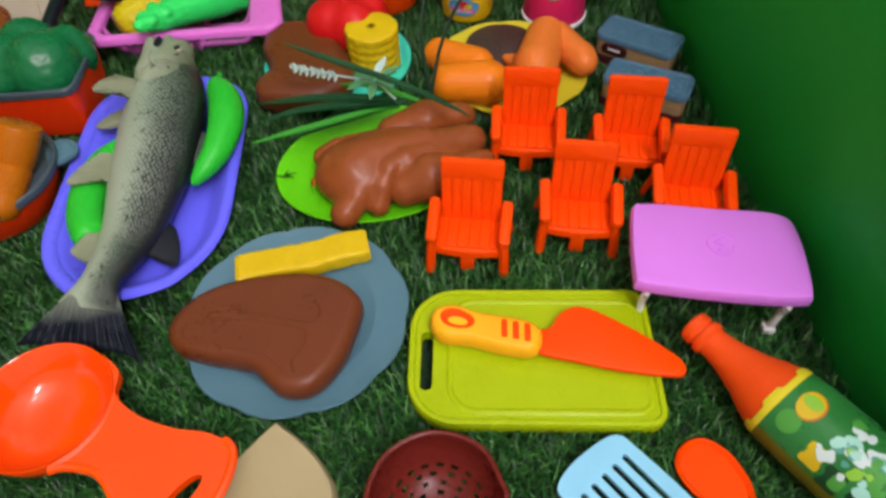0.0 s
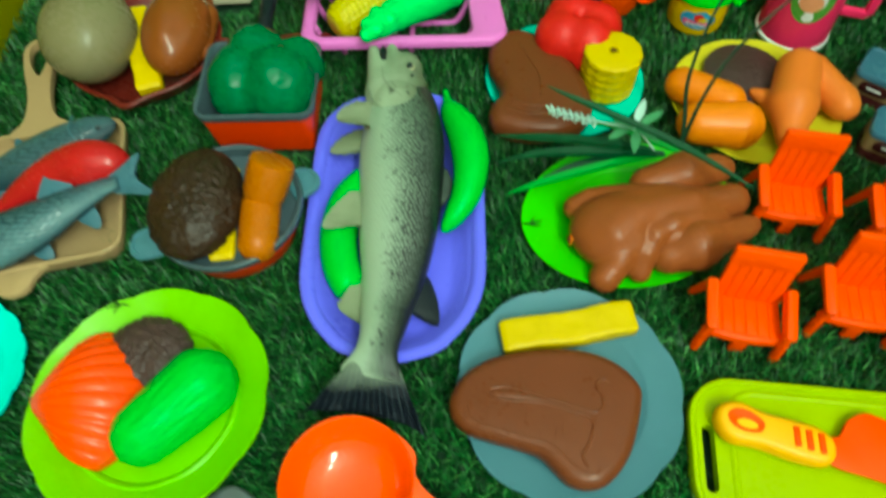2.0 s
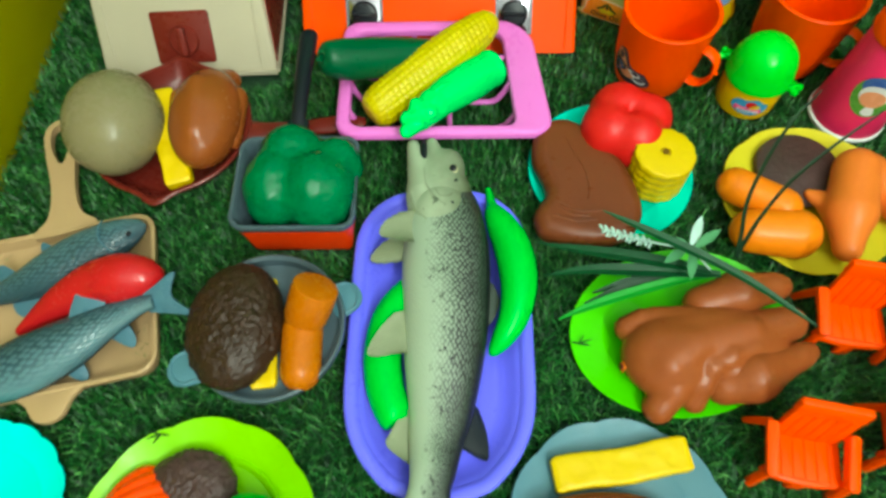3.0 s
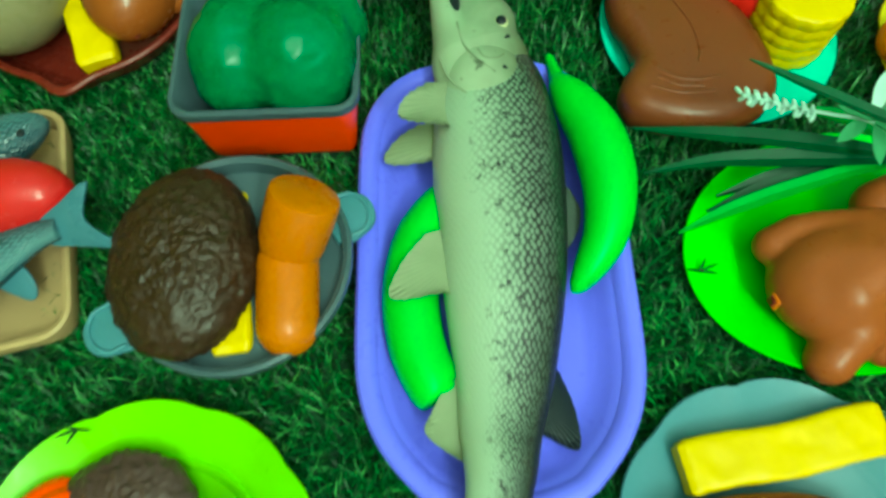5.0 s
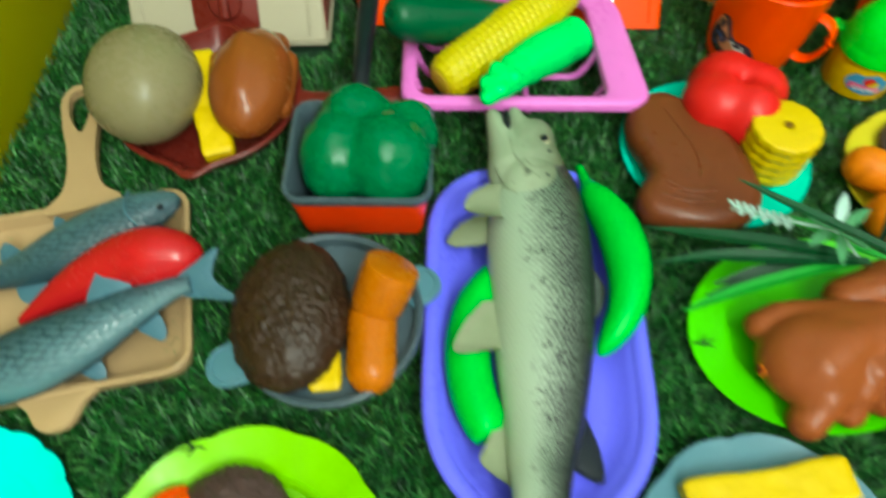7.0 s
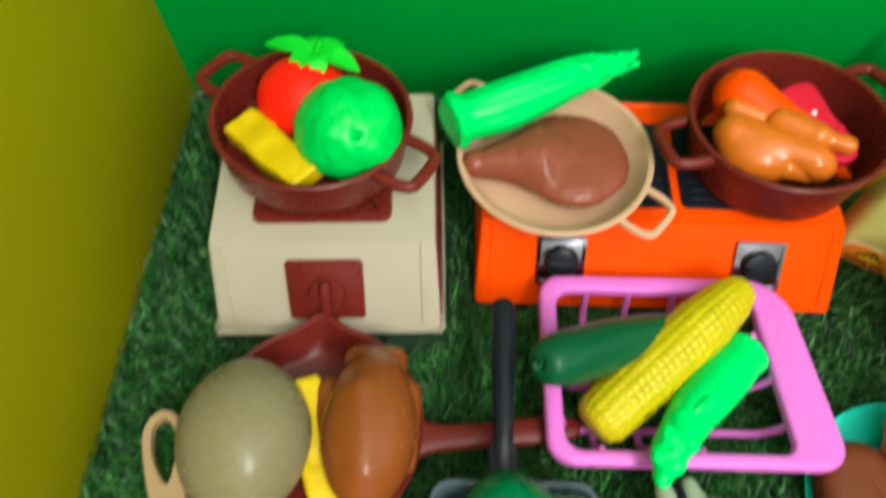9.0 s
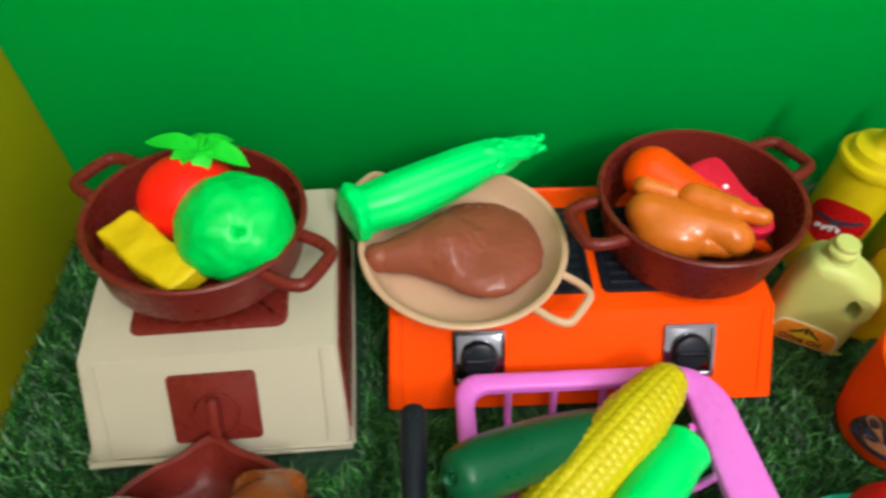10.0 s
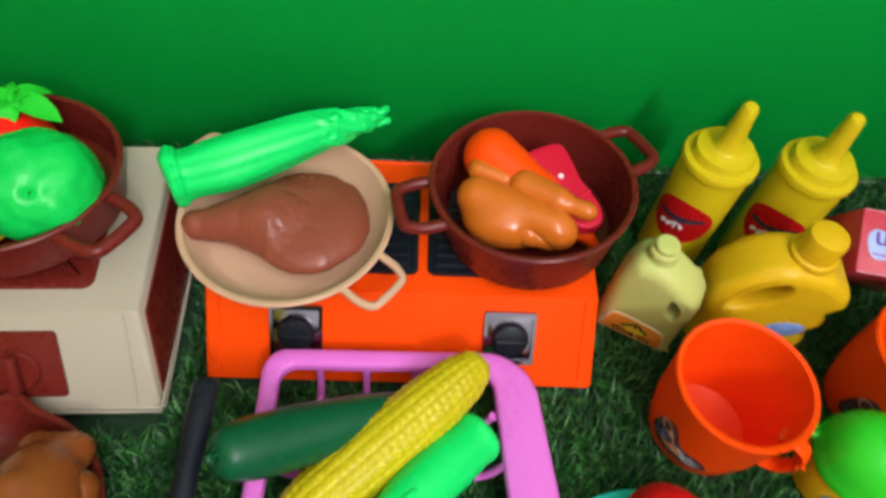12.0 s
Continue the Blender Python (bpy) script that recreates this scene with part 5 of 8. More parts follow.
chili("red plastic chili between two fish", [(-0.0560, -0.2054, 0.0355), (-0.0574, -0.2057, 0.0353), (-0.0640, -0.2066, 0.0345), (-0.0799, -0.2073, 0.0325), (-0.0969, -0.2085, 0.0290), (-0.1149, -0.2150, 0.0235), (-0.1295, -0.2220, 0.0185), (-0.1430, -0.2305, 0.0140), (-0.1482, -0.2345, 0.0122), (-0.1493, -0.2353, 0.0118)],
      [0.0006, 0.0050, 0.0112, 0.0158, 0.0142, 0.0118, 0.0084, 0.0044, 0.0028, 0.0006], RED_CHILI, exact=True)

# Clam, patty and gourd on the lime plate
def clam():
    apex, axis = np.array((-0.0770, -0.3490)), radians(9)
    along, across = np.array((math.cos(axis), math.sin(axis))), np.array((-math.sin(axis), math.cos(axis)))
    n, m = 88, 16
    rings = []
    for j in range(m):
        s = j / (m - 1)
        ring = []
        for k in range(n + 1):
            w = k / n * 2 - 1
            base = apex + across * 0.011 * w + along * 0.004 * (w * w)
            a = axis + radians(50) * w
            edge = apex + np.array((math.cos(a), math.sin(a))) * 0.0565 * (1 - 0.14 * abs(w) ** 2.0)
            p = base + (edge - base) * s + across * 0.0055 * w * math.sin(math.pi * s) ** 0.8
            ribs = abs(math.sin(math.pi * 11 * k / n))
            z = 0.0080 + 0.0235 * math.sin(math.pi * min(1, 0.14 + s * 0.80)) ** 0.75 * math.cos(w * 1.42) ** 0.6 + 0.0015 * ribs * (0.25 + 0.75 * s)
            ring.append((p[0], p[1], z))
        rings.append(np.array(ring))
    top = loops(rings, closed=False, cap0=False, cap1=False)
    low = loops([np.stack([r[:, 0], r[:, 1], np.full(len(r), 0.0055)], 1) for r in rings], closed=False, cap0=False, cap1=False)
    side = loops([rings[-1], np.stack([rings[-1][:, 0], rings[-1][:, 1], np.full(n + 1, 0.0055)], 1)], closed=False, cap0=False, cap1=False)
    s0 = loops([rings[0], np.stack([rings[0][:, 0], rings[0][:, 1], np.full(n + 1, 0.0055)], 1)], closed=False, cap0=False, cap1=False)
    s1 = loops([np.array([r[0] for r in rings]), np.array([(*r[0][:2], 0.0055) for r in rings])], closed=False, cap0=False, cap1=False)
    s2 = loops([np.array([r[-1] for r in rings]), np.array([(*r[-1][:2], 0.0055) for r in rings])], closed=False, cap0=False, cap1=False)
    return joined(top, low, side, s0, s1, s2)


solid("toy_clam", clam(), plastic("clam_plastic", lin(255, 72, 6), 0.26), "glossy orange ribbed plastic clam shell on a plate", "shell", (-0.045, -0.345, 0.005), crease=75)
solid("toy_patty", blob([((-0.0265, -0.3215, 0.0125), (0.0245, 0.0220, 0.0095))], (-0.0265, -0.3215, 0.0125), 0.003, 170, 100, ripple=lambda p: 0.0009 * noise.noise(p * 230) + 0.0009 * noise.noise(p * 480)), PATTY, "grey-brown rough plastic patty on a lime plate", "patty", (-0.0225, -0.3225, 0.004), crease=80)
solid("toy_gourd", blob([((-0.0145, -0.3655, 0.0200), (0.0095, -0.3420, 0.0215), 0.0160, 0.0188)], (-0.0025, -0.354, 0.0205), 0.004, 120, 80, floor=0.0048,
      ripple=lambda p: 0.0008 * noise.noise(Vector(((p[0] + p[1]) * 40, (p[0] - p[1]) * 260, p[2] * 260)))), GREEN,
      "bright green ridged plastic gourd on a lime plate", "vegetable", (-0.0025, -0.354, 0.0048), crease=80)

# Chop and corn on the turquoise plate
co = outline_of([(0.1790, -0.0840), (0.1720, -0.0960), (0.1712, -0.1130), (0.1765, -0.1285), (0.1782, -0.1400), (0.1720, -0.1505), (0.1695, -0.1590), (0.1730, -0.1685), (0.1828, -0.1732), (0.1937, -0.1755), (0.2075, -0.1762), (0.2191, -0.1745), (0.2310, -0.1690), (0.2378, -0.1596), (0.2396, -0.1492), (0.2372, -0.1327), (0.2318, -0.1171), (0.2227, -0.1026), (0.2110, -0.0890), (0.1950, -0.0800)], 110)
chop = thing("toy_chop", "brown plastic meat chop on a turquoise plate", "meat", (0.205, -0.13, 0.0065), exact=True)
part("slab", moved(flat_cut(co, 0.0195, 0.0062), pose(0, 0, 0.0065)), MEAT, chop, placed=True)
part("grain_groove", wire([(x, y, 0.0262) for x, y in ((0.1925, -0.0972), (0.1979, -0.1106), (0.2041, -0.1262), (0.2056, -0.1400), (0.2040, -0.1470))], 0.0006, 8, 40), MEAT, chop, placed=True)
for row in (((0.1852, -0.1504), (0.1930, -0.1551), (0.2026, -0.1566), (0.2114, -0.1554)), ((0.1815, -0.1590), (0.1943, -0.1632), (0.2084, -0.1624)), ((0.1850, -0.1545), (0.1940, -0.1592), (0.2040, -0.1600))):
    part("grain_groove", wire([(x, y, 0.0258) for x, y in row], 0.0011, 10, 30), MEAT, chop, placed=True)
part("plug", moved(lathe([(0, 0), (0.0014, 0), (0.0014, 0.001), (0.0006, 0.001), (0, 0.0006)], 14), pose(0.2035, -0.1752, 0.0205, 60)), MEAT, chop, placed=True)
kern = lambda q, r: 1 + 0.05 * abs(math.sin(8 * q))
cc = thing("toy_corn_piece", "yellow plastic cut piece of corn standing on a plate", "corn", (0.2490, -0.1225, 0.0045))
prof = [(0, 0)]
for k in range(5):
    z = 0.0015 + k * 0.0064
    prof += [(0.0185, z), (0.0190, z + 0.0010), (0.0192, z + 0.0032), (0.0190, z + 0.0054), (0.0185, z + 0.0063)]
prof += [(0.0170, 0.0335), (0.0150, 0.0342), (0.0035, 0.0336), (0.0030, 0.0320), (0, 0.0318)]
part("cob", lathe(prof, 128, wave=lambda q, r: 1 + (0.055 * abs(math.sin(6.5 * q)) ** 0.5 - 0.032 if r > 0.014 else 0)), YELLOW, cc, crease=60)
part("core_hole", lathe([(0, 0.0336), (0.0020, 0.0336), (0.0022, 0.0342), (0, 0.0343)], 16), plastic("core_brown", lin(110, 80, 10), 0.6), cc, "dark core hole")

# Yellow plate: patty, fried wing, mangoes
solid("toy_patty", lathe([(0, 0), (0.026, 0), (0.0290, 0.0025), (0.0280, 0.006), (0.022, 0.0080), (0, 0.0088)], 48), PATTY, "grey-brown round plastic patty on a yellow plate", "patty", (0.3525, -0.1140, 0.0055), placed=False, exact=True)
solid("toy_drumstick_piece", blob([((0.3030, -0.1335, 0.0200), (0.3290, -0.1500, 0.0205), 0.0120, 0.0125)], (0.316, -0.142, 0.0200), 0.004, 64, 48), MANGO, "orange plastic drumstick piece on a yellow plate", "chicken", (0.316, -0.142, 0.006), crease=80, exact=True)
solid("toy_drumstick_piece", blob([((0.3075, -0.1670, 0.0190), (0.3340, -0.1690, 0.0190), 0.0140, 0.0158)], (0.321, -0.168, 0.0190), 0.004, 64, 48, floor=0.0062), MANGO, "orange plastic drumstick piece at a plate's edge", "chicken", (0.321, -0.168, 0.006), crease=80, exact=True)
wing = thing("toy_chicken_wing", "orange plastic fried chicken wing on a yellow plate", "chicken", (0.3805, -0.145, 0.006), exact=True)
part("meat", blob([((0.3835, -0.1230, 0.0215), (0.3715, -0.1540, 0.0205), 0.0150, 0.0160), ((0.3715, -0.1540, 0.0205), (0.3655, -0.1780, 0.0170), 0.0150, 0.0090), ((0.3660, -0.1560, 0.017), (0.3525, -0.1370, 0.0150), 0.0060, 0.0036)],
     (0.3755, -0.144, 0.020), 0.004, 110, 80, floor=0.006), FRIED, wing, placed=True, crease=70)
part("tip", blob([((0.3920, -0.1230, 0.020), (0.4050, -0.1480, 0.0190), 0.0125, 0.0110), ((0.4050, -0.1480, 0.0190), (0.4065, -0.1540, 0.0190), 0.0100, 0.0096)], (0.399, -0.137, 0.0195), 0.004, 60, 44, floor=0.006), FRIED, wing, placed=True, crease=70)


# ---- stoves ----
def wedge(w, d, top_in, front_in, back_in, h0, h1, b=0.0014):
    """Stove body: a box with a sloping front; h0, h1: height at the front and back of the top."""
    n = 4
    low = rounded(w, d, 0.003, n) + (w / 2, d / 2)
    rings = []
    lo_top = np.array([top_in, front_in])
    hi_top = np.array([w - top_in, d - back_in])
    for s, e in ((0.0, 0.0), (1.0, 0.0), (1.0, b), (1.0, b * 2.2)):
        p = []
        for x, y in low:
            u, v = x / w, y / d
            tx, ty = lo_top + np.array([u, v]) * (hi_top - lo_top)
            z1 = h0 + (h1 - h0) * v
            px, py, pz = x + (tx - x) * s, y + (ty - y) * s, z1 * s
            if e:
                cx, cy = (lo_top + hi_top) / 2
                px += (cx - px) * e * 10 * 0.6 / max(w, 0.1) * 0.1
                py += (cy - py) * e * 10 * 0.6 / max(d, 0.1) * 0.1
                pz += 0.0006 * e / b
            p.append((px, py, pz))
        rings.append(np.array(p))
    return loops(rings)


def on_slope(y0, z0, y1, z1, x, u):
    """Pose on a sloping front: x across, u from its foot to its top."""
    ang = math.degrees(math.atan2(z1 - z0, y1 - y0))
    return pose(x, y0 + (y1 - y0) * u, z0 + (z1 - z0) * u, ang)


bs = thing("toy_stove", "beige single-burner toy stove with brown knob panel", "stove", (-0.148, -0.026, 0), turn=3.1)
W, D = 0.1295, 0.140
part("body", wedge(W, D, 0.0030, 0.0315, 0.006, 0.0480, 0.0540), BEIGE, bs, crease=30)
for sx in (0.0105, W - 0.0105):
    part("edge_rib", joined(sweep([(sx, 0.0032, 0.006), (sx, 0.0308, 0.0476)], [(0.0007, 0.0007)] * 2, n=8, samples=2), sweep([(sx, 0.0315, 0.0485), (sx, 0.133, 0.0545)], [(0.0008, 0.0008)] * 2, n=8, samples=2)), BEIGE, bs)
part("foot_flange", moved(brick(W + 0.002, 0.004, 0.0035, 0.001), pose(W / 2, 0.0012, 0)), BEIGE, bs)
for sx in (-0.0004, W + 0.0004):
    rim = [(0.010, 0.004), (0.130, 0.004), (0.128, 0.0475), (0.036, 0.0425)]
    q = np.array([[sx + (0.0030 if sx < 0.05 else -0.0030) * z / 0.05 + (-0.0006 if sx < 0.05 else 0.0006), y, z] for y, z in rim])
    part("side_panel", loops([q, q + ((0.0012 if sx < 0.05 else -0.0012), 0, 0)]), BROWN, bs, "brown recessed side panel")
for sx in (-0.0010, W + 0.0010):
    part("foot_flange", moved(brick(0.0030, D - 0.004, 0.0034, 0.001), pose(sx, D / 2, 0)), BEIGE, bs)
kp = part("knob_panel", moved(brick(0.0430, 0.0375, 0.0022, 0.0008, 0.0025), on_slope(0, 0, 0.0315, 0.048, 0.0650, 0.53)), BROWN, bs, "brown knob panel")
part("knob", moved(joined(lathe([(0, 0.002), (0.0105, 0.002), (0.0110, 0.0032), (0.0100, 0.0048), (0, 0.0052)], 36), moved(brick(0.0062, 0.0215, 0.0070, 0.0022, 0.0028), pose(0, 0, 0.0040))), on_slope(0, 0, 0.0315, 0.048, 0.0660, 0.50)), BROWN, kp)
part("burner_plate", moved(slab(rounded(0.078, 0.078, 0.006, 5), [(0, 0), (0.0003, 0.0016), (0.0015, 0.0034), (0.004, 0.0040), (0.007, 0.0036)]), pose(0.0640, 0.0835, 0.0506, 3.0)), BROWN, bs, "brown raised burner plate")

os_ = thing("toy_double_stove", "bright orange two-burner toy stove with chrome knob plates", "stove", (0, 0, 0))
W2, D2 = 0.2105, 0.124
part("body", wedge(W2, D2, 0.0022, 0.0320, 0.004, 0.0405, 0.0435), ORANGE, os_, crease=30)
for sx in (0.0085, W2 - 0.0085):
    part("edge_rib", joined(sweep([(sx, 0.002, 0.003), (sx, 0.0318, 0.0403)], [(0.0007, 0.0007)] * 2, n=8, samples=2), sweep([(sx, 0.0325, 0.0410), (sx, 0.118, 0.0440)], [(0.0007, 0.0007)] * 2, n=8, samples=2)), ORANGE, os_)
part("top_lip", sweep([(0.004, 0.119, 0.0440), (W2 - 0.004, 0.119, 0.0440)], [(0.0016, 0.0016)] * 2, n=10, samples=2), ORANGE, os_)
for sx in (0.0790, 0.1500):
    bn = part("burner", moved(slab(rounded(0.066, 0.060, 0.004, 4), [(0, 0), (0, 0.0012), (0.0006, 0.0020), (0.0030, 0.0020), (0.0036, 0.0012)]), pose(sx, 0.0730, 0.0433, 1.6)), BLACK, os_, "black recessed burner")
    for k in range(9):
        part("burner_slat", moved(brick(0.056, 0.0022, 0.0012, 0.0004), pose(sx, 0.0730 - 0.024 + k * 0.006, 0.0445 + (k - 4) * 0.00017, 1.6)), BLACK, bn)
for sx in (0.0490, 0.1620):
    kpl = part("knob_plate", moved(brick(0.0276, 0.0300, 0.0016, 0.0005, 0.001), on_slope(0, 0, 0.032, 0.0405, sx, 0.565)), CHROME, os_, "chrome knob plate")
    part("plate_border", moved(holed(rounded(0.0276, 0.0300, 0.001, 2), [rounded(0.0240, 0.0254, 0.001, 2)[::-1]], 0.0015, 0.0024), on_slope(0, 0, 0.032, 0.0405, sx, 0.565)), CHROME, kpl)
    part("knob", moved(joined(lathe([(0, 0.0016), (0.0098, 0.0016), (0.0102, 0.0035), (0.0088, 0.0062), (0.006, 0.0068), (0, 0.0068)], 36), moved(brick(0.0165, 0.0030, 0.0030, 0.001), pose(0, 0, 0.0060))), on_slope(0, 0, 0.032, 0.0405, sx, 0.565)), BLACK, kpl, "round black knob")


def loop_handle(a, b, out, r, z, drop=0.0):
    """Loop from a to b round a point further out."""
    a, b, out = np.array(a), np.array(b), np.array(out)
    mid = (a + b) / 2
    e = out - mid
    p = [a, a + e * 0.55, a + e * 0.93 + (b - a) * 0.10, out - (b - a) * 0.18, out + (b - a) * 0.18, b + e * 0.93 - (b - a) * 0.10, b + e * 0.55, b]
    return wire([(*q, z - drop * math.sin(math.pi * i / 7)) for i, q in enumerate(p)], r, 12, 40)


def stew_pot(label, centre, z, rb, rt, h, turns, span=17, reach=0.0185, tilt=(0, 0)):
    c = thing("toy_stew_pot", label, "pot", (centre[0], centre[1], z))
    c.rotation_euler = (radians(tilt[0]), radians(tilt[1]), 0)
    part("body", lathe(pot_shape(rb, rt, h), 72), BROWN, c)
    for a in turns:
        f = lambda q, r: (r * math.cos(radians(q)), r * math.sin(radians(q)))
        part("loop_handle", loop_handle(f(a - span, rt - 0.001), f(a + span, rt - 0.001), f(a, rt + reach), 0.0034, h - 0.0055), BROWN, c)
    return c


stew_pot("dark brown two-handled toy pot on the beige stove", (-0.0946, 0.0685), 0.0598, 0.0512, 0.0535, 0.0266, (150, -28), tilt=(-4.7, 4.0))
stew_pot("dark brown two-handled toy pot tilted on the orange stove", (0.1728, 0.0795), 0.0450, 0.0475, 0.0536, 0.0370, (194, 27), tilt=(-4.0, -3.2))

pan = thing("toy_saute_pan", "cream round toy pan with two loop handles", "pan", (0.0425, 0.0670, 0.0450))
part("body", lathe(pot_shape(0.046, 0.0548, 0.0180), 72), PEACH, pan)
for a in (-39, 141):
    f = lambda q, r: (r * math.cos(radians(q)), r * math.sin(radians(q)))
    part("loop_handle", loop_handle(f(a - 14, 0.0555), f(a + 14, 0.0555), f(a, 0.0725), 0.0021, 0.0155), PEACH, pan)

# In the beige stove's pot
tom = thing("toy_tomato", "red plastic tomato with a green leafy stalk", "tomato", (-0.0990, 0.0895, 0.0580))
part("fruit", blob([((-0.1010, 0.0865, 0.0790), (0.0265, 0.0250, 0.0225))], (-0.1010, 0.0865, 0.0790), 0.004, 72, 48), RED_NEON, tom, placed=True)
for dx, dy, dz, wd in ((-0.030, 0.006, 0.0010, 0.0060), (-0.014, -0.012, -0.0025, 0.0062), (0.004, -0.014, -0.0030, 0.0058), (0.024, -0.006, -0.0060, 0.0066), (0.014, 0.012, -0.004, 0.005), (-0.010, 0.014, -0.003, 0.005)):
    c0 = np.array((-0.0925, 0.1000, 0.1005))
    part("leaf", leaf([c0, c0 + np.array((dx * 0.4, dy * 0.4, 0.0024 + dz * 0.2)), c0 + np.array((dx * 0.75, dy * 0.75, 0.0010 + dz * 0.6)), c0 + np.array((dx, dy, dz - 0.001))], [0.0030, wd, wd * 0.75, 0.0003], 16, 0.2), LEAF_NEON, tom, "bright green leaf", placed=True)
part("stalk", sweep([(-0.0925, 0.1000, 0.0995), (-0.0915, 0.1010, 0.1035), (-0.0890, 0.1025, 0.1075)], [0.0018, 0.0017, 0.0019], n=12, samples=12), LEAF_NEON, tom, placed=True)
SQ_C, SQ_N = Vector((-0.0715, 0.0600, 0.0855)), Vector((0.34, -0.70, 0.63)).normalized()
SQ_U = SQ_N.orthogonal().normalized()
SQ_V = SQ_N.cross(SQ_U)


def star_grooves(p):
    """Uneven grooves running out from the blossom end."""
    d = (Vector(p) - SQ_C).normalized()
    q = math.acos(max(-1, min(1, d.dot(SQ_N))))
    a = math.atan2(d.dot(SQ_V), d.dot(SQ_U))
    return -0.0024 * abs(math.cos(2.5 * a + 0.7 * math.sin(3 * q) + 0.5)) ** 3 * min(1, max(0, q - 0.2) * 1.6) * max(0.2, 1 - q / 2.2) - 0.0022 * math.exp(-(q / 0.10) ** 2) + 0.0020 * noise.noise(Vector(p) * 55) + 0.0007 * noise.noise(Vector(p) * 150)


pepper("bright green plastic squash in a brown pot", SQ_C, 0.028, SQUASH_GREEN, [(SQ_C, (0.0296, 0.0290, 0.0258))], 0.0615, ripple=star_grooves,
       stem=([SQ_C + SQ_N * 0.0235, SQ_C + SQ_N * 0.0262, SQ_C + SQ_N * 0.0272 + SQ_U * 0.001], [0.0012, 0.0010, 0.0005]))
cheese("yellow plastic cheese bar in a brown pot", (-0.1350, 0.0690), (-0.0900, 0.0305), 0.0215, 0.012, 0.0700, 0.0720)

# In the cream pan
bump_ = lambda p: 0.0014 * noise.noise(Vector(p) * 65) + 0.0006 * noise.noise(Vector(p) * 230)
dk = thing("toy_drumstick", "brown plastic chicken drumstick in a cream pan", "chicken", (0.045, 0.062, 0.047))
part("meat", blob([((0.0535, 0.0665, 0.0565), (0.0325, 0.0325, 0.0100)), ((0.0320, 0.0660, 0.0565), (0.0030, 0.0605, 0.0580), 0.0165, 0.0090)], (0.044, 0.066, 0.056), 0.012, 160, 80, floor=0.0482, ripple=bump_), MEAT_DARK, dk, placed=True, crease=80)
part("bone_end", blob([((0.0050, 0.0610, 0.0580), (-0.0035, 0.0595, 0.0585), 0.0088, 0.0080)], (0.001, 0.0602, 0.0582), 0.003, 48, 36, floor=0.0484), MEAT_DARK, dk, placed=True, crease=80)
cel = thing("toy_celery", "neon green plastic celery lying over a pan rim", "vegetable", (0.0300, 0.0870, 0.0620))
part("stalk", sweep([(-0.0185, 0.0762, 0.0740), (-0.0178, 0.0766, 0.0740), (-0.0150, 0.0779, 0.0740), (-0.0120, 0.0792, 0.0741), (-0.0080, 0.0808, 0.0742), (0.0100, 0.0880, 0.0752), (0.0350, 0.1000, 0.0775), (0.0550, 0.1095, 0.0795), (0.0640, 0.1135, 0.0800)],
     [0.0090, 0.0142, 0.0160, 0.0152, 0.0132, 0.0146, 0.0136, 0.0112, 0.0085], n=72, samples=80, wave=lambda q, u: 1 + (0.050 * abs(math.sin(4.5 * q + 1.5 * u)) - 0.025 + 0.024 * math.sin(4 * q - 9 * u + 1) + 0.016 * math.sin(23 * u + 3 * q)) * min(1, max(0, u * 8 - 0.8))), GREEN_NEON, cel, placed=True, crease=60)
part("leaf_core", sweep([(0.0540, 0.1090, 0.0792), (0.0640, 0.1135, 0.0792), (0.0740, 0.1185, 0.0785), (0.0850, 0.1245, 0.0775), (0.0900, 0.1270, 0.0765)], [0.0112, 0.0100, 0.0080, 0.0052, 0.0020], n=24, samples=30, wave=lambda q, u: 1 + 0.10 * math.sin(5 * q + 14 * u)), GREEN_NEON, cel, placed=True)
rng = random.Random(7)
for k in range(30):
    u = k / 29
    c0 = np.array((0.0530 + 0.0370 * u, 0.1080 + 0.0190 * u, 0.0795 - 0.003 * u))
    g, w = 2.4 * k + rng.uniform(-0.4, 0.4), 0.0094 * (1 - 0.66 * u)
    off = np.array((-0.45 * math.cos(g), 0.85 * math.cos(g), math.sin(g))) * w
    r = 0.0036 * (1 - 0.35 * u) * rng.uniform(0.7, 1.15)
    ax = np.array((0.89, 0.46, -0.03)) * r
    part("leaf_clump", blob([(c0 + off - ax * 1.3, c0 + off + ax * 1.3, r * 0.55, r)], c0 + off + ax * 0.4, 0.001, 14, 10, reach=0.02), GREEN_NEON, cel, placed=True)

# In the orange stove's pot
solid("toy_carrot", blob([((0.1500, 0.1032, 0.0735), (0.1750, 0.0820, 0.0680), 0.0156, 0.0125), ((0.1750, 0.0820, 0.0680), (0.2050, 0.0567, 0.0605), 0.0125, 0.0030)], (0.1700, 0.0865, 0.0690), 0.004, 90, 70, reach=0.06), ORANGE, "bright orange plastic carrot in a brown pot", "vegetable", (0.170, 0.085, 0.0500), crease=80, exact=True)
sc = thing("toy_roast_chicken", "small golden plastic roast chicken in a brown pot", "chicken", (0.163, 0.066, 0.049), exact=True)
part("body", blob([((0.1580, 0.0690, 0.0655), (0.0240, 0.0190, 0.0150)), ((0.1424, 0.0775, 0.0700), (0.1800, 0.0590, 0.0725), 0.0114, 0.0098), ((0.1838, 0.0566, 0.0705), (0.0098, 0.0098, 0.0092))],
     (0.1610, 0.0680, 0.0690), 0.0030, 170, 110), ROAST, sc, placed=True, crease=70)
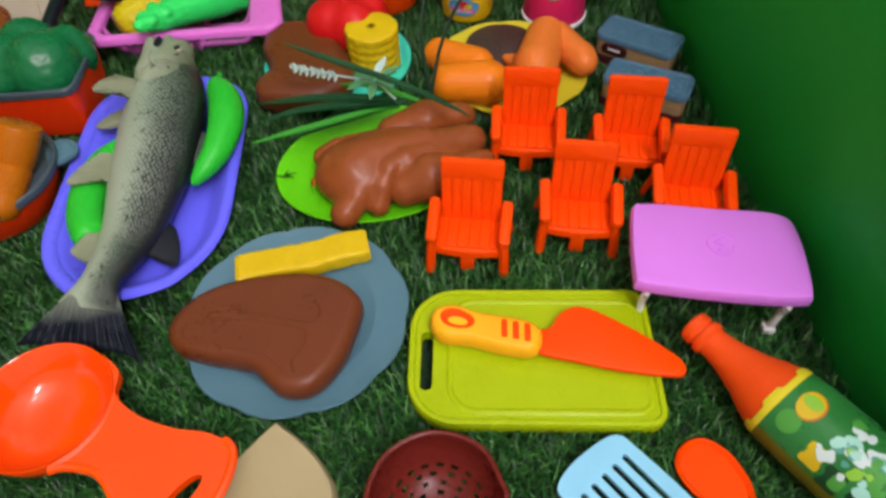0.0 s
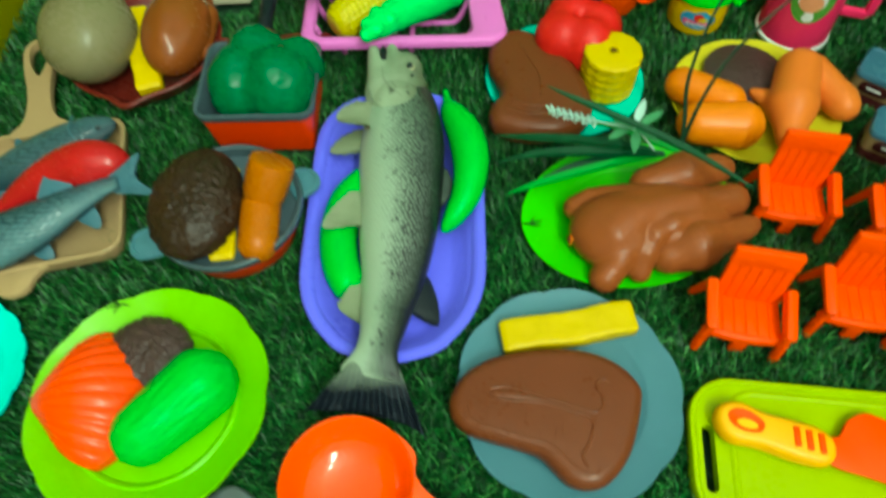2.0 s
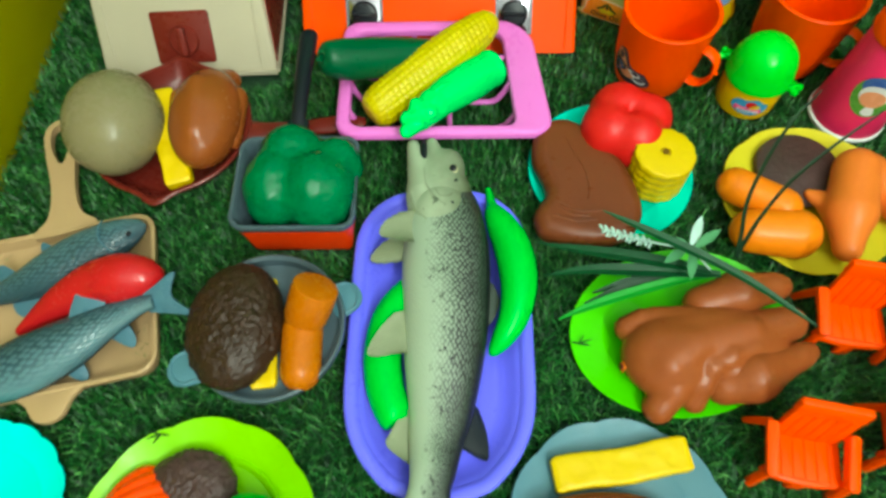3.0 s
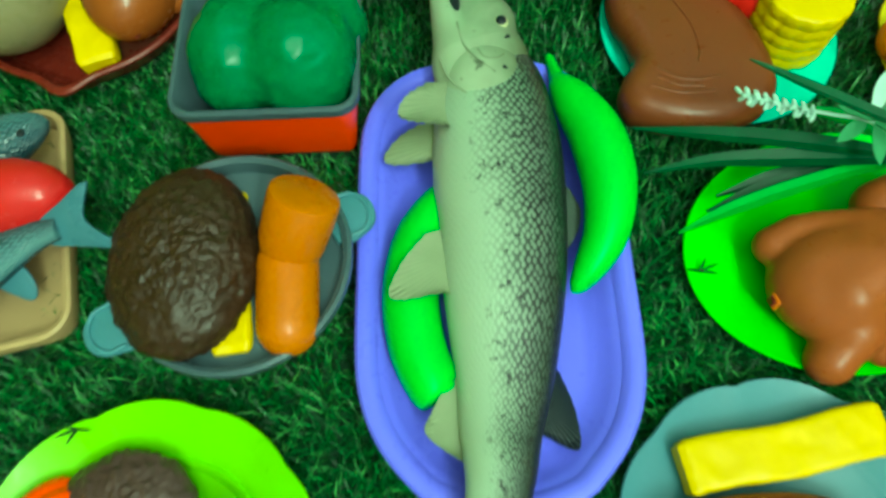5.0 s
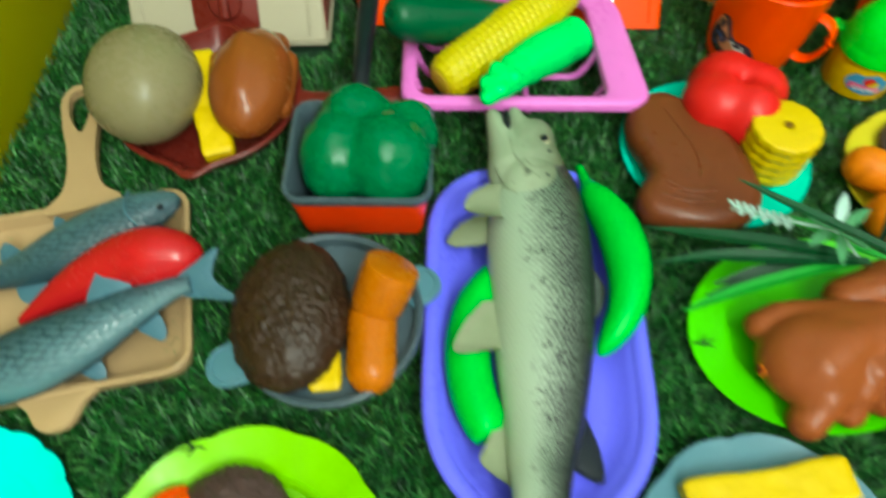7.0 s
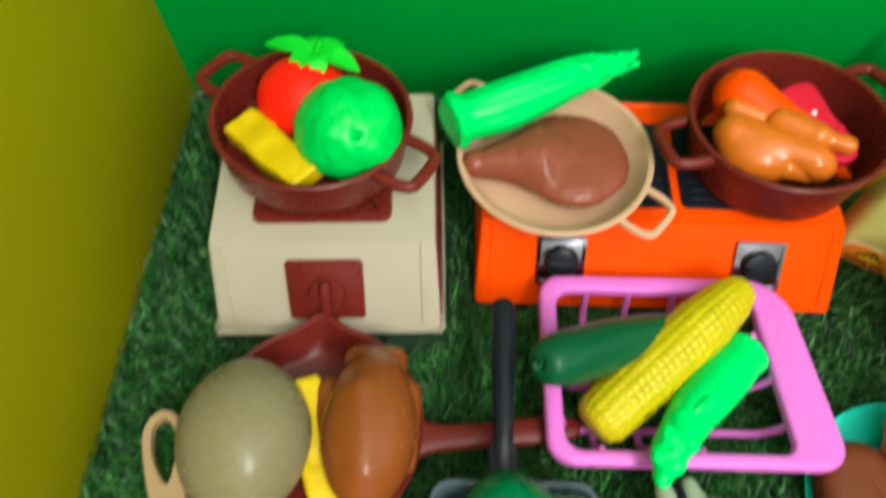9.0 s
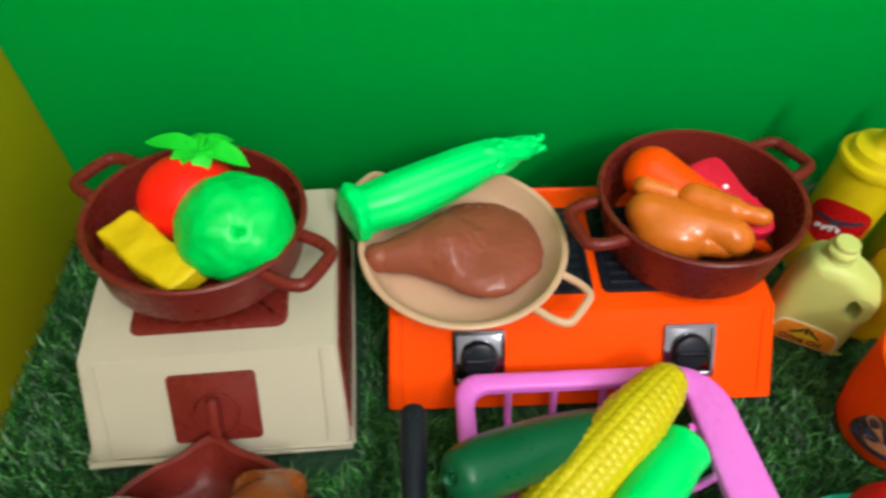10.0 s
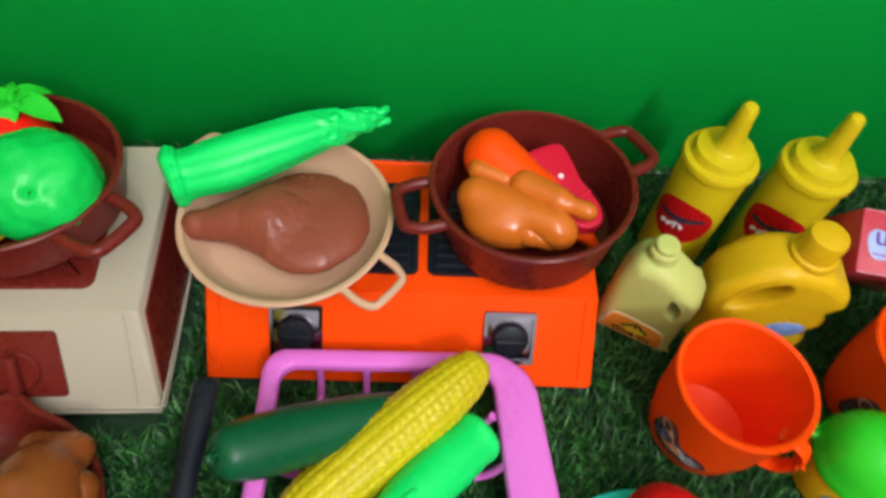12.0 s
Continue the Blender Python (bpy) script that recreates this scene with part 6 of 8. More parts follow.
part("drumstick", blob([((0.1664, 0.0811, 0.0765), (0.1827, 0.0706, 0.0785), 0.0088, 0.0074), ((0.1827, 0.0706, 0.0785), (0.1925, 0.0657, 0.0795), 0.0068, 0.0044), ((0.1960, 0.0642, 0.0795), (0.1974, 0.0636, 0.0795), 0.0052, 0.0050)], (0.1790, 0.0730, 0.0780), 0.002, 90, 70, reach=0.05), ROAST, sc, placed=True, crease=70)
part("wing", blob([((0.1432, 0.0912, 0.0760), (0.1560, 0.0855, 0.0760), 0.0066, 0.0056)], (0.1496, 0.0884, 0.0760), 0.002, 50, 40), ROAST, sc, placed=True, crease=70)
part("wing", blob([((0.1530, 0.0630, 0.0660), (0.1680, 0.0570, 0.0680), 0.0074, 0.0070), ((0.1680, 0.0570, 0.0680), (0.1790, 0.0530, 0.0670), 0.0068, 0.0052)], (0.1655, 0.0580, 0.0675), 0.002, 60, 44), ROAST, sc, placed=True, crease=70)
mb = thing("toy_meat_block", "crimson plastic block of raw meat in a pot", "meat", (0.1890, 0.0860, 0.0600), exact=True)
steak_m = pose(0.1895, 0.0855, 0.0625, 4, 9, -60)
part("block", moved(slab(outline_of([(-0.0270, -0.0085), (-0.0190, -0.0110), (0.0000, -0.0090), (0.0180, -0.0100), (0.0262, -0.0055), (0.0270, 0.0040), (0.0180, 0.0092), (0.0000, 0.0088), (-0.0120, 0.0108), (-0.0245, 0.0098)], 44), [(0.002, 0), (0, 0.002), (0, 0.0125), (0.0008, 0.0142), (0.0025, 0.0148)]), steak_m), CRIMSON, mb, placed=True)
part("fat_line", moved(sweep([(0.0085, -0.0090, 0.0146), (0.0090, 0.0, 0.0150), (0.0082, 0.0085, 0.0146)], [(0.0012, 0.0005)] * 3, n=10, samples=14), steak_m), CRIMSON, mb, placed=True)
part("plug", moved(lathe([(0, 0), (0.0016, 0), (0.0014, 0.0008), (0, 0.0009)], 14), steak_m @ pose(-0.0060, -0.0010, 0.0148)), WHITE, mb, placed=True)

# ---- pink basket and vegetables ----
bk = thing("toy_basket", "pink plastic dish rack basket with open bars", "basket", (0.1085, -0.0455, 0))


def slant(o, left, right, k):
    """Slides the right-hand side outwards towards the front."""
    o = np.array(o)
    o[:, 0] -= k * o[:, 1] / 0.05 * np.clip((o[:, 0] - left) / (right - left), 0, 1)
    return o


ring_out = slant(shift(rounded(0.1430, 0.1045, [0.024, 0.013, 0.013, 0.015], 29), -0.0025, -0.0010), -0.074, 0.069, 0.0060)
hole_in = slant(shift(rounded(0.1105, 0.0870, [0.011, 0.009, 0.009, 0.007], 29), -0.0095, -0.0022), -0.065, 0.046, 0.0040)
top = []
for s, z in ((0.0, 0.0225), (0.0, 0.0262), (0.0012, 0.0280), (0.0030, 0.0285)):
    top.append(np.hstack([inset(ring_out, s), np.full((len(ring_out), 1), z)]))
for s, z in ((-0.0020, 0.0285), (-0.0006, 0.0278), (0.0, 0.0262), (0.0, 0.0225)):
    top.append(np.hstack([inset(hole_in, s), np.full((len(ring_out), 1), z)]))
frame_shape = loops(top, cap0=False, cap1=False)
closing = loops([top[-1], top[0]], cap0=False, cap1=False)
part("rim", joined(frame_shape, closing), PINK, bk, crease=50)
floor_z = 0.0035
for y in (-0.030, -0.006, 0.018):
    part("bar", wire([(-0.066, y, 0.024), (-0.062, y, 0.012), (-0.056, y, floor_z + 0.0005), (-0.045, y, floor_z), (0.020, y, floor_z), (0.034 - y * 0.2, y, floor_z + 0.0005), (0.041 - y * 0.2, y, 0.012), (0.046 - y * 0.2, y, 0.024)], 0.0022, 10, 50), PINK, bk)
for x in (-0.046, -0.022, 0.004):
    part("bar", wire([(x, -0.045, 0.024), (x, -0.041, 0.012), (x, -0.036, floor_z + 0.0005), (x, -0.028, floor_z), (x, 0.028, floor_z), (x, 0.036, floor_z + 0.0005), (x, 0.041, 0.012), (x, 0.045, 0.024)], 0.0020, 10, 50), PINK, bk)

cu = thing("toy_cucumber", "dark green plastic cucumber in a pink basket", "vegetable", (0.07, -0.036, 0.018), exact=True)
part("fruit", sweep([(0.0290, -0.0588, 0.0600), (0.0294, -0.0586, 0.0597), (0.0325, -0.0571, 0.0578), (0.0410, -0.0531, 0.0522), (0.0530, -0.0474, 0.0462), (0.0740, -0.0380, 0.0385), (0.1000, -0.0270, 0.0302), (0.1150, -0.0215, 0.0265), (0.1175, -0.0205, 0.0260)], [0.0010, 0.0060, 0.0108, 0.0136, 0.0142, 0.0134, 0.0100, 0.0056, 0.0010], n=36, samples=60), GREEN_CUKE, cu, placed=True, crease=80)
part("blossom_end", moved(lathe([(0.0008, 0), (0.0022, 0), (0.0024, 0.0006), (0.0018, 0.0011), (0.0008, 0.0008)], 16), Matrix.Translation((0.0297, -0.0584, 0.0605)) @ Vector((-0.62, 0.30, 0.72)).to_track_quat("Z", "Y").to_matrix().to_4x4()), GREEN_CUKE, cu, "small round end mark", placed=True)
a, b = np.array((0.0598, -0.0785, 0.0255)), np.array((0.1472, -0.0010, 0.0385))
dirv = (b - a) / np.linalg.norm(b - a)
us = np.linspace(0, 1, 190)
rad = np.interp(us, (0, 0.012, 0.05, 0.12, 0.4, 0.7, 0.88, 0.96, 0.99, 1), (0.010, 0.0115, 0.0140, 0.0152, 0.0162, 0.0152, 0.0124, 0.0090, 0.0054, 0.0010))


def kernels(q, u):
    """Beaded rows of kernels with slightly uneven spacing."""
    row = int(9 * q / math.pi)
    s = us_count * u + 0.5 * (row % 2) + 0.35 * math.sin(2.1 * row)
    return 1 + 0.075 * (abs(math.sin(9 * q)) * abs(math.sin(math.pi * s)) + 0.02) ** 0.55 * (0.8 + 0.4 * noise.noise((row * 1.7, s * 0.9, 0.0))) - 0.03


us_count = 27
cn = thing("toy_corn", "yellow plastic corn cob lying across a pink basket", "corn", (0.1, -0.045, 0.018), exact=True)
part("cob", sweep([a + (b - a) * u for u in us], rad, n=144, smooth=False, wave=kernels), CORN, cn, placed=True, crease=80)
part("cob_end", sweep([a - dirv * 0.0012, a - dirv * 0.0006, a + dirv * 0.001], [0.0055, 0.0082, 0.0090], n=32, smooth=False), plastic("cob_end_plastic", lin(196, 170, 40), 0.5), cn, "dull cut cob end", placed=True)
gd = thing("toy_gourd", "bright green plastic vegetable with leafy end in a basket", "vegetable", (0.115, -0.069, 0.016), exact=True)
part("fruit", sweep([(0.1470, -0.0330, 0.0235), (0.1465, -0.0335, 0.0235), (0.1440, -0.0360, 0.0240), (0.1400, -0.0400, 0.0250), (0.1290, -0.0510, 0.0280), (0.1150, -0.0655, 0.0325), (0.1060, -0.0755, 0.0345), (0.1030, -0.0790, 0.0350)],
     [0.0080, 0.0118, 0.0138, 0.0132, 0.0140, 0.0128, 0.0112, 0.0100], n=48, samples=64, wave=lambda q, u: 1 + 0.012 * math.sin(5 * q + 3 * u)), GREEN_NEON, gd, placed=True, crease=70)
part("collar", wire([(0.1095 + 0.0122 * math.cos(q) * 0.74, -0.0715 + 0.0122 * math.cos(q) * 0.67, 0.0338 + 0.0122 * math.sin(q)) for q in np.linspace(0, 2 * math.pi, 17)], 0.0016, 8, 48), GREEN_NEON, gd, placed=True)
part("leafy_end", blob([((0.1050, -0.0770, 0.0350), (0.0945, -0.0910, 0.0380), 0.0112, 0.0092), ((0.0945, -0.0910, 0.0385), (0.0870, -0.1055, 0.0420), 0.0088, 0.0048), ((0.1000, -0.0770, 0.0410), (0.0050, 0.0050, 0.0042)), ((0.0925, -0.0860, 0.0440), (0.0050, 0.0054, 0.0040)), ((0.1020, -0.0895, 0.0420), (0.0050, 0.0050, 0.0040)), ((0.0865, -0.0960, 0.0430), (0.0044, 0.0054, 0.0038)), ((0.0945, -0.0995, 0.0430), (0.0044, 0.0050, 0.0036)), ((0.0860, -0.1070, 0.0440), (0.0034, 0.0044, 0.0030))],
     (0.0965, -0.0900, 0.0385), 0.0016, 120, 90, ripple=lambda p: 0.0006 * noise.noise(Vector(p) * 260)), GREEN_NEON, gd, placed=True, crease=70)

# ---- stray turf blades on the plates ----
STRAY = plastic("stray_blade", lin(16, 44, 18), 0.5, vary=0.3)
for label, x, y, z, turn in (("dark stray turf blades on a lime plate", -0.0470, -0.2955, 0.0150, 200), ("dark stray turf blades on a green plate", 0.1935, -0.2390, 0.0092, 20)):
    tuft = thing("stray_grass", label, "grass", (x, y, z), turn=turn, group="stray blades", exact=True)
    for a, long in ((0, 0.0085), (38, 0.0062), (-30, 0.0070), (150, 0.0050)):
        c, w = math.cos(radians(a)), math.sin(radians(a))
        part("blade", leaf([(0, 0, 0.0002), (c * long * 0.5, w * long * 0.5, 0.0007), (c * long, w * long, 0.0003)], [0.0003, 0.0004, 0.0001], 8, 0.2), STRAY, tuft)

# ---- artificial plant by the chicken ----
GRASSY = plastic("plant_leaf", lin(20, 70, 38), 0.42, vary=0.35)
GRASSY_LIGHT = plastic("plant_leaf_light", lin(44, 144, 40), 0.42, vary=0.25)
STAR_GREEN = plastic("star_leaf_green", lin(84, 142, 96), 0.5)
pl = thing("artificial_plant", "artificial plant sprig with grass leaves and pale flower spike", "plant", (0.255, -0.205, 0.006))
K = (0.262, -0.204, 0.030)
for pts, w, mat in (
        ([(0.166, -0.1765, 0.0180), (0.190, -0.186, 0.0260), (0.215, -0.193, 0.0310), (0.240, -0.200, 0.034), (0.262, -0.205, 0.034)], (0.0003, 0.0030, 0.0040, 0.0036, 0.0020), GRASSY),
        ([(0.168, -0.1995, 0.0190), (0.192, -0.2000, 0.0270), (0.218, -0.2025, 0.0310), (0.246, -0.205, 0.033), (0.268, -0.207, 0.033)], (0.0003, 0.0028, 0.0040, 0.0036, 0.0020), GRASSY),
        ([(0.172, -0.2330, 0.0330), (0.192, -0.224, 0.0300), (0.216, -0.216, 0.0290), (0.244, -0.209, 0.030), (0.264, -0.206, 0.030)], (0.0004, 0.0024, 0.0030, 0.0026, 0.0014), GRASSY_LIGHT),
        ([(0.190, -0.2185, 0.0200), (0.212, -0.212, 0.0230), (0.235, -0.208, 0.0260), (0.258, -0.205, 0.029)], (0.0005, 0.0034, 0.0036, 0.002), GRASSY),
        ([(0.196, -0.2110, 0.0180), (0.218, -0.2065, 0.0230), (0.240, -0.205, 0.0270), (0.260, -0.204, 0.029)], (0.0005, 0.0032, 0.0034, 0.002), GRASSY),
        ([(0.1955, -0.1830, 0.0685), (0.214, -0.190, 0.0630), (0.236, -0.199, 0.0580), (0.256, -0.209, 0.055), (0.276, -0.222, 0.053), (0.293, -0.236, 0.052), (0.305, -0.246, 0.051)], (0.0003, 0.0022, 0.0028, 0.0027, 0.0024, 0.0016, 0.0003), GRASSY),
        ([(0.225, -0.178, 0.0300), (0.243, -0.186, 0.0340), (0.262, -0.198, 0.0340), (0.280, -0.206, 0.032)], (0.0006, 0.0030, 0.0028, 0.001), GRASSY_LIGHT)):
    part("leaf_blade", leaf(pts, w, 26, 0.35), mat, pl, placed=True)
for tip, base in (((0.232, -0.205, 0.046), (0.246, -0.196, 0.044)), ((0.246, -0.2145, 0.044), (0.250, -0.197, 0.044)), ((0.258, -0.176, 0.048), (0.250, -0.193, 0.044)), ((0.268, -0.184, 0.046), (0.252, -0.195, 0.044)), ((0.262, -0.206, 0.044), (0.250, -0.196, 0.044)), ((0.236, -0.190, 0.047), (0.249, -0.195, 0.044))):
    t0, b0 = np.array(tip), np.array(base)
    part("star_leaf", leaf([b0, b0 * 0.6 + t0 * 0.4 + (0, 0, 0.001), b0 * 0.25 + t0 * 0.75, t0], [0.0010, 0.0028, 0.0020, 0.0002], 12, 0.3), LAVENDER if tip[0] > 0.255 and tip[1] > -0.18 else STAR_GREEN, pl, "pale green pointed leaf", placed=True)
sp = part("flower_spike", wire([(0.1985, -0.1862, 0.0520), (0.214, -0.1905, 0.0500), (0.232, -0.1935, 0.0470), (0.250, -0.196, 0.043), (0.262, -0.204, 0.034)], 0.0007, 8, 24), LAVENDER, pl, "pale grey-green flower spike", placed=True)
rng = random.Random(3)
for k in range(34):
    u = k / 33
    c0 = np.array((0.1985, -0.1862, 0.0520)) * (1 - u) + np.array((0.226, -0.1930, 0.0480)) * u
    g = 2.39996 * k
    d3 = np.array((-0.45, 0.9 * math.cos(g), 0.9 * math.sin(g)))
    part("bud", sweep([c0, c0 + d3 * 0.0014, c0 + d3 * 0.0032, c0 + d3 * 0.0040], [0.0005, 0.0009, 0.0008, 0.0002], n=7, samples=7), LAVENDER, sp, placed=True)
for pts in ([(0.285, -0.190, 0.020), (0.284, -0.182, 0.036), (0.282, -0.172, 0.055), (0.286, -0.160, 0.076), (0.294, -0.148, 0.096), (0.306, -0.138, 0.112)],
            [(0.285, -0.190, 0.020), (0.288, -0.184, 0.032), (0.293, -0.176, 0.048), (0.303, -0.166, 0.068), (0.320, -0.156, 0.088), (0.340, -0.146, 0.104)]):
    part("tendril", leaf(pts, [0.0013, 0.0013, 0.0011, 0.0010, 0.0008, 0.0003], 40, 0.5, 0.0008), STEM_DARK, pl, "thin dark tendril", placed=True)

# ---- chairs and table ----
def chair(label):
    c = thing("toy_garden_chair", label, "chair", (0, 0, 0), group="orange garden chairs", exact=True)
    for x in np.linspace(-0.0150, 0.0150, 6):
        part("seat_slat", moved(brick(0.0060, 0.0260, 0.0030, 0.0006, 0.0006), pose(x, 0.0140, 0.0165, -4)), ORANGE, c)
    part("seat_front", moved(slab(outline_of([(-0.0190, -0.002), (0, -0.0045), (0.0190, -0.002), (0.0190, 0.0030), (0, 0.0020), (-0.0190, 0.0030)], 40), [(0.0012, 0), (0.0002, 0.001), (0, 0.0045), (0.0006, 0.0058), (0.0018, 0.0064)]), pose(0, 0.0030, 0.0125)), ORANGE, c)
    lean = pose(0, 0.0252, 0.0165, 80.5)
    for x in np.linspace(-0.0140, 0.0140, 6):
        part("back_slat", moved(brick(0.0054, 0.0330, 0.0030, 0.0006, 0.0006), lean @ pose(x, 0.0160, 0)), ORANGE, c)
    part("back_top", moved(plate_slab(rounded(0.0344, 0.0120, 0.0016, 4), 0, 0.0046, 0.0014), lean @ pose(0, 0.0352, -0.0010)), ORANGE, c)
    part("back_panel", moved(brick(0.0332, 0.0350, 0.0026, 0.0005, 0.001), lean @ pose(0, 0.0170, -0.0004)), ORANGE, c)
    for s in (-1, 1):
        part("front_leg", sweep([(s * 0.0207, -0.0010, 0.0), (s * 0.0203, 0.0000, 0.010), (s * 0.0196, 0.0010, 0.0200), (s * 0.0190, 0.0020, 0.0275)], [(0.0028, 0.0030), (0.0028, 0.0030), (0.0027, 0.0030), (0.0026, 0.0030)], n=8, samples=12), ORANGE, c)
        part("armrest", moved(brick(0.0062, 0.0285, 0.0062, 0.0015, 0.0022), pose(s * 0.0190, 0.0125, 0.0248, 8, s * 12)), ORANGE, c)
        part("back_leg", sweep([(s * 0.0232, 0.0325, 0.0), (s * 0.0212, 0.0300, 0.0110), (s * 0.0190, 0.0262, 0.0260)], [(0.0016, 0.0022), (0.0017, 0.0024), (0.0018, 0.0026)], n=8, samples=8), ORANGE, c)
    part("middle_tab", moved(brick(0.0080, 0.0032, 0.0135, 0.0010, 0.001), pose(0, 0.0006, 0.0010)), ORANGE, c)
    return c


CH = chair("bright orange plastic toy garden chair on turf")
CH.scale = (1.03, 1.03, 1.03)
spots = [(0.3045, -0.3190, -11), (0.3697, -0.3112, -11), (0.3508, -0.2412, -10), (0.4130, -0.2572, -11.5), (0.4365, -0.3065, -14)]
CH.location, CH.rotation_euler = (*spots[0][:2], 0), (0, 0, radians(spots[0][2]))
for x, y, a in spots[1:]:
    copy_thing(CH, pose(x, y, 0, 0, 0, a))

tb = thing("toy_table", "lilac pink toy table with white folding legs", "table", (0.4325, -0.3455, 0), turn=-12.5, exact=True)
tb.scale = (1.03, 1.03, 1.05)
part("tabletop", slab(outline_of([(-0.0415, -0.022), (-0.036, -0.0270), (0, -0.0285), (0.036, -0.0270), (0.0425, -0.021), (0.0425, 0.012), (0.0350, 0.0270), (0, 0.0275), (-0.0350, 0.0270), (-0.0415, 0.020)], 70), [(0.002, 0.0290), (0.0003, 0.0295), (0, 0.0310), (0, 0.0350), (0.0008, 0.0365), (0.0025, 0.0371)]), PINK_TABLE, tb)
part("emblem_ring", torus_arc((0.002, 0.002, 0.0372), 0.0068, 0.0006, 0, 360, n=8, samples=40), PINK_TABLE, tb)
part("emblem", wire([(0.004, 0.006, 0.0372), (-0.001, 0.003, 0.0373), (0.003, 0.001, 0.0373), (0.0, -0.002, 0.0372)], 0.0007, 8, 16), PINK_TABLE, tb)
for s in (-1, 1):
    lg = part("leg_frame", wire([(s * 0.033, -0.022, 0.0018), (s * 0.034, -0.022, 0.016), (s * 0.034, -0.021, 0.029), (s * 0.034, 0.021, 0.029), (s * 0.034, 0.022, 0.016), (s * 0.033, 0.022, 0.0018)], 0.0020, 10, 40), WHITE, tb, "white leg frame")
    for y in (-0.022, 0.022):
        part("foot", moved(brick(0.0062, 0.0055, 0.0050, 0.001), pose(s * 0.033, y, 0)), WHITE, lg)

# ---- board, knife, bottle and utensils ----
cb = thing("toy_cutting_board", "yellow-green plastic cutting board with slot handle", "cutting board", (0.3195, -0.3805, 0), turn=-6.5)
bo = rounded(0.1235, 0.0770, [0.009, 0.024, 0.024, 0.009], 10)
slot = shift(rounded(0.0062, 0.0330, 0.003, 4), -0.0525, -0.004)
part("board", holed(inset(bo, 0.0006), [slot], 0.0008, 0.0078), BOARD_GREEN, cb, crease=30)
part("rim", slab(bo, [(0.0006, 0.0), (0.0, 0.001), (0.0, 0.0078), (0.0006, 0.0090), (0.0018, 0.0094), (0.0030, 0.0090), (0.0036, 0.0079)], cap0=False, cap1=False), BOARD_GREEN, cb)
part("groove", slab(shift(rounded(0.0980, 0.0640, [0.009, 0.014, 0.014, 0.009], 8), 0.0075, 0), [(-0.0012, 0.0078), (0, 0.0087), (0.0012, 0.0087), (0.0024, 0.0079)], cap0=False, cap1=False), BOARD_GREEN, cb)

kn = thing("toy_knife", "toy knife with orange blade and yellow handle on a board", "knife", (0.3235, -0.3800, 0.0092))
blade = outline_of([(0.3215, -0.3715), (0.3300, -0.3700), (0.3365, -0.3625), (0.3455, -0.3590), (0.3550, -0.3625), (0.3720, -0.3760), (0.3860, -0.3900), (0.3905, -0.3975), (0.3890, -0.4025), (0.3830, -0.4030), (0.3600, -0.3975), (0.3400, -0.3905), (0.3215, -0.3830)], 80)
part("blade", plate_slab(blade, 0.0110, 0.0142, 0.0009), ORANGE, kn, placed=True)
ho = outline_of([(0.2705, -0.3590), (0.2750, -0.3535), (0.2845, -0.3530), (0.2950, -0.3585), (0.3080, -0.3625), (0.3195, -0.3665), (0.3250, -0.3730), (0.3240, -0.3805), (0.3180, -0.3850), (0.3050, -0.3820), (0.2890, -0.3755), (0.2765, -0.3725), (0.2710, -0.3665)], 80)
hole_o = outline_of([(0.2755, -0.3600), (0.2795, -0.3570), (0.2860, -0.3580), (0.2925, -0.3640), (0.2905, -0.3690), (0.2835, -0.3690), (0.2770, -0.3655)], 36)
hd = part("handle", slab(ho, [(0.0022, 0.0095), (0.0004, 0.0105), (0, 0.0130), (0.0005, 0.0170), (0.0018, 0.0190), (0.0035, 0.0196)]), plastic("knife_handle_yellow", lin(250, 176, 24), 0.36), kn, "yellow moulded handle", placed=True)
inlay = part("inlay", slab(hole_o, [(0, 0.0190), (0.0004, 0.0202), (0.0012, 0.0203), (0.0022, 0.0199)]), ORANGE, hd, "orange inlay", placed=True)
part("inlay_centre", slab(shift(oval(0.0052, 0.0026, 24), 0.2840, -0.3650, -18), [(0, 0.0198), (0.0005, 0.0206), (0.001, 0.0206)]), plastic("inlay_yellow", lin(250, 186, 30), 0.36), inlay, placed=True)
for k in range(3):
    part("grip_bar", moved(brick(0.0030, 0.0100, 0.0016, 0.0006, 0.0008), pose(0.3065 + k * 0.0055, -0.3715 - k * 0.0018, 0.0190, 0, 0, -8)), ORANGE, hd, "orange grip bar", placed=True)

LABEL_GREEN = plastic("label_green", lin(36, 116, 52), 0.3, vary=0.5)
LABEL_YELLOW = plastic("label_yellow", lin(214, 200, 40), 0.35, vary=0.2)
LABEL_WHITE = plastic("label_pale", lin(170, 206, 196), 0.35, vary=0.3)
LABEL_DARK = plastic("label_dark_green", lin(46, 84, 34), 0.35, vary=0.4)
bt = thing("toy_bottle", "orange plastic juice bottle with green label lying on turf", "bottle", (0.3990, -0.3800, 0.0205))
axis_m = Matrix.Rotation(math.atan2(-0.0775, 0.0450), 4, "Z") @ Matrix.Rotation(radians(90), 4, "Y")
prof = [(0, 0.0), (0.0068, 0.0), (0.0080, 0.0010), (0.0082, 0.0050), (0.0072, 0.0062), (0.0072, 0.0072), (0.0088, 0.0080), (0.0090, 0.0108), (0.0076, 0.0122), (0.0078, 0.016), (0.0092, 0.024), (0.0122, 0.034), (0.0158, 0.042), (0.0184, 0.050), (0.0194, 0.058), (0.0196, 0.070), (0.0196, 0.118), (0.0190, 0.124), (0.0160, 0.127), (0, 0.128)]
prof = [(r, 0.0 + z) for r, z in prof]
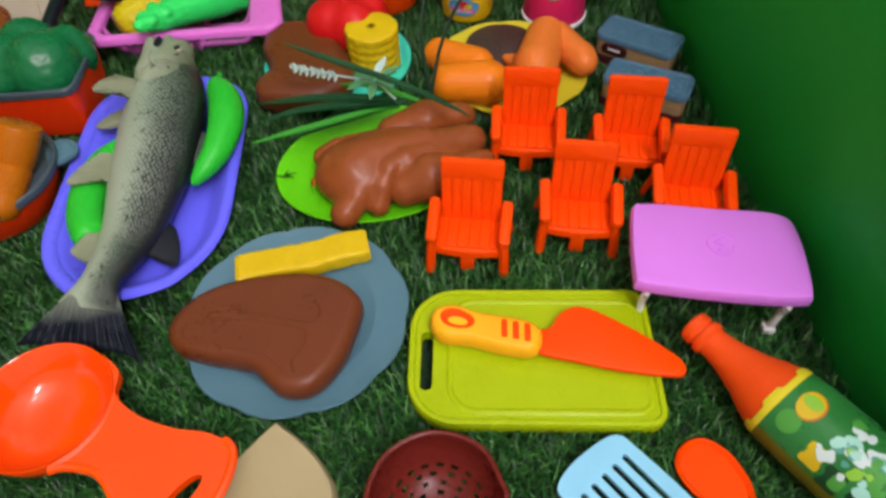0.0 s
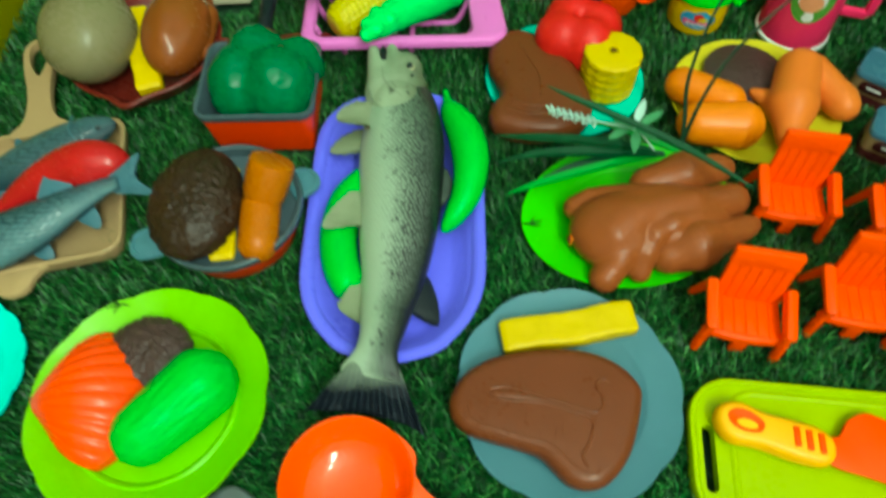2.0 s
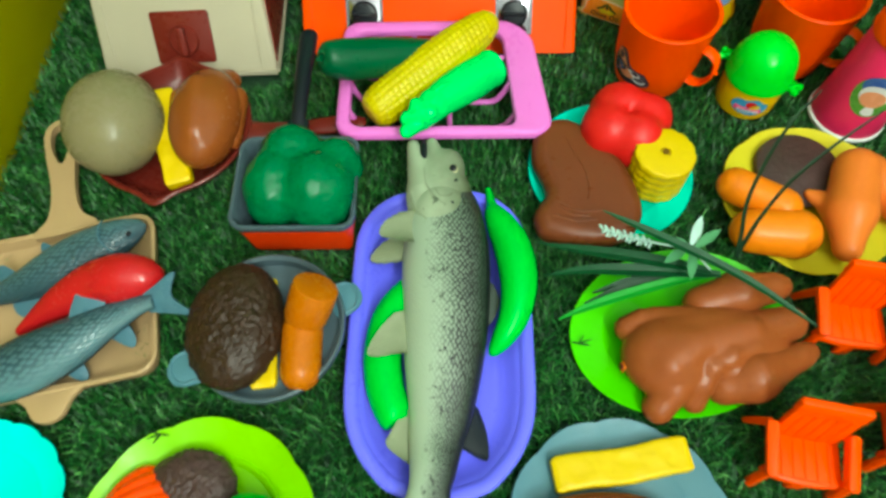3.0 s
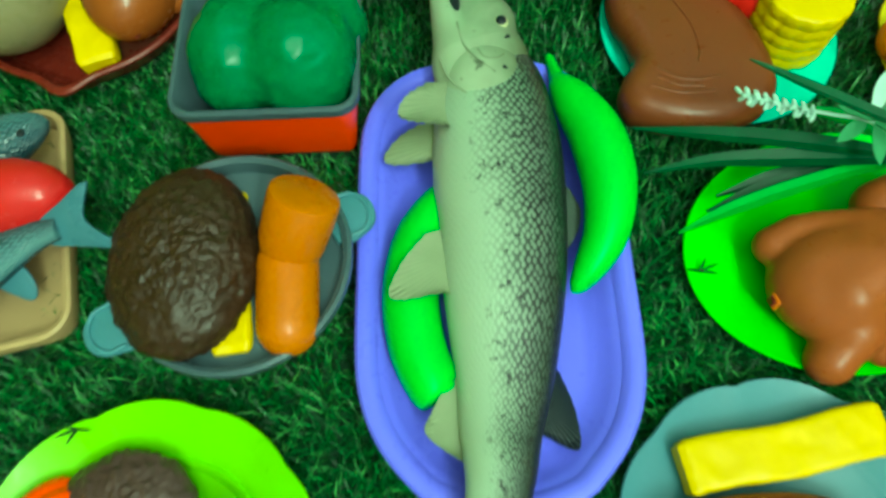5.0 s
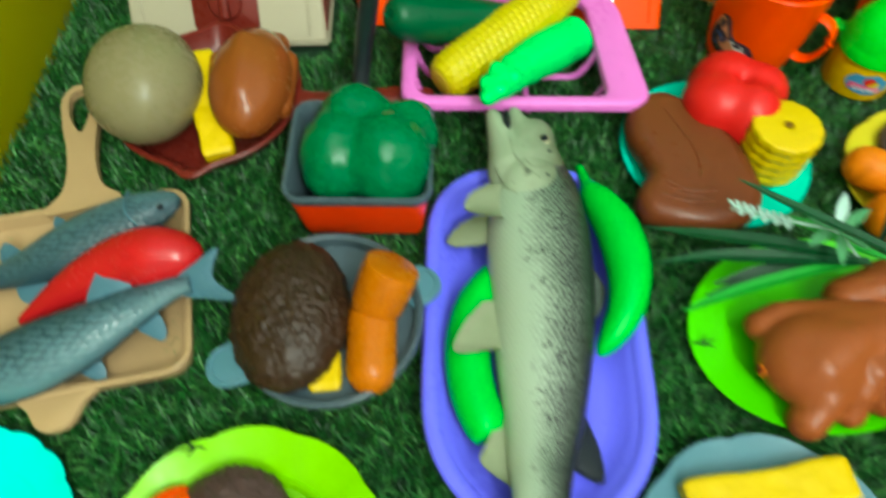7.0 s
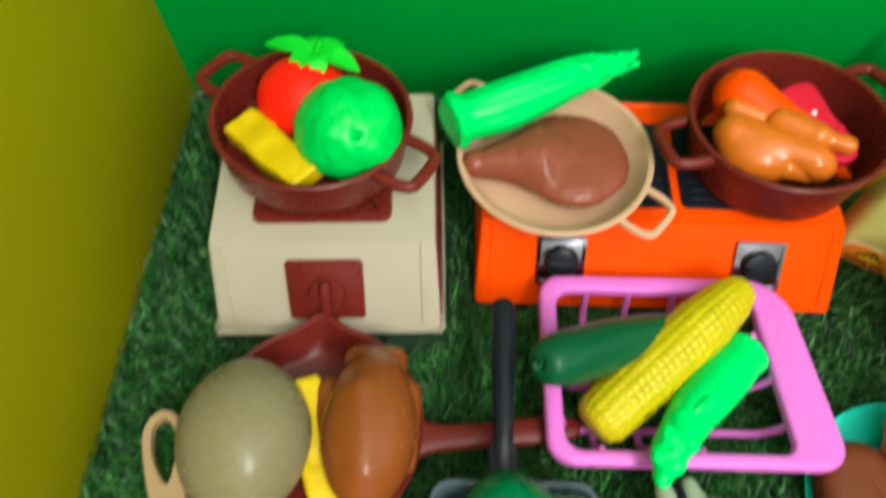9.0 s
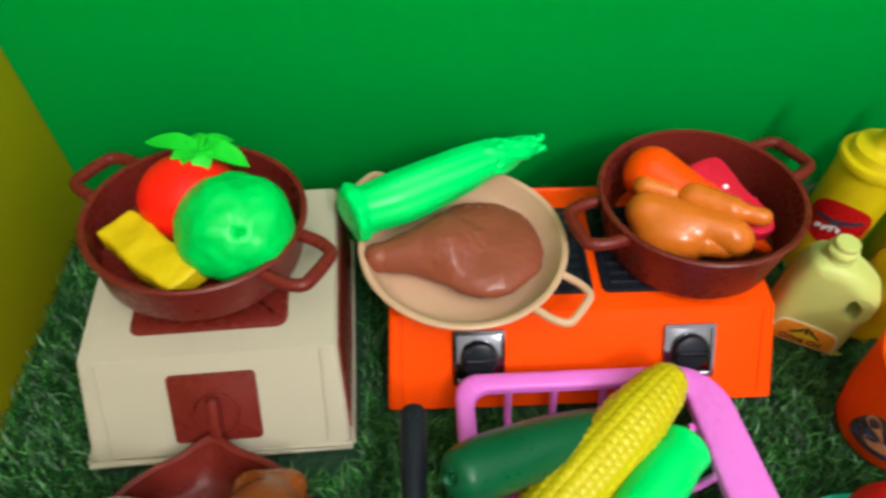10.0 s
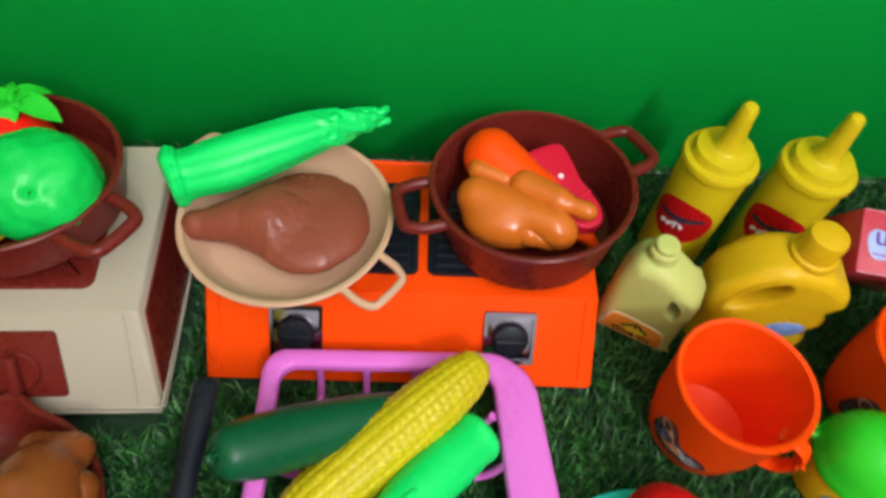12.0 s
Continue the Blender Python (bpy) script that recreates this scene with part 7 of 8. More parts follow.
part("body", moved(lathe(prof, 48), axis_m), ORANGE_SOFT, bt)
rr = lambda z: float(np.interp(z, [p[1] for p in prof], [p[0] for p in prof]))


def wrap(z0, z1, proud, a0=0.0, a1=360.0, n=64, zig=0.0):
    """A band round the bottle between two heights."""
    rings = []
    for z in np.linspace(z0, z1, 9):
        ring = []
        for k in range(n + 1):
            a = radians(a0 + (a1 - a0) * k / n)
            zz = z + (zig if z == z0 else 0) * (1 if (k // 6) % 2 else -1)
            ring.append(((rr(zz) + proud) * math.cos(a), (rr(zz) + proud) * math.sin(a), zz))
        rings.append(np.array(ring))
    return loops(rings, closed=False, cap0=False, cap1=False)


lab = part("label", moved(wrap(0.0525, 0.1120, 0.0003), axis_m), LABEL_GREEN, bt, "green printed label")
part("label_border", moved(wrap(0.0490, 0.0525, 0.0005, zig=0.0012), axis_m), LABEL_YELLOW, lab, "yellow label border")
part("label_border", moved(wrap(0.1090, 0.1130, 0.0006), axis_m), LABEL_YELLOW, lab, "yellow label border")
INK = {n: plastic("label_" + n, lin(*c), 0.35, vary=0.3) for n, c in (("leaf", (70, 150, 60)), ("teal", (74, 150, 132)), ("olive", (104, 104, 24)), ("gold", (204, 176, 20)), ("rust", (196, 110, 40)), ("mint", (150, 206, 190)), ("frost", (196, 214, 210)), ("pine", (20, 66, 34)), ("lime", (130, 190, 60)))}


def print_on(ang, z, outline, ink, lift, name="printed_shape"):
    part(name, moved(round_patch(rr, outline, z, radians(ang), lift, 3), axis_m), INK[ink], lab)


part("label_edge", moved(wrap(0.0530, 0.1088, 0.0005, 262, 300, 24), axis_m), INK["olive"], lab, "olive label edge")
print_on(193, 0.0620, oval(0.0074, 0.0056, 28), "rust", 0.0005, "printed_fruit")
print_on(193, 0.0616, oval(0.0068, 0.0051, 28), "gold", 0.0007, "printed_fruit")
print_on(189, 0.0616, oval(0.0030, 0.0042, 20), "lime", 0.0009, "printed_fruit")
print_on(226, 0.0600, oval(0.0056, 0.0048, 24), "leaf", 0.0005, "printed_fruit")
print_on(238, 0.0755, rounded(0.0110, 0.0088, 0.0012, 3), "gold", 0.0006)
print_on(247, 0.0855, rounded(0.0120, 0.0090, 0.0014, 3), "pine", 0.0006)
print_on(244, 0.0875, rounded(0.0080, 0.0052, 0.0020, 3), "leaf", 0.0008)
print_on(254, 0.0985, rounded(0.0140, 0.0120, 0.0030, 3), "pine", 0.0006)
print_on(250, 0.1000, oval(0.0040, 0.0046, 18), "olive", 0.0008)
print_on(230, 0.1055, oval(0.0060, 0.0030, 18), "lime", 0.0007)
rng = random.Random(11)
for k in range(34):
    ang, zc = rng.gauss(205, 12), min(0.105, max(0.0745, rng.gauss(0.088, 0.0075)))
    s = rng.uniform(0.0012, 0.0036)
    o2 = outline_of([(s * rng.uniform(0.5, 1.5) * math.cos(q), s * rng.uniform(0.5, 1.5) * math.sin(q)) for q in np.linspace(0, 6.28, 7, endpoint=False)], 18)
    print_on(ang, zc, o2, rng.choice(("teal", "teal", "mint", "frost", "leaf", "mint", "lime")), 0.0007 + 0.00001 * k)
for ang, z in ((178, 0.0790), (181, 0.0820), (176, 0.0850)):
    print_on(ang, z, oval(0.0026, 0.0018, 14), "frost", 0.0008)

# Orange scoop
SCOOP = plastic("glossy_orange_plastic", lin(255, 78, 0), 0.14, wear=0.4, spec=0.5)
scp = thing("toy_scoop", "orange plastic scoop with a deep round bowl", "scoop", (0.0878, -0.3910, 0))
part("bowl", lathe([(0, 0.0), (0.014, 0.0), (0.023, 0.0028), (0.0287, 0.0095), (0.0313, 0.0180), (0.0322, 0.0228), (0.0318, 0.0240), (0.0305, 0.0230), (0.0274, 0.0112), (0.0210, 0.0046), (0.012, 0.0022), (0, 0.0020)], 64), SCOOP, scp)
hs = outline_of([(0.0212, 0.0246), (0.0320, 0.0140), (0.0330, 0.0020), (0.0450, -0.0095), (0.0620, -0.0175), (0.0780, -0.0215), (0.0885, -0.0280), (0.0895, -0.0390), (0.0830, -0.0550), (0.0700, -0.0700), (0.0560, -0.0730), (0.0480, -0.0640), (0.0430, -0.0480), (0.0330, -0.0345), (0.0180, -0.0300), (0.0110, -0.0312), (0.0192, -0.0258), (0.0258, -0.0192), (0.0305, -0.0100), (0.0321, 0.0), (0.0305, 0.0100), (0.0258, 0.0192)], 100)
hh = shift(oval(0.0040, 0.0120, 20), 0.070, -0.049, -42)
part("handle", holed(hs, [hh], 0.0185, 0.0230), SCOOP, scp, crease=30)
part("handle_edge", wire([(*q, 0.0215) for q in hs[8:70]], 0.0022, 8, 90), SCOOP, scp)
part("support", moved(brick(0.012, 0.012, 0.019, 0.002), pose(0.072, -0.060, 0)), SCOOP, scp)

# Cream pointed spatula, colander, slotted turner, spoon
solid("toy_spatula", slab(outline_of([(0.1925, -0.4015), (0.1950, -0.4030), (0.2080, -0.4150), (0.2180, -0.4290), (0.2215, -0.4420), (0.2200, -0.4800), (0.1720, -0.4800), (0.1640, -0.4440), (0.1720, -0.4230), (0.1840, -0.4090)], 70), [(0.002, 0), (0.0004, 0.0006), (0, 0.0025), (0.0008, 0.0065), (0.0022, 0.0085)]), plastic("cream_dish_plastic", lin(166, 154, 114), 0.4), "pale cream plastic leaf-shaped dish on turf", "dish", (0.193, -0.45, 0))


def colander():
    """Round strainer with rows of round holes through its bowl."""
    c = thing("toy_colander", "dark brown plastic colander with round holes", "colander", (0.2655, -0.4520, 0))
    R, H, n, m = 0.0285, 0.0260, 120, 40
    keep_v, f = [], []
    t = 0.0012
    zr = lambda s: (R * math.sin(s * math.pi / 2) ** 0.85, H * (1 - math.cos(s * math.pi / 2)) ** 1.1)
    holes = set()
    for row, cnt in ((5, 4), (9, 9), (13, 12), (17, 16), (21, 20)):
        for k in range(cnt):
            i0 = int((k + 0.5 * (row // 4 % 2)) * n / cnt) % n
            wid = max(1, round(n * 0.0012 / (2 * math.pi * zr(row / m)[0])))
            for di in range(-wid, wid + 1):
                for dj in (-1, 0) if row < 9 else (-1, 0):
                    holes.add((row + dj, (i0 + di) % n))
    for off in (0.0, t):
        for j in range(m + 1):
            r, z = zr(max(j, 0.02) / m)
            for i in range(n):
                a = 2 * math.pi * i / n
                rr2 = max(r - off * (j / m), 1e-4)
                keep_v.append((rr2 * math.cos(a), rr2 * math.sin(a), z + off * (1 - 0.6 * j / m)))
    N = (m + 1) * n
    for lay in (0, N):
        for j in range(m):
            for i in range(n):
                if (j, i) not in holes:
                    q = (i + 1) % n
                    f.append((lay + j * n + i, lay + j * n + q, lay + (j + 1) * n + q, lay + (j + 1) * n + i))
    for i in range(n):
        q = (i + 1) % n
        f.append((m * n + i, m * n + q, N + m * n + q, N + m * n + i))
    part("bowl", (np.array(keep_v), f), BROWN, c, crease=60)
    part("rim", torus_arc((0, 0, H), R + 0.0002, 0.0012, 0, 360, n=8, samples=64), BROWN, c)
    return c


colander()
tn = thing("toy_turner", "pale blue plastic slotted turner on turf", "turner", (0.3510, -0.4413, 0.0030), turn=35, exact=True)
tn.scale = (1.04, 1.04, 1.04)
to = outline_of([(-0.021, -0.004), (-0.019, 0.0035), (-0.008, 0.0065), (0.008, 0.0060), (0.0185, 0.0030), (0.0210, -0.0060), (0.0205, -0.0450), (0.006, -0.058), (0.006, -0.075), (-0.006, -0.075), (-0.006, -0.058), (-0.0205, -0.0450)], 90)
part("blade", holed(to, [shift(rounded(0.0030, 0.0320, 0.0014, 4), x, -0.0215) for x in (-0.0135, -0.0068, 0.0, 0.0068, 0.0135)], 0.0, 0.0024), SKY, tn, crease=30)
spn = thing("toy_spoon", "bright orange plastic spoon on turf", "spoon", (0.3890, -0.4450, 0.0))
spn.rotation_euler = (0, 0, radians(30.7))
spo = outline_of([(0, 0.0150), (0.0095, 0.0115), (0.0135, 0.0010), (0.0110, -0.0130), (0.0045, -0.0230), (0.0030, -0.0330), (0.0030, -0.060), (-0.0030, -0.060), (-0.0030, -0.0330), (-0.0045, -0.0230), (-0.0110, -0.0130), (-0.0135, 0.0010), (-0.0095, 0.0115)], 90)
part("bowl", slab(spo, [(0.003, 0.0005), (0.0008, 0.0022), (0, 0.0058), (0.0008, 0.0066), (0.0016, 0.0058), (0.0026, 0.0040)]), ORANGE, spn)

# Clear grey ridged dish near the scoop
CLEAR, tt, pp = nodes_of("clear_grey_plastic")
pp.inputs["Base Color"].default_value, pp.inputs["Transmission Weight"].default_value = (0.50, 0.58, 0.60, 1), 0.85
pp.inputs["Roughness"].default_value = 0.28
cg = thing("toy_clear_lid", "clear grey ridged plastic lid lying on turf", "lid", (0.0260, -0.4120, 0))
part("lid", slab(outline_of([(-0.030, -0.020), (-0.022, 0.006), (-0.004, 0.022), (0.006, 0.0235), (0.018, 0.014), (0.026, -0.004), (0.026, -0.024), (0, -0.034)], 60), [(0.001, 0), (0, 0.0014), (0.0006, 0.0060), (0.002, 0.0072)]), CLEAR, cg)
for k in range(5):
    part("ridge", wire([(-0.012 + 0.006 * k, 0.004 + 0.003 * k - 0.0012 * k * k, 0.0073), (-0.006 + 0.006 * k, -0.026, 0.0073)], 0.0008, 6, 6), CLEAR, cg)

# ---- far right: cups, jugs, bottles, tins ----
STICKER = [plastic("sticker_%s" % n, lin(*c), 0.3, vary=0.15) for n, c in (("blue", (58, 92, 160)), ("skin", (222, 150, 110)), ("white", (220, 220, 220)), ("dark", (70, 56, 70)), ("green", (96, 150, 60)), ("pink", (226, 90, 140)))]


def mug(label, centre, turn_handle, turn_sticker):
    c = thing("toy_mug", label, "mug", (*centre, 0), group="orange mugs", exact=True)
    h, rb, rt = 0.0655, 0.0255, 0.0325
    part("cup", lathe([(0, 0), (rb - 0.003, 0), (rb - 0.0005, 0.001), (rb + 0.001, 0.004), (rb + 0.0045, 0.025), (rt, h - 0.003), (rt + 0.0008, h - 0.001), (rt, h), (rt - 0.0022, h - 0.0008), (rb + 0.002, 0.022), (rb - 0.002, 0.005), (rb - 0.005, 0.003), (0, 0.003)], 64), ORANGE, c)
    a = radians(turn_handle)
    f = lambda r, z: (r * math.cos(a), r * math.sin(a), z)
    part("handle", sweep([f(0.0265, 0.044), f(0.034, 0.0455), f(0.0415, 0.041), f(0.0430, 0.030), f(0.0395, 0.019), f(0.033, 0.0145), f(0.0255, 0.015)], [(0.0046, 0.0016)] * 7, n=14, samples=40, up=(math.sin(a) * 0 + 0.001, 0.001, 1)), ORANGE, c)
    rad = lambda z: float(np.interp(z, (0.004, 0.025, h), (rb + 0.001, rb + 0.0045, rt)))
    st = radians(turn_sticker)
    base = part("sticker", round_patch(rad, outline_of([(-0.010, -0.006), (-0.004, -0.009), (0.006, -0.008), (0.011, -0.005), (0.008, 0.001), (0.001, 0.002), (-0.003, 0.009), (-0.008, 0.006)], 32) * 1.65, 0.026, st, 0.0002), STICKER[3], c, "small printed picture sticker")
    for x, z, rx, rz, m in ((-0.006, 0.005, 0.0022, 0.0026, 1), (-0.001, -0.003, 0.0042, 0.0026, 1), (0.006, -0.004, 0.0030, 0.0018, 2), (0.004, -0.001, 0.0024, 0.0015, 2), (-0.0065, -0.003, 0.0022, 0.0030, 0)):
        o2 = (oval(rx, rz, 14) + (x, z)) * 1.65
        part("sticker_patch", round_patch(rad, o2, 0.026, st, 0.0004, 2), STICKER[m], base)
    return c


mug("bright orange plastic mug with a small picture sticker", (0.2660, -0.0200), -38, 218)
mug("bright orange plastic mug beside yellow jugs", (0.3690, -0.0030), -38, 226)

dp = thing("toy_dispenser", "yellow toy jar with green domed lid and label", "jar", (0.3325, -0.0445, 0), exact=True)
dp.scale = (1.05, 1.05, 1.05)
part("jar", lathe([(0, 0), (0.0175, 0), (0.0195, 0.0015), (0.0202, 0.005), (0.0205, 0.028), (0.0195, 0.030), (0, 0.030)], 56), JUG_YELLOW, dp)
lid = part("domed_lid", lathe([(0.0212, 0.0262), (0.0222, 0.0270), (0.0224, 0.0310), (0.0214, 0.0335), (0.0212, 0.0345), (0.0205, 0.0400), (0.0180, 0.0465), (0.0135, 0.0520), (0.0070, 0.0553), (0, 0.0562)], 56), LID_GREEN, dp, "neon green domed lid")
for a in (-42, 146):
    part("hinge_knob", moved(joined(brick(0.0060, 0.0080, 0.0042, 0.0012), moved(lathe([(0, 0), (0.0022, 0), (0.0024, 0.003), (0, 0.0045)], 12), pose(0.002, 0.003, 0.001, 0, 70)), moved(lathe([(0, 0), (0.0022, 0), (0.0024, 0.003), (0, 0.0045)], 12), pose(0.002, -0.003, 0.001, 0, 70))), pose(0.0232 * math.cos(radians(a)), 0.0232 * math.sin(radians(a)), 0.0285, 0, 0, a)), LID_GREEN, lid)
dr = lambda z: 0.0204
dl = part("label", round_patch(dr, outline_of([(-0.0125, 0.001), (-0.009, 0.006), (-0.003, 0.0065), (0.003, 0.0085), (0.008, 0.005), (0.0125, 0.002), (0.0105, -0.004), (0.004, -0.0065), (-0.004, -0.0060), (-0.010, -0.004)], 40), 0.0140, radians(-105), 0.0003), plastic("label_blue", lin(70, 150, 196), 0.3), dp, "blue cloud-shaped label")
part("label_fruit", round_patch(dr, oval(0.0034, 0.0030, 16) + (0.0005, 0.0030), 0.0140, radians(-105), 0.0005, 2), RED, dl)
part("label_fruit", round_patch(dr, oval(0.0030, 0.0020, 16) + (0.0042, 0.0015), 0.0140, radians(-105), 0.0006, 2), YELLOW_PALE, dl)
part("label_band", round_patch(dr, np.array([(-0.0100, -0.0040), (0.0085, -0.0050), (0.0090, -0.0010), (-0.0098, 0.0005)]), 0.0140, radians(-105), 0.0007, 5), STICKER[5], dl, "pink lettering band")


def bend_word(word, size, radius, z0, turn, proud):
    v, f = lettering(word, size, 0.00012)
    r = radius(z0) + proud
    return np.stack([(r + v[:, 2]) * np.cos(turn + v[:, 0] / r), (r + v[:, 2]) * np.sin(turn + v[:, 0] / r), z0 + v[:, 1]], 1), f


part("lettering", bend_word("Kitchen", 0.0048, dr, 0.0116, radians(-105), 0.0009), WHITE, dl)

th = thing("toy_thermos", "hot pink toy thermos with orange lid and square handle", "thermos", (0.3990, -0.0640, 0))
tr = lambda z: float(np.interp(z, (0, 0.080), (0.0258, 0.0212)))
part("body", lathe([(0, 0.002), (0.0252, 0.002), (0.0258, 0.004), (0.0212, 0.080), (0.019, 0.082), (0, 0.082)], 56), PINK_HOT, th)
part("base_ring", lathe([(0, 0), (0.0262, 0), (0.0270, 0.0012), (0.0270, 0.0034), (0.0256, 0.0048), (0, 0.0048)], 56), WHITE, th, "white base ring")
part("lid", lathe([(0, 0.079), (0.0226, 0.079), (0.0232, 0.081), (0.0228, 0.087), (0.0200, 0.0925), (0.0120, 0.0955), (0, 0.0965)], 56), ORANGE, th, "orange screw lid")
ha = radians(-12)
g = lambda r, z: (r * math.cos(ha), r * math.sin(ha), z)
part("handle", sweep([g(0.0225, 0.076), g(0.0425, 0.074), g(0.0445, 0.071), g(0.0455, 0.024), g(0.0435, 0.021), g(0.0240, 0.023)], [(0.0040, 0.0032)] * 6, n=8, smooth=False, up=(-math.sin(ha), math.cos(ha), 0.01)), PINK_HOT, th)
tl = part("sticker", round_patch(tr, oval(0.0150, 0.0175, 32), 0.044, radians(-112), 0.0003), STICKER[4], th, "round printed sticker in green and blue")
for x, z, rx, rz, m in ((-0.001, 0.008, 0.0115, 0.0088, 0), (-0.001, 0.001, 0.0098, 0.0088, 2), (-0.001, -0.0015, 0.0082, 0.0068, 1), (0.001, -0.013, 0.004, 0.003, 2)):
    part("sticker_patch", round_patch(tr, oval(rx, rz, 24) + (x, z), 0.044, radians(-112), 0.0005 + 0.0002 * (0, 2, 1)[m], 3), STICKER[m], tl)


def tin(label, centre, turn, w, d, h):
    c = thing("toy_tin", label, "tin", (*centre, 0), turn=turn, group="blue-lidded tins", exact=True)
    part("body", plate_slab(rounded(w - 0.002, d - 0.002, 0.005, 5), 0, h - 0.003, 0.001), plastic("tin_print", lin(150, 122, 84), 0.32, vary=0.25), c)
    part("print_band", slab(rounded(w - 0.0012, d - 0.0012, 0.0053, 5), [(0, 0.002), (0, 0.009)], False, False), plastic("tin_band_maroon", lin(74, 26, 30), 0.32, vary=0.2), c, "maroon printed band")
    lb = part("label_panel", moved(plate_slab(outline_of([(-0.010, 0), (-0.007, 0.004), (0.007, 0.004), (0.010, 0), (0.007, -0.004), (-0.007, -0.004)], 28), 0, 0.0005, 0.0001), Matrix.Translation((-w * 0.22, -d / 2 + 0.0006, h * 0.62)) @ Matrix.Rotation(radians(90), 4, "X")), plastic("tin_maroon", lin(66, 30, 30), 0.3), c, "dark maroon label panel")
    part("lettering_bar", moved(brick(0.0095, 0.0016, 0.0004, 0.0001), Matrix.Translation((-w * 0.22, -d / 2 + 0.0001, h * 0.62)) @ Matrix.Rotation(radians(90), 4, "X")), WHITE, lb)
    part("lid", slab(rounded(w, d, 0.006, 6), [(0.0004, h - 0.0045), (0, h - 0.0040), (0, h - 0.0012), (0.0008, h), (0.0020, h + 0.0002), (0.0030, h - 0.0006)]), TIN_BLUE, c, "grey-blue lid")
    return c


tin("small printed tin with grey-blue lid beside the wall", (0.4528, -0.1326), -37, 0.060, 0.031, 0.0250)
tin("small printed tin with grey-blue lid behind the chairs", (0.4447, -0.1835), -30, 0.060, 0.028, 0.0250)


def sauce(label, centre):
    c = thing("toy_squeeze_bottle", label, "bottle", (*centre, 0), group="mustard bottles", exact=True)
    c.scale = (0.97, 0.97, 0.95)
    part("body", lathe([(0, 0), (0.0175, 0), (0.0192, 0.0015), (0.0195, 0.004), (0.0195, 0.086), (0.0190, 0.090), (0, 0.090)], 56), MUSTARD, c)
    part("cap", lathe([(0.0192, 0.0885), (0.0205, 0.0892), (0.0209, 0.0905), (0.0208, 0.0940), (0.0202, 0.0950), (0.0172, 0.0955), (0.0166, 0.0964), (0.0163, 0.1000), (0.0156, 0.1010), (0.0090, 0.1016), (0.0074, 0.1030), (0.0062, 0.1090), (0.0048, 0.1240), (0.0044, 0.1300), (0.0034, 0.1320), (0, 0.1328)], 56), MUSTARD, c, "yellow screw cap with nozzle")
    r = lambda z: 0.0195
    lb = part("label", round_patch(r, oval(0.0195, 0.0175, 40), 0.052, radians(-128), 0.0003), plastic("label_red", lin(190, 20, 22), 0.3, vary=0.2), c, "red oval label")
    part("label_band", round_patch(r, outline_of([(-0.013, -0.0005), (0.008, 0.004), (0.0135, 0.005), (0.011, 0.0075), (-0.004, 0.004), (-0.0135, 0.003)], 30), 0.052, radians(-128), 0.0005, 4), STICKER[3], lb, "dark band across the label")
    for k in range(4):
        part("lettering_bar", round_patch(r, np.array([(-0.0008, -0.0016), (0.0008, -0.0016), (0.0012, 0.0016), (-0.0004, 0.0016)]) + (-0.010 + 0.0042 * k, -0.0062 + 0.0009 * k), 0.052, radians(-128), 0.0006, 2), WHITE, lb)
    return c


sauce("yellow plastic mustard squeeze bottle with red label", (0.2705, 0.0970))
sauce("yellow plastic mustard squeeze bottle beside another", (0.3225, 0.0930))


def welded(*shapes):
    """Shapes joined along their common edges."""
    v, f = joined(*shapes)
    keys, index, where = {}, [], []
    for p in v:
        k = tuple(np.round(p, 6))
        if k not in keys:
            keys[k] = len(where)
            where.append(p)
        index.append(keys[k])
    return np.array(where), [tuple(index[i] for i in face) for face in f]


def face_of(outer, hole, z):
    """Flat triangulated face with one hole."""
    v, f = holed(outer, [hole], z - 1, z)
    n = len(v) // 2
    return v[:n], [q for q in f if max(q) < n]


def jug(label, centre, turn, w, d, h, mat, out, hole, cap_x, cap_r, cap, exact=False):
    """Handled jug: a soft-edged body with a handle hole through it, neck and cap."""
    c = thing("toy_jug", label, "jug", (*centre, 0), turn=turn, exact=exact)
    out = outline_of([(x * w, z * h) for x, z in out], 96)
    hole = outline_of([(x * w, z * h) for x, z in hole], 32)
    R, Rh = 0.0080, 0.0030
    half = [(R * k, d / 2 - R * j) for k, j in [(1 - math.cos(a), 1 - math.sin(a)) for a in np.linspace(0, math.pi / 2, 7)]]
    hin = [(-Rh * k, d / 2 - R * j) for k, j in [(1 - math.cos(a), 1 - math.sin(a)) for a in np.linspace(0, math.pi / 2, 7)]]
    mirror = lambda rows: [(s, -z) for s, z in rows[::-1]]
    shell = slab(out, mirror(half) + half, False, False)
    tube = slab(hole, mirror(hin) + hin, False, False)
    o1, h1 = inset(out, half[-1][0]), inset(hole, hin[-1][0])
    m = Matrix.Rotation(radians(90), 4, "X")
    part("body", moved(welded(shell, tube, face_of(o1, h1, half[-1][1]), face_of(o1, h1, -half[-1][1])), m), mat, c, crease=50)
    part("neck", moved(lathe([(cap_r * 1.25, -0.004), (cap_r * 1.2, 0), (cap_r * 1.02, h * 0.035), (cap_r * 0.95, h * 0.06), (0, h * 0.06)], 36), pose(cap_x * w, 0, cap[0] * h)), mat, c)
    part("cap", moved(lathe([(r * cap_r, (z - 0) * h) for r, z in cap[1]], 40), pose(cap_x * w, 0, cap[0] * h)), mat, c)
    return c


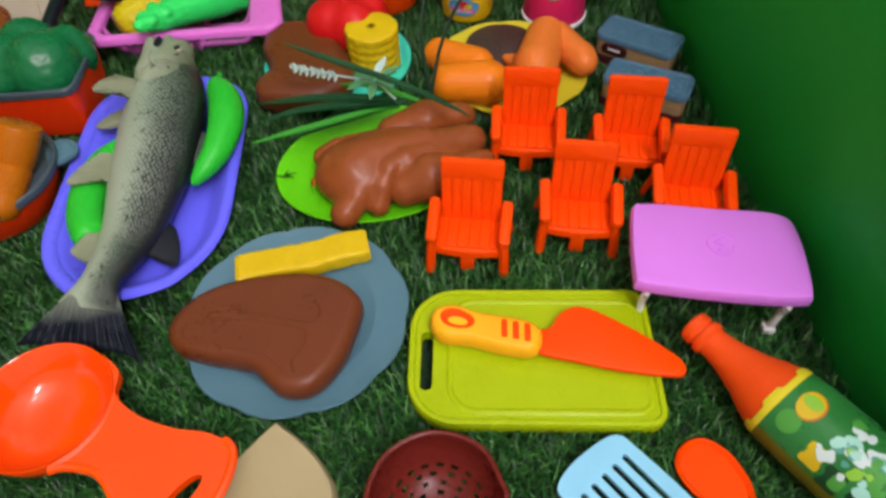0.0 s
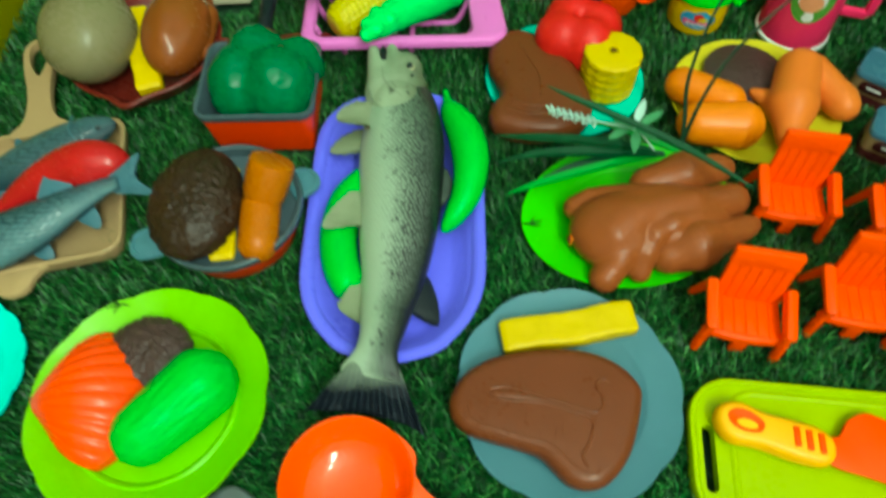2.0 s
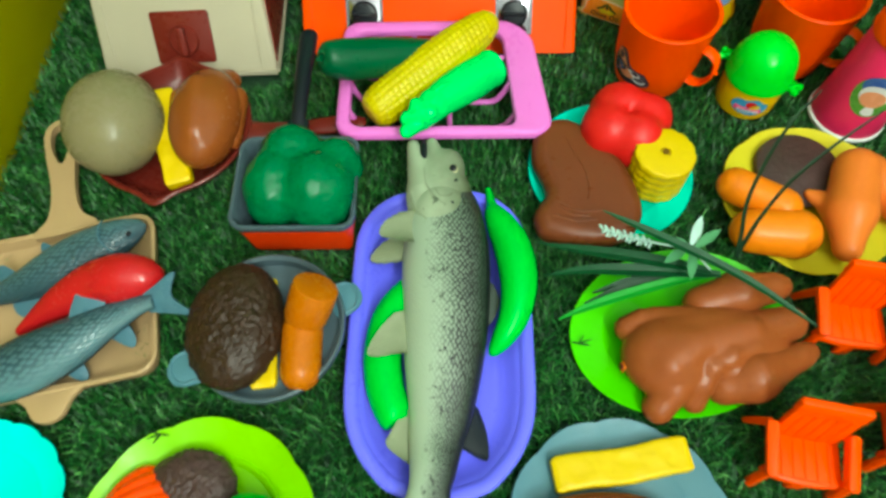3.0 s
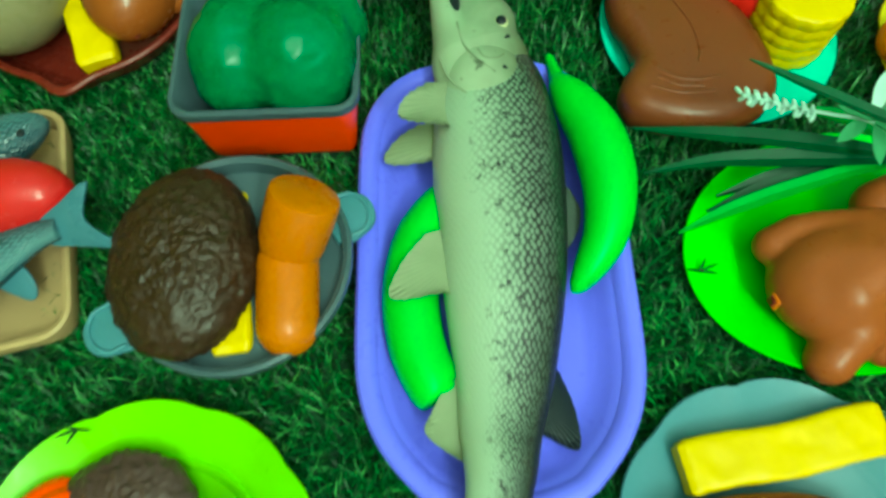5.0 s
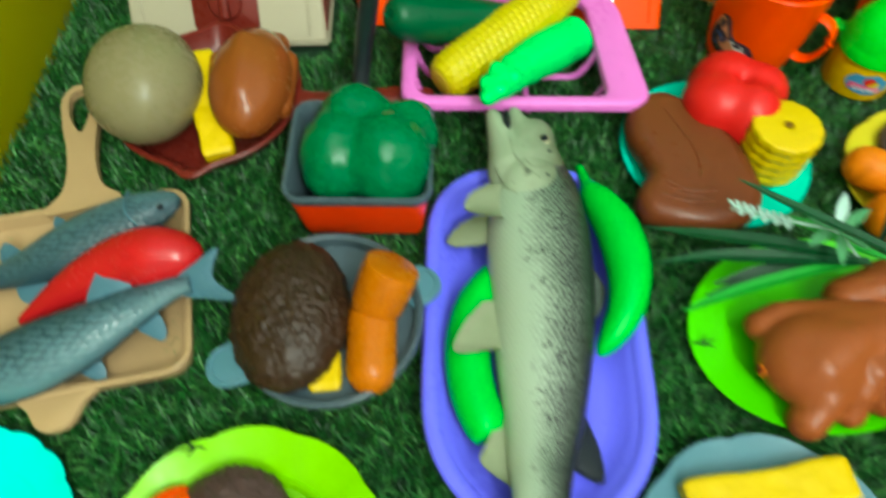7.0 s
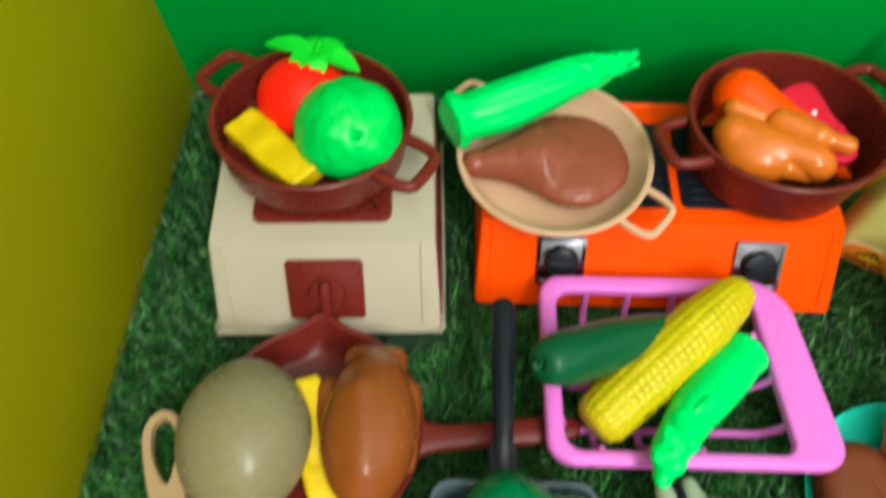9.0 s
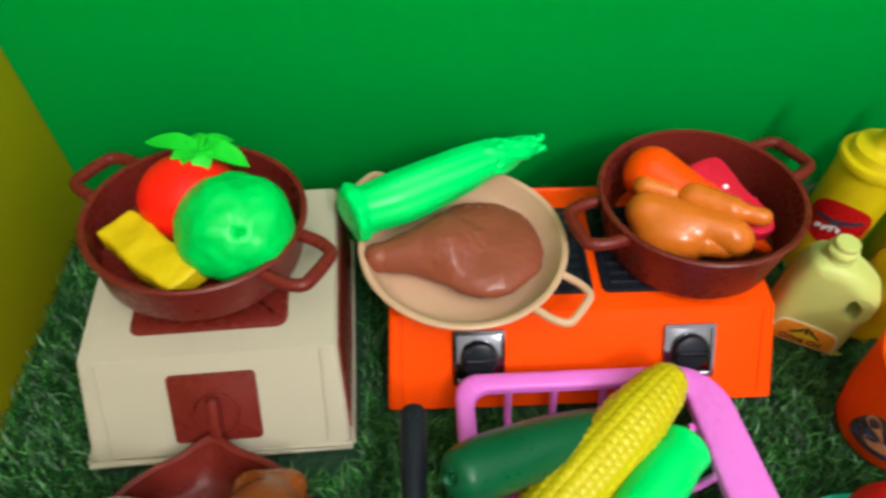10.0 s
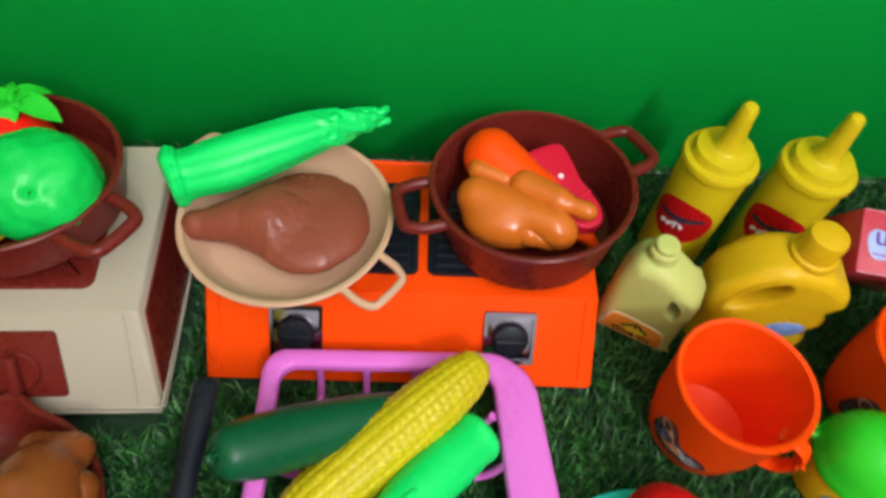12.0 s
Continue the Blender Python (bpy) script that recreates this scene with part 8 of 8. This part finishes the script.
oj = jug("pale green-yellow toy oil jug with olive label", (0.2425, 0.0440), -27, 0.045, 0.026, 0.0780, JUG_PALE,
         [(-0.50, 0.02), (-0.44, 0), (0.44, 0), (0.50, 0.02), (0.50, 0.30), (0.52, 0.56), (0.46, 0.68), (0.20, 0.80), (-0.02, 0.86), (-0.30, 0.86), (-0.42, 0.78), (-0.49, 0.60), (-0.50, 0.30)],
         [(0.24, 0.50), (0.36, 0.48), (0.40, 0.56), (0.32, 0.66), (0.22, 0.62)], -0.14, 0.0074, (0.84, [(0, 0.05), (1.0, 0.05), (1.06, 0.06), (1.06, 0.095), (0.94, 0.11), (0.86, 0.115), (0.84, 0.15), (0.74, 0.16), (0, 0.162)]), exact=True)
lab_m = Matrix.Translation((0, -0.0131, 0)) @ Matrix.Rotation(radians(90), 4, "X")
ol = part("label", moved(plate_slab(outline_of([(-0.0175, 0.004), (0.0160, 0.004), (0.0175, 0.008), (0.0165, 0.017), (0.0110, 0.0215), (-0.0110, 0.0230), (-0.0165, 0.0190), (-0.0180, 0.010)], 40), 0, 0.0005, 0.0002), lab_m), plastic("label_cream", lin(224, 216, 180), 0.3), oj, "cream and orange label")
part("label_ground", moved(plate_slab(outline_of([(-0.0165, 0.0048), (0.0150, 0.0048), (0.0165, 0.008), (0.0155, 0.0165), (0.0105, 0.0205), (-0.0105, 0.0220), (-0.0155, 0.0180), (-0.0170, 0.010)], 40), 0, 0.0008, 0.0002), lab_m), plastic("label_orange", lin(226, 150, 44), 0.3, vary=0.2), ol)
for x, y, a in ((-0.003, 0.0165, 60), (0.000, 0.0175, 95), (0.003, 0.0165, 120), (-0.0055, 0.0145, 30), (0.0055, 0.0145, 150)):
    part("printed_leaf", moved(plate_slab(shift(oval(0.0032, 0.0010, 12), x, y, a), 0.0008, 0.0011, 0.0001), lab_m), LABEL_DARK, ol)
for x in (-0.0025, 0.0032):
    part("printed_olive", moved(plate_slab(shift(oval(0.0030, 0.0022, 16), x, 0.0125), 0.0010, 0.0013, 0.0001), lab_m), LABEL_YELLOW, ol)
part("lettering", moved(lettering("Olive Oil", 0.0062, 0.0002), lab_m @ pose(-0.0005, 0.0082, 0.0011)), BLACK, ol)

yj = jug("orange-yellow toy detergent jug with loop handle", (0.3050, 0.0440), -8, 0.067, 0.032, 0.0960, JUG_YELLOW,
         [(-0.48, 0.02), (-0.42, 0), (0.40, 0), (0.46, 0.02), (0.50, 0.13), (0.43, 0.235), (0.51, 0.34), (0.45, 0.445), (0.53, 0.55), (0.47, 0.655), (0.36, 0.72), (0.26, 0.77), (0.00, 0.81), (-0.18, 0.79), (-0.36, 0.70), (-0.50, 0.54), (-0.52, 0.36), (-0.47, 0.20)],
         [(-0.39, 0.44), (-0.22, 0.45), (-0.06, 0.56), (-0.03, 0.68), (-0.15, 0.71), (-0.31, 0.62)], 0.09, 0.0100, (0.76, [(0, 0.03), (1.20, 0.03), (1.25, 0.05), (1.22, 0.075), (1.04, 0.085), (1.02, 0.20), (0.94, 0.225), (0.6, 0.235), (0, 0.236)]))
part("label", moved(plate_slab(shift(oval(0.0120, 0.0075, 30), 0.012, 0.026, 22), 0, 0.0006, 0.0002), Matrix.Translation((0, -0.0161, 0)) @ Matrix.Rotation(radians(90), 4, "X")), plastic("label_sky", lin(130, 160, 214), 0.3, vary=0.3), yj, "pale blue leaf-shaped label")

bx = thing("toy_carton", "red toy food carton tipped forward behind an orange mug", "carton", (0.3841, 0.0740, 0), exact=True)
bx.rotation_euler = (radians(29.6), 0, radians(-10))
CARTON = plastic("carton_red", lin(196, 58, 74), 0.24, vary=0.12)
WORN = plastic("worn_card_edge", lin(214, 150, 156), 0.6, vary=0.3)
part("carton", moved(brick(0.070, 0.0345, 0.0690, 0.0005, 0.0007), pose(0, 0.01725, 0)), CARTON, bx, crease=30)
for y in (0.0003, 0.0342):
    part("worn_edge", wire([(-0.0345, y, 0.0688), (-0.010, y, 0.0689), (0.015, y, 0.0689), (0.0345, y, 0.0688)], 0.0004, 6, 12), WORN, bx, "paler worn card edge")
on_top = lambda z: pose(0, 0.01725, 0.0690 + z)
pn = part("printed_cloud", moved(plate_slab(outline_of([(-0.0312, 0.0020), (-0.0275, 0.0070), (-0.0210, 0.0060), (-0.0108, 0.0074), (0.0010, 0.0066), (0.0100, 0.0078), (0.0215, 0.0082), (0.0248, 0.0020), (0.0215, -0.0040), (0.0120, -0.0078), (0.0020, -0.0085), (-0.0062, -0.0110), (-0.0150, -0.0085), (-0.0275, -0.0085)], 60), 0, 0.0003, 0.0001), on_top(0)), plastic("carton_blue", lin(168, 186, 232), 0.3, vary=0.2), bx, "pale lilac cloud print")
part("printed_arc", moved(plate_slab(outline_of([(-0.0205, 0.0050), (-0.0108, 0.0088), (0.0010, 0.0086), (0.0085, 0.0062), (-0.0040, 0.0058)], 36), 0.0003, 0.0005, 0.0001), on_top(0)), plastic("carton_teal", lin(120, 190, 184), 0.3), pn, "teal arc")
part("printed_wave", moved(plate_slab(outline_of([(-0.0180, -0.0070), (-0.0060, -0.0068), (0.0040, -0.0050), (0.0120, -0.0060), (0.0040, -0.0082), (-0.0062, -0.0102)], 36), 0.0003, 0.0005, 0.0001), on_top(0)), plastic("carton_sky", lin(110, 186, 230), 0.3), pn, "sky blue wave")
part("lettering", moved(lettering("Kitchen", 0.0158, 0.0002), on_top(0.0006) @ pose(-0.0032, 0.0010, 0, 0, 0, 180)), plastic("letter_violet", lin(112, 62, 172), 0.35), pn)
part("lettering", moved(lettering("tomato", 0.0056, 0.0002), on_top(0.0002) @ pose(-0.0036, 0.0106, 0, 0, 0, 177)), plastic("carton_print_pale", lin(232, 206, 204), 0.4), bx)
part("printed_bar", moved(brick(0.0100, 0.0014, 0.0003, 0.0001), on_top(0.0003) @ pose(-0.0231, -0.0066, 0, 0, 0, -4)), plastic("carton_print_violet", lin(160, 120, 190), 0.4), bx, "small violet printed bar")
part("printed_burst", moved(plate_slab(outline_of([(0.0190, -0.0150), (0.0178, -0.0110), (0.0200, -0.0085), (0.0222, -0.0055), (0.0300, -0.0050), (0.0325, -0.0120), (0.0280, -0.0155)], 30), 0.0003, 0.0005, 0.0001), on_top(0)), WHITE, bx, "white printed burst")
